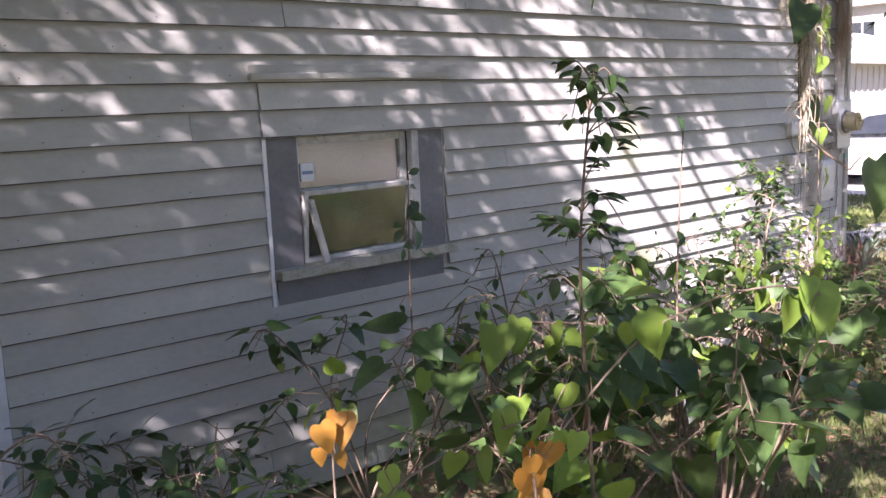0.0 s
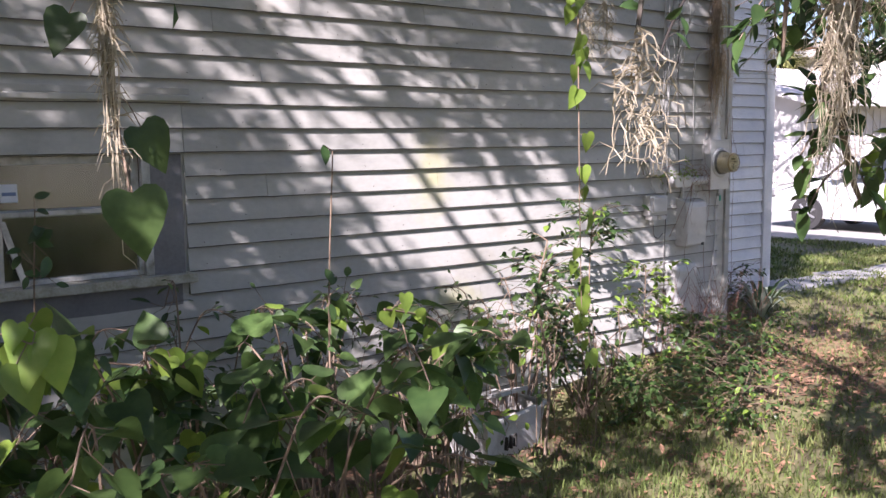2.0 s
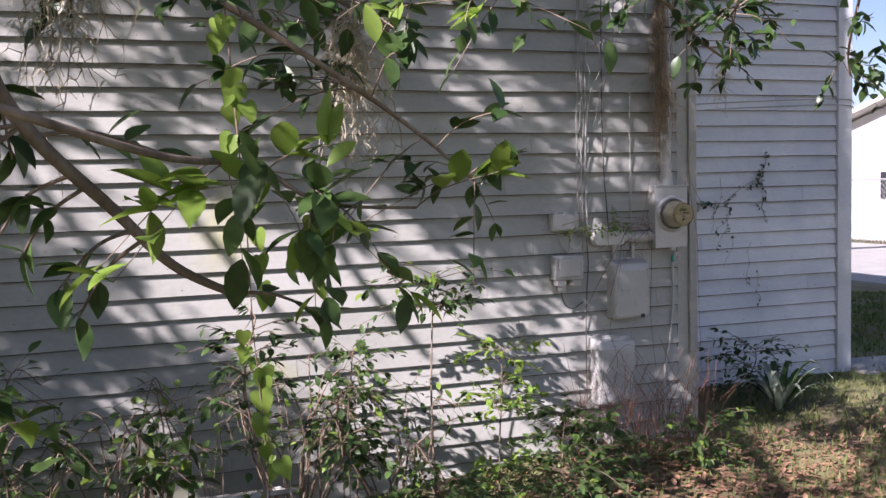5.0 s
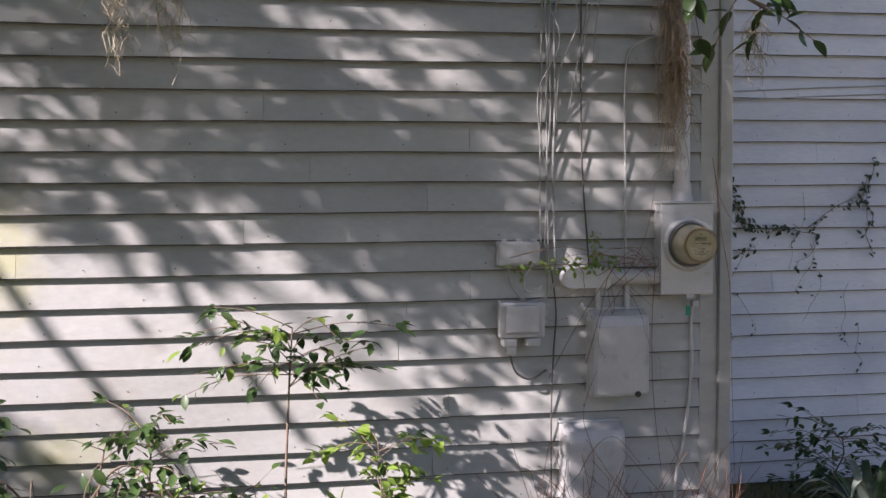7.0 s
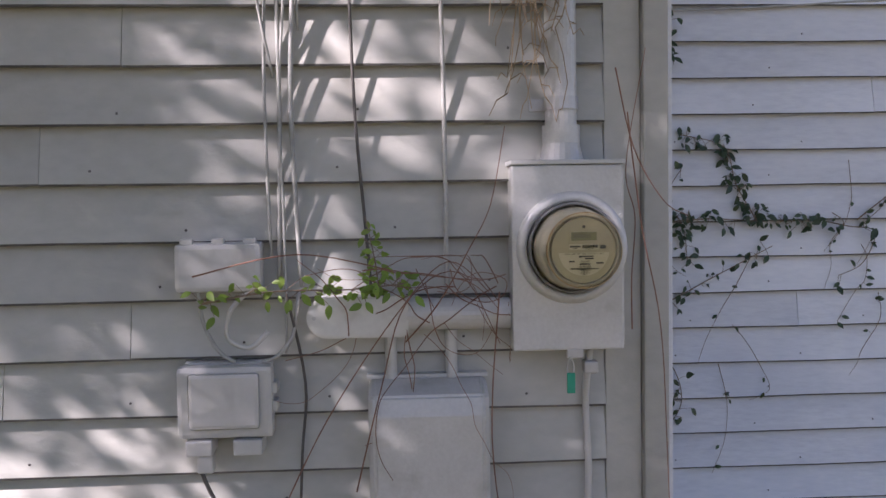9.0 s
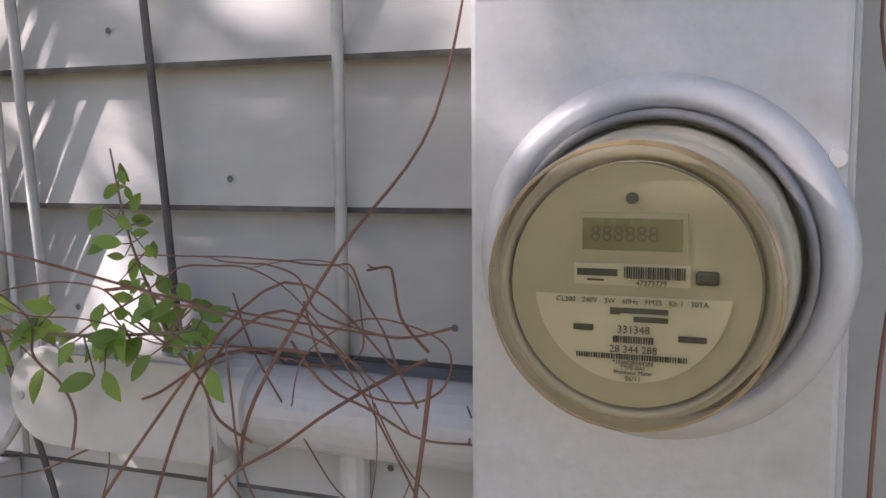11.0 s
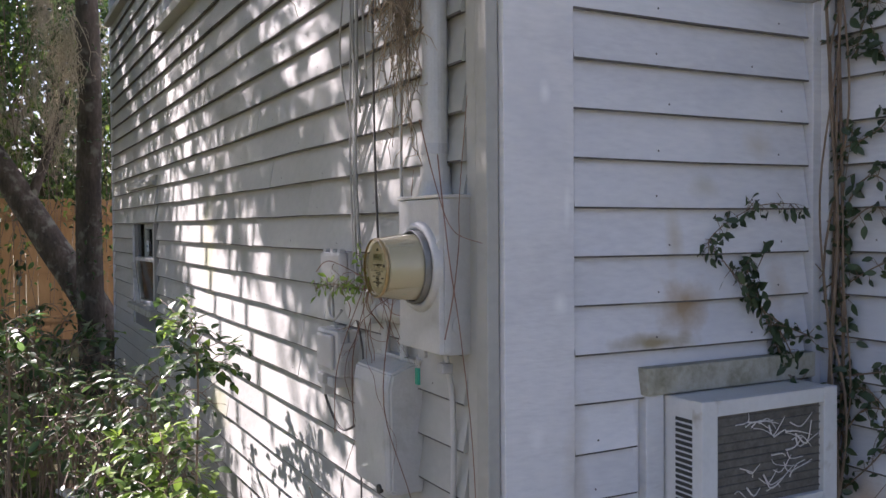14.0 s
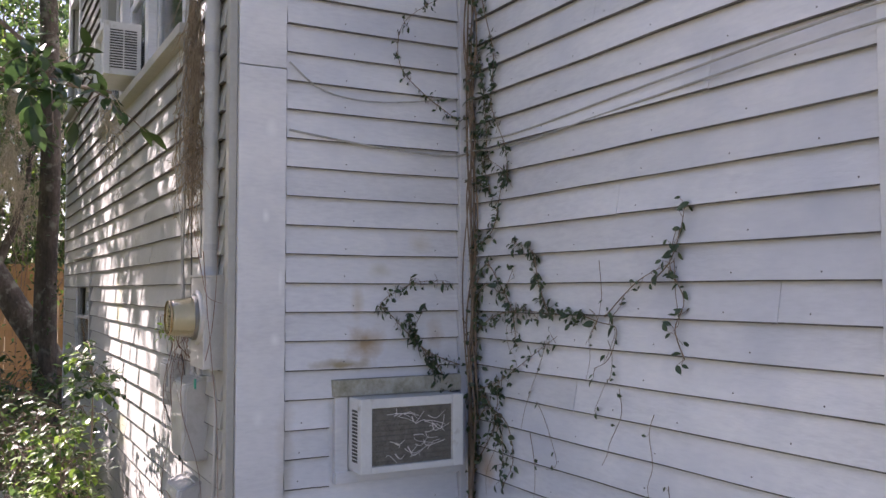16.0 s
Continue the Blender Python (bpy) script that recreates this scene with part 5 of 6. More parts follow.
moss_tuft("moss_tuft", (6.545, YM - 0.1, 2.75), 1.0, 0.03, 90, 80, "long brown moss tangled down the conduit", M_DRYMOSS)
moss_tuft("moss_tuft", (6.57, YM - 0.11, 2.2), 0.5, 0.03, 44, 81, "long brown moss tangled down the conduit", M_DRYMOSS)
def heart_vine():
    """A moss-wound hanging stem with single broad heart leaves on stalks."""
    g = empty("hanging_vine", (1.56, 0.85, 2.45), "hanging vine with broad heart-shaped leaves", "vine")
    o = Vector((1.56, 0.85, 2.45))
    st, lf = Soup(), Soup()
    path = smooth_path([Vector(p) - o for p in ((1.56, 0.85, 2.45), (1.55, 0.86, 1.95), (1.57, 0.88, 1.65), (1.585, 0.87, 1.5), (1.56, 0.76, 1.42))], 6)
    st.tube(path, 0.005, 0.0025, 6)
    for x, y, z, q, dx in ((1.50, 0.84, 2.02, 0.10, -0.4), (1.49, 0.83, 1.76, 0.085, -0.5), (1.63, 0.90, 1.56, 0.105, 0.5), (1.545, 0.70, 1.44, 0.125, 0.1), (1.60, 0.86, 1.90, 0.05, 0.6), (1.47, 0.9, 2.25, 0.09, -0.2)):
        p = Vector((x, y, z)) - o
        k = min(path, key=lambda v: (v - p - Vector((0, 0, 0.05))).length)
        st.tube(smooth_path([k, (k + p) / 2 + Vector((0, 0, 0.02)), p], 4), 0.0018, 0.0012, 5)
        lf.leaf(p, Vector((dx, -0.15, -1)), Vector((-0.35 + 0.3 * dx, -1, 0.35)), q, q * 0.9, True, 0.18)
    part("stem", st.mesh("stem", True), M_TWIG, g)
    part("leaves", lf.mesh("leaves", True), M_LEAF, g)


heart_vine()
moss_tuft("moss_tuft", (1.56, 0.86, 1.98), 0.5, 0.010, 34, 92, "thin moss tuft wound round a hanging vine")
vine("hanging_vine", [(3.98, 2.05, 2.5), (4.02, 2.08, 1.9), (4.05, 2.1, 1.4), (4.06, 2.1, 1.0), (4.1, 2.12, 0.5)], 0.004, 34, 0.085, M_LIME, M_TWIG, 91, "hanging vine with yellow-green heart leaves", heart=True, spread=0.05)

# ---- vines on the walls ----
ivy_label = "climbing ivy stem with small dark leaves on the white clapboard"
for i, (pts, n) in enumerate((
        ([(XR + 0.05, YF - 0.03, 0.0), (XR + 0.06, YF - 0.045, 0.9), (XR + 0.08, YF - 0.035, 1.5), (XR + 0.05, YF - 0.05, 2.2), (XR + 0.07, YF - 0.04, 3.2)], 38),
        ([(XR + 0.09, YF - 0.03, 0.0), (XR + 0.08, YF - 0.04, 0.7), (XR + 0.1, YF - 0.035, 1.2), (XR + 0.07, YF - 0.04, 2.6)], 30),
        ([(XR + 0.08, YF - 0.03, 1.28), (7.05, YF - 0.03, 1.36), (7.25, YF - 0.03, 1.39), (7.5, YF - 0.03, 1.38), (7.66, YF - 0.03, 1.38)], 45),
        ([(7.45, YF - 0.03, 1.38), (7.38, YF - 0.03, 1.5), (7.34, YF - 0.03, 1.62), (7.2, YF - 0.03, 1.66)], 32),
        ([(XR + 0.08, YF - 0.03, 1.65), (7.05, YF - 0.03, 1.72), (7.12, YF - 0.03, 1.9), (7.15, YF - 0.03, 1.95), (6.95, YF - 0.03, 2.05)], 30),
        ([(XR + 0.1, YF - 0.03, 1.05), (7.1, YF - 0.03, 1.1), (7.3, YF - 0.03, 1.2), (7.5, YF - 0.03, 1.3)], 22),
        ([(XR + 0.1, YF - 0.03, 0.75), (7.05, YF - 0.03, 0.9), (7.1, YF - 0.03, 1.1)], 22),
        ([(8.16, YF - 0.03, 1.26), (8.12, YF - 0.03, 1.35), (8.16, YF - 0.03, 1.44), (8.1, YF - 0.03, 1.55), (8.13, YF - 0.03, 1.66)], 9),
        ([(XR + 0.04, YF - 0.08, 1.15), (XR + 0.04, 4.1, 1.22), (XR + 0.035, 3.95, 1.36), (XR + 0.035, 3.9, 1.42), (XR + 0.035, 4.05, 1.5), (XR + 0.035, 4.2, 1.51)], 50),
        ([(XR + 0.035, 4.18, 1.05), (XR + 0.035, 4.1, 1.2), (XR + 0.035, 4.02, 1.35)], 34),
        ([(XR + 0.1, YF - 0.03, 1.5), (7.0, YF - 0.03, 1.58), (7.1, YF - 0.03, 1.5), (7.2, YF - 0.03, 1.38), (7.22, YF - 0.03, 1.25)], 26),
        ([(XR + 0.1, YF - 0.03, 2.5), (6.98, YF - 0.03, 2.3), (7.0, YF - 0.03, 2.1), (6.95, YF - 0.03, 1.9)], 60),
        ([(XR + 0.1, YF - 0.03, 1.0), (7.0, YF - 0.03, 1.02), (7.12, YF - 0.03, 0.86), (7.1, YF - 0.03, 0.7)], 30),
        ([(XR + 0.08, YF - 0.04, 0.6), (XR + 0.1, YF - 0.03, 1.0), (XR + 0.09, YF - 0.04, 1.4), (XR + 0.12, YF - 0.03, 1.7)], 36),
        ([(7.78, YF - 0.03, 1.38), (7.95, YF - 0.03, 1.5), (8.12, YF - 0.03, 1.56)], 6),
        ([(XR + 0.1, YF - 0.03, 2.85), (6.99, YF - 0.03, 2.65), (7.06, YF - 0.03, 2.45), (7.04, YF - 0.03, 2.25), (7.15, YF - 0.03, 2.05), (7.17, YF - 0.03, 1.9)], 44),
        ([(XR + 0.04, YF - 0.08, 2.2), (XR + 0.035, 4.1, 2.3), (XR + 0.035, 3.98, 2.42), (XR + 0.035, 4.0, 2.6), (XR + 0.035, 4.2, 2.75)], 28))):
    vine("ivy", pts, 0.0022 if i > 1 else 0.007, int(n * 2.3), 0.030, M_IVY, M_TWIG, 200 + i, ivy_label, spread=0.032, group="ivy on the white walls")
for i in range(14):
    rr = random.Random(880 + i)
    x, z = rr.choice((rr.uniform(6.95, 7.7), rr.uniform(7.7, 8.25))), rr.uniform(0.75, 1.6)
    pts = [(x, YF - 0.03, z)]
    for k in range(4):
        pts.append((pts[-1][0] + rr.uniform(-0.07, 0.05), YF - 0.029, pts[-1][2] - rr.uniform(0.03, 0.11)))
    vine("ivy", pts, 0.0013, rr.randint(2, 6), 0.022, M_IVY, M_TWIG, 900 + i, "thin dry ivy tendril on the white clapboard", spread=0.015, group="ivy on the white walls")
for i, (pts, n) in enumerate((
        ([(XR + 0.08, YF - 0.03, 1.42), (7.0, YF - 0.03, 1.5), (7.12, YF - 0.03, 1.46), (7.2, YF - 0.03, 1.55)], 26),
        ([(XR + 0.06, YF - 0.05, 2.9), (XR + 0.12, YF - 0.04, 2.6), (XR + 0.08, YF - 0.05, 2.3), (XR + 0.14, YF - 0.035, 2.05), (7.05, YF - 0.03, 1.85)], 70),
        ([(XR + 0.04, 4.24, 1.0), (XR + 0.04, 4.16, 1.15), (XR + 0.035, 4.05, 1.28), (XR + 0.035, 4.1, 1.4)], 46),
        ([(XR + 0.1, YF - 0.03, 0.9), (7.0, YF - 0.03, 0.98), (7.15, YF - 0.03, 0.94), (7.2, YF - 0.03, 0.8), (7.12, YF - 0.03, 0.68)], 30),
        ([(8.02, YF - 0.03, 1.5), (8.1, YF - 0.03, 1.56), (8.15, YF - 0.03, 1.66), (8.17, YF - 0.03, 1.74)], 16),
        ([(7.66, YF - 0.03, 1.38), (7.75, YF - 0.03, 1.36), (7.84, YF - 0.03, 1.34), (7.8, YF - 0.03, 1.24), (7.72, YF - 0.03, 1.2)], 9))):
    vine("ivy", pts, 0.0022, n, 0.038, M_IVY, M_TWIG, 940 + i, ivy_label, spread=0.035, group="ivy on the white walls")
for i, pts in enumerate((
        [(6.30, YM - 0.05, 1.18), (6.36, YM - 0.12, 1.26), (6.42, YM - 0.11, 1.36), (6.47, YM - 0.06, 1.45), (6.50, YM - 0.05, 1.6)],
        [(6.05, YM - 0.1, 0.85), (6.15, YM - 0.13, 1.05), (6.28, YM - 0.12, 1.24), (6.38, YM - 0.11, 1.34), (6.46, YM - 0.1, 1.28)],
        [(6.20, YM - 0.1, 0.9), (6.25, YM - 0.12, 1.1), (6.30, YM - 0.1, 1.26), (6.40, YM - 0.12, 1.32), (6.48, YM - 0.1, 1.18)],
        [(5.9, YM - 0.1, 1.32), (6.1, YM - 0.13, 1.36), (6.3, YM - 0.1, 1.32), (6.45, YM - 0.08, 1.3)],
        [(6.48, YM - 0.1, 1.28), (6.46, YM - 0.12, 1.0), (6.5, YM - 0.05, 0.7), (6.55, YM - 0.05, 0.3)],
        [(6.73, YM - 0.1, 1.62), (6.76, YM - 0.09, 1.4), (6.8, YM - 0.08, 1.2), (6.82, YM - 0.06, 0.9), (6.84, YM - 0.06, 0.4)],
        [(6.70, YM - 0.13, 1.7), (6.74, YM - 0.11, 1.55), (6.8, YM - 0.1, 1.45), (6.86, YM - 0.06, 1.42)],
        [(6.74, YM - 0.09, 1.2), (6.745, YM - 0.07, 1.3), (6.755, YM - 0.06, 1.42), (6.74, YM - 0.05, 1.52), (6.78, YM - 0.05, 1.75)],
        [(6.12, YM - 0.05, 0.3), (6.2, YM - 0.14, 0.55), (6.3, YM - 0.14, 0.62), (6.42, YM - 0.1, 0.5)],
        [(6.15, YM - 0.05, 0.1), (6.22, YM - 0.14, 0.5), (6.18, YM - 0.13, 0.72), (6.28, YM - 0.1, 0.95)])):
    vine("dry_vine", pts, 0.0016, 0, 0.03, M_REDVINE, M_REDVINE, 300 + i, "dry reddish-brown vine tangled over the electrical boxes", group="dry vines on the boxes")
vine("creeper", [(5.92, YM - 0.11, 1.27), (6.05, YM - 0.11, 1.29), (6.2, YM - 0.1, 1.29), (6.3, YM - 0.1, 1.3)], 0.002, 74, 0.024, M_LIME, M_TWIG, 320, "bright green creeper growing over the boxes", spread=0.03)
vine("creeper", [(6.25, YM - 0.06, 1.28), (6.24, YM - 0.09, 1.36), (6.225, YM - 0.09, 1.43)], 0.0014, 34, 0.019, M_LIME, M_TWIG, 321, "small green creeper shoot beside a cable", spread=0.02)
for i in range(5):
    rr = random.Random(340 + i)
    pts = [(XR + 0.05 + rr.uniform(0, 0.07), YF - 0.03 - rr.uniform(0, 0.05), 0.0)]
    while pts[-1][2] < 3.0:
        pts.append((XR + 0.05 + rr.uniform(0, 0.08), YF - 0.03 - rr.uniform(0, 0.05), pts[-1][2] + rr.uniform(0.25, 0.5)))
    vine("woody_vine", pts, rr.uniform(0.0025, 0.005), 6, 0.035, M_IVY, M_TWIG, 350 + i, "brown woody vine climbing the inner corner", group="woody vines in the corner")
for i in range(20):
    rr = random.Random(380 + i)
    p = Vector((rr.uniform(6.18, 6.5), YM - rr.uniform(0.08, 0.12), rr.uniform(1.2, 1.36)))
    heading, bend = rr.uniform(0, 6.28), rr.gauss(0, 0.28)
    pts = [tuple(p)]
    for k in range(rr.randint(7, 12)):
        heading += bend + rr.gauss(0, 0.22)
        p = p + Vector((math.cos(heading) * 0.034, rr.gauss(0, 0.008), math.sin(heading) * 0.034 - 0.008))
        p.y = min(YM - 0.06, max(YM - 0.14, p.y))
        p.x = min(6.5, p.x)
        p.z = min(1.35, p.z)
        pts.append(tuple(p))
    vine("dry_vine", pts, rr.uniform(0.0007, 0.0014), 0, 0.03, M_REDVINE, M_REDVINE, 400 + i, "dry reddish-brown vine tangled over the electrical boxes", group="dry vines on the boxes")
s = Soup()
rr = random.Random(8)
for i in range(130):
    x, y = rr.uniform(5.9, 6.75), rr.uniform(2.85, 3.25)
    p = Vector((x, y, ground_z(x, y)))
    s.tube(smooth_path([p, p + Vector((rr.uniform(-0.1, 0.1), rr.uniform(-0.05, 0.05), 0.25)), p + Vector((rr.uniform(-0.25, 0.25), rr.uniform(-0.1, 0.05), rr.uniform(0.25, 0.65)))], 3), 0.0022, 0.001, 4)
tagged(part("dry_stems", s.mesh("dry_stems"), M_REDVINE), "tangle of dry reddish stems at the wall foot", "stems", kind="stuff")


# ---- planter tub under the wall ----
def build_tub():
    g = empty("plastic_tub", (4.02, 2.72, ground_z(4.02, 2.72)), "faded grey plastic planter tub with soil", "planter")
    g.rotation_euler = (0, 0, 0.25)
    bm = bmesh.new()
    w, d, h = 0.27, 0.17, 0.24
    outer0 = [bm.verts.new((sx * w * 0.85, sy * d * 0.85, 0)) for sx, sy in ((-1, -1), (1, -1), (1, 1), (-1, 1))]
    outer1 = [bm.verts.new((sx * w, sy * d, h)) for sx, sy in ((-1, -1), (1, -1), (1, 1), (-1, 1))]
    inner1 = [bm.verts.new((sx * (w - 0.015), sy * (d - 0.015), h)) for sx, sy in ((-1, -1), (1, -1), (1, 1), (-1, 1))]
    inner0 = [bm.verts.new((sx * w * 0.8, sy * d * 0.8, 0.03)) for sx, sy in ((-1, -1), (1, -1), (1, 1), (-1, 1))]
    for a, b in ((outer0, outer1), (outer1, inner1), (inner1, inner0)):
        for k in range(4):
            bm.faces.new((a[k], a[(k + 1) % 4], b[(k + 1) % 4], b[k]))
    bm.faces.new(list(reversed(outer0)))
    bm.faces.new(inner0)
    part("body", bm, M_TUB, g)
    bm = bmesh.new()
    for p in ((-w - 0.015, w + 0.015, -d - 0.015, -d + 0.004), (-w - 0.015, w + 0.015, d - 0.004, d + 0.015), (-w - 0.015, -w + 0.004, -d, d), (w - 0.004, w + 0.015, -d, d)):
        add_box(bm, *p, h - 0.015, h + 0.008, 0.003)
    part("rim", bm, M_TUB, g)
    part("soil", box(-w * 0.9, w * 0.9, -d * 0.9, d * 0.9, 0.08, 0.14), M_LITTER, g)
    lid = new("lid")
    lid.parent = g
    lid.matrix_local = pose(0.06, 0.03, h + 0.05, -14, 8, 12)
    for p in ((-0.19, 0.19, -0.13, -0.108), (-0.19, 0.19, 0.108, 0.13), (-0.19, -0.165, -0.107, 0.107), (0.165, 0.19, -0.107, 0.107)):
        part("lid_edge", box(p[0], p[1], p[2], p[3], -0.008, 0.012, 0.003), M_TUB, lid)
    for k in range(13):
        part("lid_bar", box(-0.164, 0.164, -0.104 + k * 0.0165, -0.094 + k * 0.0165, -0.004, 0.006), M_TUB, lid)
    for x in (-0.1, -0.06, -0.02):
        part("slot", box(x, x + 0.01, -d - 0.003, -d + 0.02, 0.06, 0.13), M_DARK, g)


build_tub()


# ---- trees, fence and garden behind ----
def tree(name, pts, r0, r1, label, seed, limbs=(), crown=None, leaf=M_LEAF):
    g = empty(name, pts[0], label, "tree")
    o = Vector(pts[0])
    s = Soup()
    s.tube([p - o for p in smooth_path(pts, 6)], r0, r1, 14)
    for l in limbs:
        thin = 0.4 if len(l) > 4 else 1.0
        s.tube([p - o for p in smooth_path(l, 6)], r1 * 0.6 * thin, r1 * 0.15, 8)
    part("trunk", s.mesh("trunk", True), M_BARK, g)
    if crown:
        part("crown", crown(o), leaf, g)
    return g


def crown_cloud(clumps, per, size, seed):
    """Leaf clumps: (centre, radius) pairs filled with separate leaves."""
    def make(o):
        rr = random.Random(seed)
        s = Soup()
        for c, rad in clumps:
            c = Vector(c) - o
            for i in range(int(per * (rad / 0.5) ** 2)):
                v = Vector((rr.gauss(0, 0.5), rr.gauss(0, 0.5), rr.gauss(0, 0.4))) * rad
                q = size * rr.uniform(0.6, 1.3)
                s.leaf(c + v, Vector((rr.uniform(-1, 1), rr.uniform(-1, 1), rr.uniform(-1, 0.5))).normalized(), Vector((rr.uniform(-1, 1), rr.uniform(-1, 1), 1)), q, q * 0.5)
        return s.mesh("crown")
    return make


def along(z, knots):
    """Straight-line interpolation through (height, place) knots given from the top down."""
    for (z0, a), (z1, b) in zip(knots, knots[1:]):
        if z >= z1:
            t = (z - z0) / (z1 - z0)
            return a + (b - a) * max(0.0, t)
    return knots[-1][1]


GAP_LEFT = ((2.6, 2.6), (2.15, 2.8), (1.6, 3.05), (1.2, 3.3), (0.95, 3.6), (0.65, 4.05), (0.35, 4.45), (-0.3, 5.2))
GAP_RIGHT = ((2.6, 3.5), (1.75, 4.6), (1.3, 5.2), (1.08, 5.95), (0.8, 6.35), (0.2, 6.35), (-0.3, 6.1))


def gap(x, z):
    """How open the added canopy is towards the sun for a spot of the wall: one in the broad gap left for the lit patch,
    nought in the closed crown.
    """
    a, b = x - along(z, GAP_LEFT), along(z, GAP_RIGHT) - x
    g = max(0.0, min(1.0, 0.5 + min(a, b) / 0.3)) if -0.3 < z < 2.6 else 0.0
    for cx, cz, rx, rz, k in ((6.42, 1.64, 0.30, 0.38, 1.0), (6.35, 1.36, 0.3, 0.14, 0.8), (6.35, 2.2, 0.36, 0.4, 0.85), (5.75, 2.08, 0.38, 0.28, 0.6), (5.0, 2.0, 0.4, 0.25, 0.5), (5.6, 0.9, 0.4, 0.22, 1.0), (1.0, 1.5, 0.7, 0.3, 0.62), (1.15, 0.74, 0.6, 0.2, 0.62), (1.5, 1.95, 0.9, 0.2, 0.5), (3.6, 2.1, 0.5, 0.4, 0.5), (2.6, 2.4, 0.8, 0.4, 0.4), (6.8, 1.6, 0.06, 0.3, 0.8)):
        g = max(g, k * (1 - min(1.0, math.hypot((x - cx) / rx, (z - cz) / rz) ** 3)))
    return g


def canopy(seed):
    """The oak's unseen canopy: drooping sprays of leaves placed between the house and the sun, thinned where the wall
    is to be lit.
    """
    def make(o):
        rr = random.Random(seed)
        s = Soup()
        spots = []
        for x0, x1, z0, z1, n in ((-0.6, 7.2, -0.3, 3.6, 800), (-0.6, 7.2, 3.6, 5.2, 90), (7.2, 13.0, -0.3, 5.0, 190), (-0.6, 13.0, -4.2, -0.3, 400), (3.2, 7.6, -3.4, -0.9, 50)):
            for _ in range(n):
                x, z = rr.uniform(x0, x1), rr.uniform(z0, z1)
                g = gap(x, z) if n == 800 else (0.5 if z < -0.3 and x > 7.6 else 0.1)
                if 4.3 < x < 6.3 and -0.8 < z < -0.3:
                    continue
                if rr.random() > g * (0.70 if z > 1.1 and x < 5.6 else 0.93):
                    spots.append((x, z, g))
        for x0, x1, z0, z1, n in ((5.1, 6.05, 1.4, 1.85, 10), (6.5, 6.75, 1.0, 1.28, 5)):
            spots += [(rr.uniform(x0, x1), rr.uniform(z0, z1), 0.3) for _ in range(n)]
        for x, z, g in spots:
            c = Vector((x, 3.3, z)) - SUN * (rr.uniform(3.2, 6.4) + max(0, -z) * 1.7)
            if c.z < 2.7:
                c = c - SUN * ((2.7 - c.z) / -SUN.z)
            e = Vector((rr.uniform(0.5, 0.9), rr.uniform(-0.4, 0.4), rr.uniform(-1.0, -0.5))).normalized()
            L, W = rr.uniform(0.12, 0.34) * (1 - 0.35 * g), rr.uniform(0.04, 0.09) * (1 - 0.45 * g)
            for i in range(int((50 + 120 * L) * (1 - 0.4 * g))):
                v = e * rr.gauss(0, L) + Vector((rr.gauss(0, W), rr.gauss(0, W), rr.gauss(0, W)))
                q = 0.075 * rr.uniform(0.6, 1.3)
                s.chip(c - o + v, Vector((rr.uniform(-1, 1), rr.uniform(-1, 1), rr.uniform(-1, 0.4))).normalized(), Vector((rr.uniform(-1, 1), rr.uniform(-1, 1), 1)), q, q * 0.5)
        return s.mesh("crown")
    return make


def sunward(x, z, d):
    """The place in the canopy that shades the spot (x, z) of the main wall, d metres towards the sun."""
    return tuple(Vector((x, 3.3, z)) - SUN * d)


# Tree out of view; its limbs and crown are placed to shade the wall.
tree("oak_tree", [(-2.5, -5.5, -0.05), (-2.4, -5.3, 2.0), (-2.2, -4.6, 4.2), (-1.8, -3.6, 6.0)], 0.30, 0.12, "large live oak out of view, its wide canopy placed to dapple the wall", 1,
     limbs=([(-2.3, -4.9, 3.2), (-0.8, -2.6, 3.9), (0.9, -1.0, 3.4), (1.8, -0.4, 3.0)], [(-2.1, -4.3, 4.8), (0.0, -3.0, 5.6), (3.0, -1.6, 5.6), (5.0, -1.5, 6.0)], [(-1.9, -3.8, 5.6), (-0.9, -1.5, 6.4), (-0.5, 0.5, 6.8)], [(-2.2, -4.6, 4.2), (-2.2, -2.6, 4.8), (-2.4, -0.8, 5.0)], [(-2.0, -4.2, 5.0), (0.0, -4.6, 6.4), (3.0, -4.2, 7.0)],
            [(-1.8, -3.6, 6.0), (-3.0, -1.2, 8.0), sunward(2.3, 3.0, 7.0), sunward(2.9, 2.05, 5.6), sunward(3.3, 1.5, 5.0), sunward(3.65, 1.08, 4.7), sunward(4.0, 0.6, 4.4)],
            [sunward(2.9, 2.05, 5.6), sunward(3.5, 1.75, 5.2), sunward(4.4, 1.6, 5.0), sunward(4.75, 1.1, 4.6), sunward(5.15, 0.6, 4.3)],
            [sunward(2.9, 2.05, 5.6), sunward(3.4, 1.9, 5.4), sunward(3.85, 1.5, 5.2), sunward(4.3, 0.95, 4.9), sunward(4.7, 0.5, 4.6)]),
     crown=canopy(5))
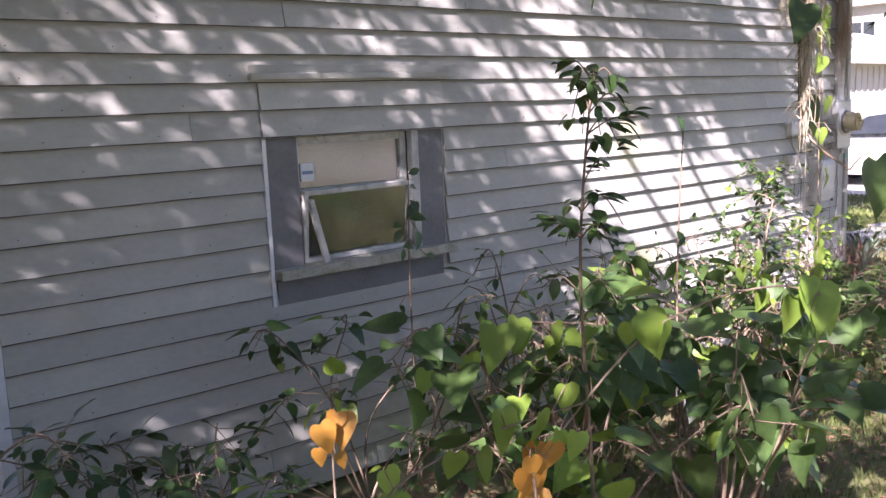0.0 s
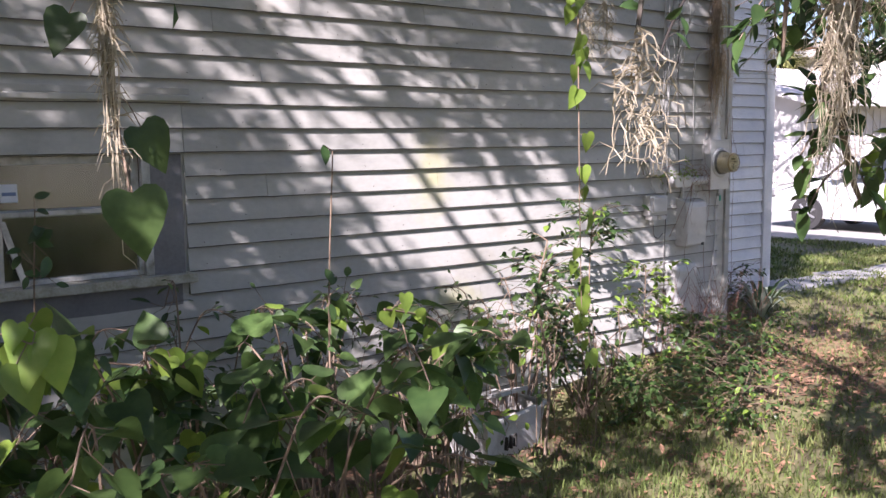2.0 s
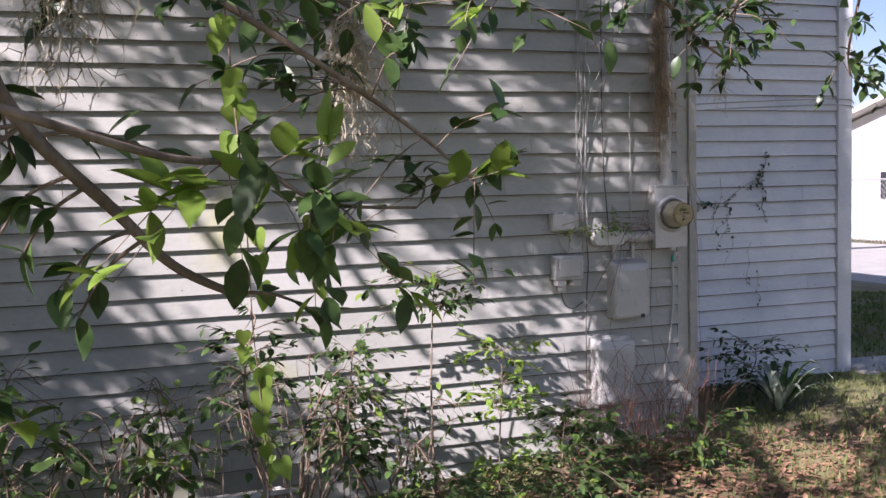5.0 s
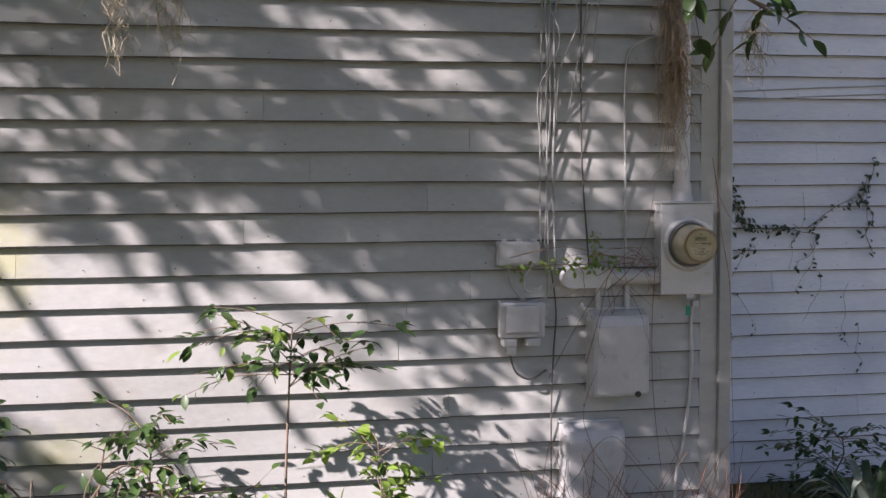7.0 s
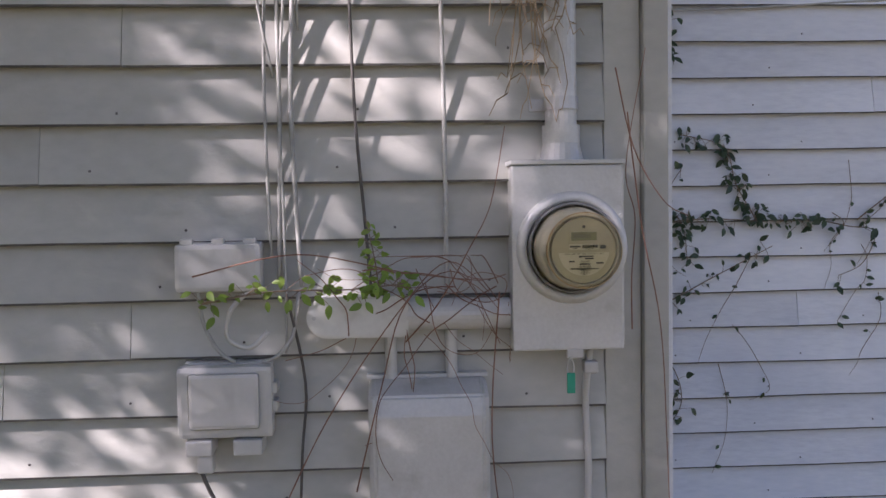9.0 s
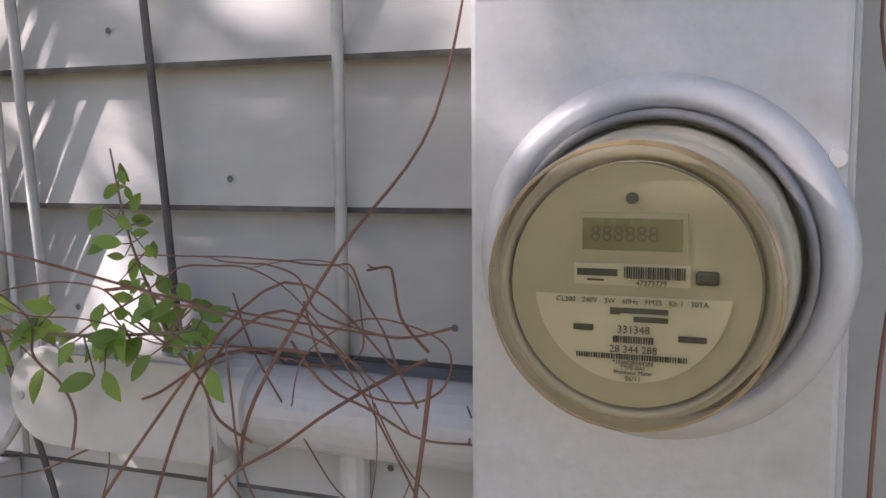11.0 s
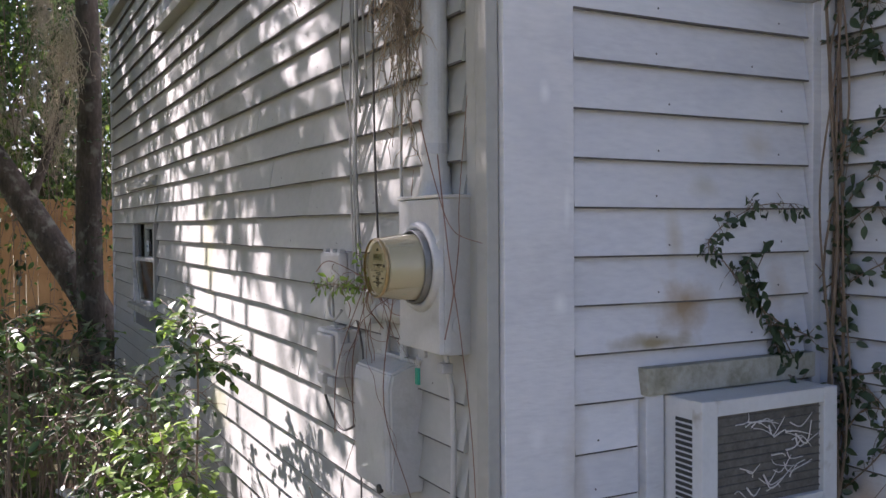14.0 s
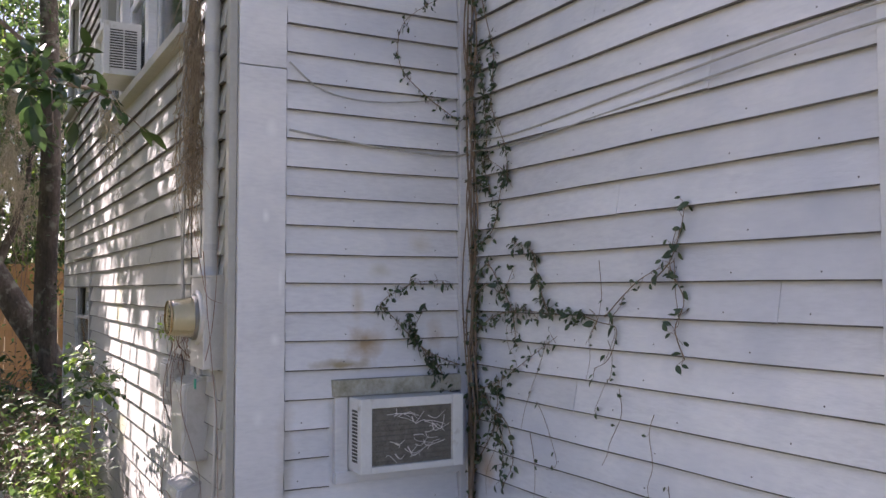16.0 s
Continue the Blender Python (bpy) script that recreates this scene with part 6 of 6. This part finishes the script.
tree("leaning_tree", [(-0.85, 3.5, -0.15), (-0.95, 3.4, 0.35), (-1.05, 3.2, 0.8), (-1.2, 2.9, 1.3), (-1.45, 2.45, 2.1), (-1.9, 1.7, 3.3), (-2.3, 1.0, 4.6)], 0.20, 0.10, "dark leaning tree trunk beside the house corner", 2,
     limbs=([(-1.3, 2.7, 1.7), (-1.4, 3.0, 2.6), (-1.6, 3.1, 3.6)],),
     crown=crown_cloud([((-1.6, 1.2, 3.4), 0.7), ((-2.3, 0.6, 4.2), 1.0), ((-1.4, 2.4, 3.8), 0.8), ((-2.6, 1.6, 3.6), 0.9), ((-1.6, 3.1, 3.7), 0.7), ((-1.8, 2.7, 4.6), 0.9)], 110, 0.075, 7))
tree("vine_covered_tree", [(-0.25, 3.18, -0.15), (-0.28, 3.16, 1.5), (-0.2, 3.18, 3.0), (-0.3, 3.12, 5.0)], 0.13, 0.09, "slim ivy-covered trunk at the house corner", 3, leaf=M_DARKLEAF,
     crown=crown_cloud([((-0.26 + 0.1 * math.sin(k * 2.1), 3.15 + 0.08 * math.cos(k * 1.7), 0.3 + 0.27 * k), 0.2 + 0.006 * k) for k in range(16)] + [((-0.2, 3.2, 4.6), 0.8), ((-0.9, 2.9, 4.6), 0.8)], 210, 0.05, 8))


def fence_side_foliage():
    """Tall sunlit growth and hanging vines this side of the fence, thin enough to see the pickets below."""
    rr = random.Random(77)
    g = empty("vine_thicket", (-2.6, 2.8, -0.1), "tall thicket of sunlit leaves and hanging vines", "thicket")
    lf, lm, st = Soup(), Soup(), Soup()
    for i in range(60):
        x, y = rr.uniform(-1.3, 1.0), rr.uniform(-1.3, 1.2)
        z0 = rr.uniform(0.2, 1.9)
        pts = smooth_path([Vector((x, y, 5.2)), Vector((x + rr.uniform(-0.2, 0.2), y + rr.uniform(-0.2, 0.2), 3.5)), Vector((x + rr.uniform(-0.3, 0.3), y + rr.uniform(-0.3, 0.3), 2.2)), Vector((x + rr.uniform(-0.3, 0.3), y, z0))], 5)
        st.tube(pts, 0.006, 0.003, 4)
        for k in range(95):
            p = pts[rr.randint(0, len(pts) - 1)]
            if p.z < 2.2 and rr.random() < 0.75:
                continue
            q = rr.uniform(0.04, 0.10)
            (lm if rr.random() < 0.35 else lf).leaf(p + Vector((rr.gauss(0, 0.12), rr.gauss(0, 0.12), rr.gauss(0, 0.15))), Vector((rr.uniform(-1, 1), rr.uniform(-1, 1), rr.uniform(-1.2, 0.2))).normalized(), Vector((rr.uniform(-1, 1), rr.uniform(-1, 1), 1)), q, q * 0.6)
    part("stem", st.mesh("stem"), M_TWIG, g)
    part("leaves", lf.mesh("leaves", True), M_LEAF, g)
    part("leaves", lm.mesh("leaves"), M_LIME, g)


fence_side_foliage()
# Trees at y -7 and beyond are unseen, added to block sky light.
for i, (x, y, h) in enumerate(((-7.5, -1.0, 7), (-8.5, 2.5, 8), (-7.0, 5.0, 7), (-9.5, 8.5, 8), (-8.0, -5.0, 8), (1.0, -11.0, 8), (-4.0, -8.0, 7), (-1.0, -7.0, 6), (3.5, -7.5, 7), (-6.0, 3.2, 7), (-6.5, 1.6, 6), (-6.2, 4.6, 6))):
    rr = random.Random(40 + i)
    tree("garden_tree", [(x, y, -0.1), (x + 0.1, y, h * 0.3), (x - 0.1, y + 0.2, h * 0.7)], 0.2, 0.09, "leafy garden tree, hanging moss, behind the fence; unseen ones added to block sky", 50 + i,
         limbs=[[(x, y, h * 0.35), (x + rr.uniform(-1.5, 1.5), y + rr.uniform(-1.5, 1.5), h * 0.6), (x + rr.uniform(-2, 2), y + rr.uniform(-2, 2), h * 0.8)] for _ in range(4)],
         crown=crown_cloud([((x + rr.gauss(0, 1.4), y + rr.gauss(0, 1.4), h * rr.uniform(0.2, 1.05)), rr.uniform(0.5, 1.1)) for _ in range(30)], 44, 0.17, 60 + i))
for i in range(18):
    rr = random.Random(500 + i)
    moss_tuft("moss_tuft", (rr.uniform(-2.6, -0.6), rr.uniform(2.2, 3.4), rr.uniform(2.4, 4.4)), rr.uniform(0.5, 1.1), 0.1, 60, 520 + i, "hanging tuft of grey-brown spanish moss")


def build_fence():
    f = empty("wooden_fence", (-4.0, 0, -0.1), "tan cedar privacy fence", "fence")
    me = bpy.data.meshes.new("picket")
    bm = box(-0.01, 0.01, -0.068, 0.068, 0, 1.95, 0.003)
    bm.to_mesh(me)
    bm.free()
    me.materials.append(M_FENCE)
    for i in range(100):
        o = part("picket", me, None, f)
        o.location = (random.Random(i).uniform(-0.004, 0.004), -5.0 + i * 0.14, random.Random(i + 9).uniform(-0.01, 0.01))
    for z in (0.35, 1.0, 1.65):
        part("rail", box(0.012, 0.05, -5.1, 9.0, z, z + 0.085), M_FENCE, f)
    for i in range(7):
        part("post", box(0.014, 0.1, -5 + i * 2.3, -4.91 + i * 2.3, 0, 1.98), M_FENCE, f)


build_fence()
for i, (x, y, h) in enumerate(((0.6, 1.9, 0.7), (0.0, 2.6, 0.9), (-0.9, 1.6, 0.6), (-1.6, 2.4, 0.7), (0.9, 2.75, 0.6))):
    shrub("undergrowth_bush", gz(x, y), h, 0.5, 12, 14, 0.09, [M_DARKLEAF, M_LEAF], 600 + i, "dense green undergrowth near the fence")


# ---- street side ----
def build_street():
    tagged(part("road", box(14.9, 21.5, -200, 200, -0.35, -0.165), M_CONCRETE), "pale sunlit concrete street", "road", kind="structure")
    w = tagged(new("walkway"), "broken concrete stepping path across the lawn", "pavement", kind="structure")
    for i in range(9):
        rr = random.Random(i)
        x, y = 9.3 + i * 0.72, 4.35 + 0.05 * i
        o = part("slab", box(-0.34, 0.34, -0.24, 0.24, -0.05, 0.03, 0.012), M_CONCRETE, w)
        o.matrix_local = pose(x, y, ground_z(x, y), rr.uniform(-2, 2), rr.uniform(-2, 2), rr.uniform(-8, 8))
    # garage
    g = empty("garage", (23.4, 13.0, -0.2), "low white stucco garage with pale gable roof", "building")
    bm = bmesh.new()
    fr = [bm.verts.new(p) for p in ((0, 0, 0), (0, 9, 0), (0, 9, 2.75), (0, 4.5, 4.0), (0, 0, 2.75))]
    bk = [bm.verts.new((14, v.co.y, v.co.z)) for v in fr]
    bm.faces.new(fr)
    bm.faces.new(list(reversed(bk)))
    for k in range(5):
        bm.faces.new((fr[k], bk[k], bk[(k + 1) % 5], fr[(k + 1) % 5]))
    bmesh.ops.recalc_face_normals(bm, faces=bm.faces)
    part("wall", bm, M_STUCCO, g)
    for sy in (0, 1):
        bm = bmesh.new()
        y0, y1 = (-0.5, 4.52) if not sy else (9.5, 4.48)
        z0 = 2.66
        vs = [bm.verts.new(p) for p in ((-0.45, y0, z0), (14.4, y0, z0), (14.4, y1, 4.08), (-0.45, y1, 4.08))]
        f = bm.faces.new(vs if not sy else list(reversed(vs)))
        r = bmesh.ops.extrude_face_region(bm, geom=[f])
        bmesh.ops.translate(bm, verts=[v for v in r["geom"] if isinstance(v, bmesh.types.BMVert)], vec=(0, 0, 0.14))
        bmesh.ops.recalc_face_normals(bm, faces=bm.faces)
        part("roof", bm, M_ROOF, g)
    wn = part("window", box(-0.05, 0.02, 4.3, 5.6, 1.15, 1.9), M_CARGLASS, g)
    part("frame", box(-0.07, -0.04, 4.92, 4.98, 1.15, 1.9), M_STUCCO, wn)
    for i in range(30):
        part("siding_batten", box(0.2 + i * 0.4, 0.26 + i * 0.4, -0.04, 0.0, 0, 2.6), M_STUCCO, g)
    part("flood_lamp", box(-0.16, 0.0, 2.0, 2.2, 2.45, 2.62, 0.03), M_STUCCO, g)
    # brick house behind
    h = empty("brick_house", (46.0, 29.0, -0.2), "red brick two-storey house with chimney", "building")
    part("wall", box(0, 9, 1.4, 9, 0, 7.4), M_BRICK, h)
    part("parapet", box(-0.15, 9.15, 1.25, 9.15, 7.4, 7.65, 0.03), M_CONCRETE, h)
    part("chimney", box(-0.4, 0.9, 1.2, 2.4, 0, 9.3, 0.02), M_BRICK, h)
    for y in (3.0, 5.2):
        wn = part("window", box(-0.06, 0.05, y, y + 0.9, 5.0, 6.4), M_CARGLASS, h)
        part("frame", box(-0.09, -0.05, y + 0.42, y + 0.48, 5.0, 6.4), M_STUCCO, wn)
    h = empty("white_house", (47.0, 22.0, -0.2), "white two-storey house with dark windows and flat eaves", "building")
    part("wall", box(0, 9, -6, 7.6, 0, 6.2), M_STUCCO, h)
    part("roof", box(-0.6, 9.6, -6.5, 8.1, 6.2, 6.6, 0.03), M_ROOF, h)
    for y in (-3.6, -0.8, 2.0, 4.6):
        wn = part("window", box(-0.06, 0.05, y, y + 1.2, 3.9, 5.4), M_CARGLASS, h)
        part("frame", box(-0.09, -0.05, y + 0.56, y + 0.64, 3.9, 5.4), M_STUCCO, wn)
    # palm
    p = empty("palm_tree", (44.0, 27.0, -0.2), "tall fan palm with drooping pale fronds", "tree")
    part("trunk", cyl((0, 0, 0), (0, 0, 6.0), 0.28, 0.22, 14), M_BARK, p)
    s = Soup()
    rr = random.Random(3)
    for i in range(300):
        a, e = rr.uniform(0, 6.28), rr.uniform(-1.2, 1.2)
        d = Vector((math.cos(a) * math.cos(e), math.sin(a) * math.cos(e), math.sin(e)))
        b = Vector((0, 0, 6.2)) + d * rr.uniform(0.3, 1.0)
        for k in range(5):
            s.blade(b, (d + rdir() * 0.5).normalized(), rr.uniform(0.7, 1.3), 0.04)
    part("fronds", s.mesh("fronds"), M_PALM, p)
    # chain-link fence with lattice
    c = empty("chain_link_fence", (21.8, 3.0, -0.2), "galvanised chain-link fence with white lattice foot", "fence")
    for i in range(12):
        part("post", cyl((0, 2 + i * 2.2, 0), (0, 2 + i * 2.2, 1.75), 0.035, n=10), M_STEEL, c)
    part("top_rail", cyl((0, 1.8, 1.7), (0, 26.5, 1.7), 0.022, n=8), M_STEEL, c)
    s = Soup()
    for i in range(180):
        y = 2 + i * 0.135
        for a, b in ((0, 1), (1, 0)):
            s.tube([Vector((0, y + a * 1.7, 0.02)), Vector((0, y + b * 1.7, 1.7))], 0.003, n=3)
    part("mesh_wire", s.mesh("mesh_wire"), M_STEEL, c)
    s = Soup()
    for i in range(200):
        y = 2 + i * 0.12
        for a, b in ((0, 0.6), (0.6, 0)):
            s.tube([Vector((0.05, y + a, 0.1)), Vector((0.05, y + b, 0.65))], 0.022, n=4)
    part("lattice", s.mesh("lattice"), M_STUCCO, c, "white diagonal lattice")


build_street()


def build_car():
    """A saloon car: front to +y, its side to -x."""
    g = empty("parked_car", (17.43, 7.16, -0.165), "silver four-door saloon car parked on the street", "car")
    prof = [(-2.25, 0.35), (-2.3, 0.62), (-2.25, 0.92), (-1.55, 1.0), (-0.95, 1.38), (-0.2, 1.46), (0.55, 1.36), (1.25, 0.98), (2.0, 0.82), (2.28, 0.62), (2.3, 0.35), (1.9, 0.22), (-1.9, 0.22)]
    bm = bmesh.new()
    rows = []
    for x, k in ((-0.86, 1.0), (-0.89, 1.0), (-0.45, 1.02), (0.45, 1.02), (0.89, 1.0), (0.86, 1.0)):
        row = []
        for y, z in prof:
            inset = 0.22 * max(0, (z - 0.95) / 0.5)
            row.append(bm.verts.new((math.copysign(max(0.1, abs(x) - inset), x), y, z * (k if z > 0.3 else 1))))
        rows.append(row)
    for a, b in zip(rows, rows[1:]):
        for k in range(len(prof)):
            j = (k + 1) % len(prof)
            q = bm.faces.new((a[k], a[j], b[j], b[k]))
            q.smooth = True
    bm.faces.new(rows[0])
    bm.faces.new(list(reversed(rows[-1])))
    bmesh.ops.recalc_face_normals(bm, faces=bm.faces)
    part("body", bm, M_CAR, g)
    for s in (-1, 1):
        for pts in (((-1.30, 1.0), (-0.90, 1.32), (-0.28, 1.39), (-0.28, 0.99)), ((-0.2, 0.99), (-0.2, 1.39), (0.45, 1.31), (1.0, 0.98))):
            bm = bmesh.new()
            vs = []
            for y, z in pts:
                inset = 0.22 * max(0, (z - 0.95) / 0.5)
                vs.append(bm.verts.new((s * (0.872 - inset), y, z)))
            f = bm.faces.new(vs)
            r = bmesh.ops.extrude_face_region(bm, geom=[f])
            bmesh.ops.translate(bm, verts=[v for v in r["geom"] if isinstance(v, bmesh.types.BMVert)], vec=(s * 0.03, 0, 0))
            bmesh.ops.recalc_face_normals(bm, faces=bm.faces)
            part("side_window", bm, M_CARGLASS, g)
        part("mirror", box(s * 0.88 - 0.06, s * 0.88 + 0.12, 0.75, 0.9, 0.95, 1.1, 0.03), M_CAR, g)
        for y in (-1.38, 1.38):
            wh = part("wheel", cyl((s * 0.72, y, 0.315), (s * 0.90, y, 0.315), 0.315, n=32), M_TYRE, g)
            bm = cyl((s * 0.90, y, 0.315), (s * 0.912, y, 0.315), 0.215, 0.2, 28)
            part("rim", bm, M_TYRE, wh)
            bm = bmesh.new()
            for i in range(7):
                a = 2 * math.pi * i / 7
                add_cyl(bm, (s * 0.92, y, 0.315), (s * 0.92, y + math.cos(a) * 0.2, 0.315 + math.sin(a) * 0.2), 0.03, 0.022, 6)
            part("spokes", bm, M_CHROME, wh)
        part("headlight", box(s * 0.8 - 0.12, s * 0.8 + 0.05, 2.05, 2.22, 0.62, 0.76, 0.03), M_CHROME, g)
    return g


build_car()

tree("street_tree", [(14.5, 14.5, -0.2), (14.6, 14.3, 2.5), (15.2, 13.0, 4.8), (16.0, 11.0, 6.6)], 0.28, 0.12, "shade tree leaning over the street", 9,
     limbs=([(15.0, 13.4, 4.4), (16.2, 12.6, 6.0), (17.6, 11.8, 7.4)], [(15.6, 12.0, 5.7), (16.2, 10.0, 6.9), (17.0, 8.6, 7.6)]),
     crown=crown_cloud([((15.2 + 3.4 * random.Random(900 + i).random(), 8.0 + 5.0 * random.Random(930 + i).random(), 6.6 + 2.0 * random.Random(960 + i).random()), 0.9) for i in range(17)], 44, 0.2, 99))

# ---- lawn and litter ----
def lawn():
    rr = random.Random(21)
    s, d = Soup(), Soup()
    for i in range(75000):
        x, y = rr.uniform(4.6, 15.0), rr.uniform(-0.5, 9.0)
        if y > 3.2 and x < XR or (y > YF - 0.05 and x < XF):
            continue
        if noise.noise(Vector((x * 0.7, y * 0.7, 3))) < rr.uniform(-0.7, 0.1):
            continue
        p = Vector((x, y, ground_z(x, y)))
        s.blade(p, Vector((rr.uniform(-0.7, 0.7), rr.uniform(-0.7, 0.7), 1)).normalized(), rr.uniform(0.03, 0.075), rr.uniform(0.003, 0.005) * (1 if x < 9 else 2))
    for i in range(26000):
        x, y = rr.uniform(1.8, 5.4), rr.uniform(-0.8, 2.7)
        if noise.noise(Vector((x * 1.1, y * 1.1, 8))) < rr.uniform(-0.5, 0.25):
            continue
        p = Vector((x, y, ground_z(x, y)))
        s.blade(p, Vector((rr.uniform(-0.8, 0.8), rr.uniform(-0.8, 0.8), 1)).normalized(), rr.uniform(0.03, 0.09), rr.uniform(0.002, 0.004))
    for i in range(7000):
        x, y = (rr.uniform(0.5, 8.5), rr.uniform(0.5, 3.2)) if i < 5000 else (rr.gauss(6.6, 0.6), min(3.2, rr.gauss(2.4, 0.45)))
        p = Vector((x, y, ground_z(x, y) + 0.01))
        q = rr.uniform(0.025, 0.06)
        d.leaf(p, Vector((rr.uniform(-1, 1), rr.uniform(-1, 1), rr.uniform(-0.05, 0.3))).normalized(), Vector((0, 0, 1)), q, q * 0.5)
    tagged(part("grass", s.mesh("grass"), M_GRASS), "thin patchy grass of the lawn", "grass", kind="stuff")
    tagged(part("leaf_litter", d.mesh("leaf_litter"), M_LITTER), "dry brown leaf litter on the soil", "litter", kind="stuff")


lawn()

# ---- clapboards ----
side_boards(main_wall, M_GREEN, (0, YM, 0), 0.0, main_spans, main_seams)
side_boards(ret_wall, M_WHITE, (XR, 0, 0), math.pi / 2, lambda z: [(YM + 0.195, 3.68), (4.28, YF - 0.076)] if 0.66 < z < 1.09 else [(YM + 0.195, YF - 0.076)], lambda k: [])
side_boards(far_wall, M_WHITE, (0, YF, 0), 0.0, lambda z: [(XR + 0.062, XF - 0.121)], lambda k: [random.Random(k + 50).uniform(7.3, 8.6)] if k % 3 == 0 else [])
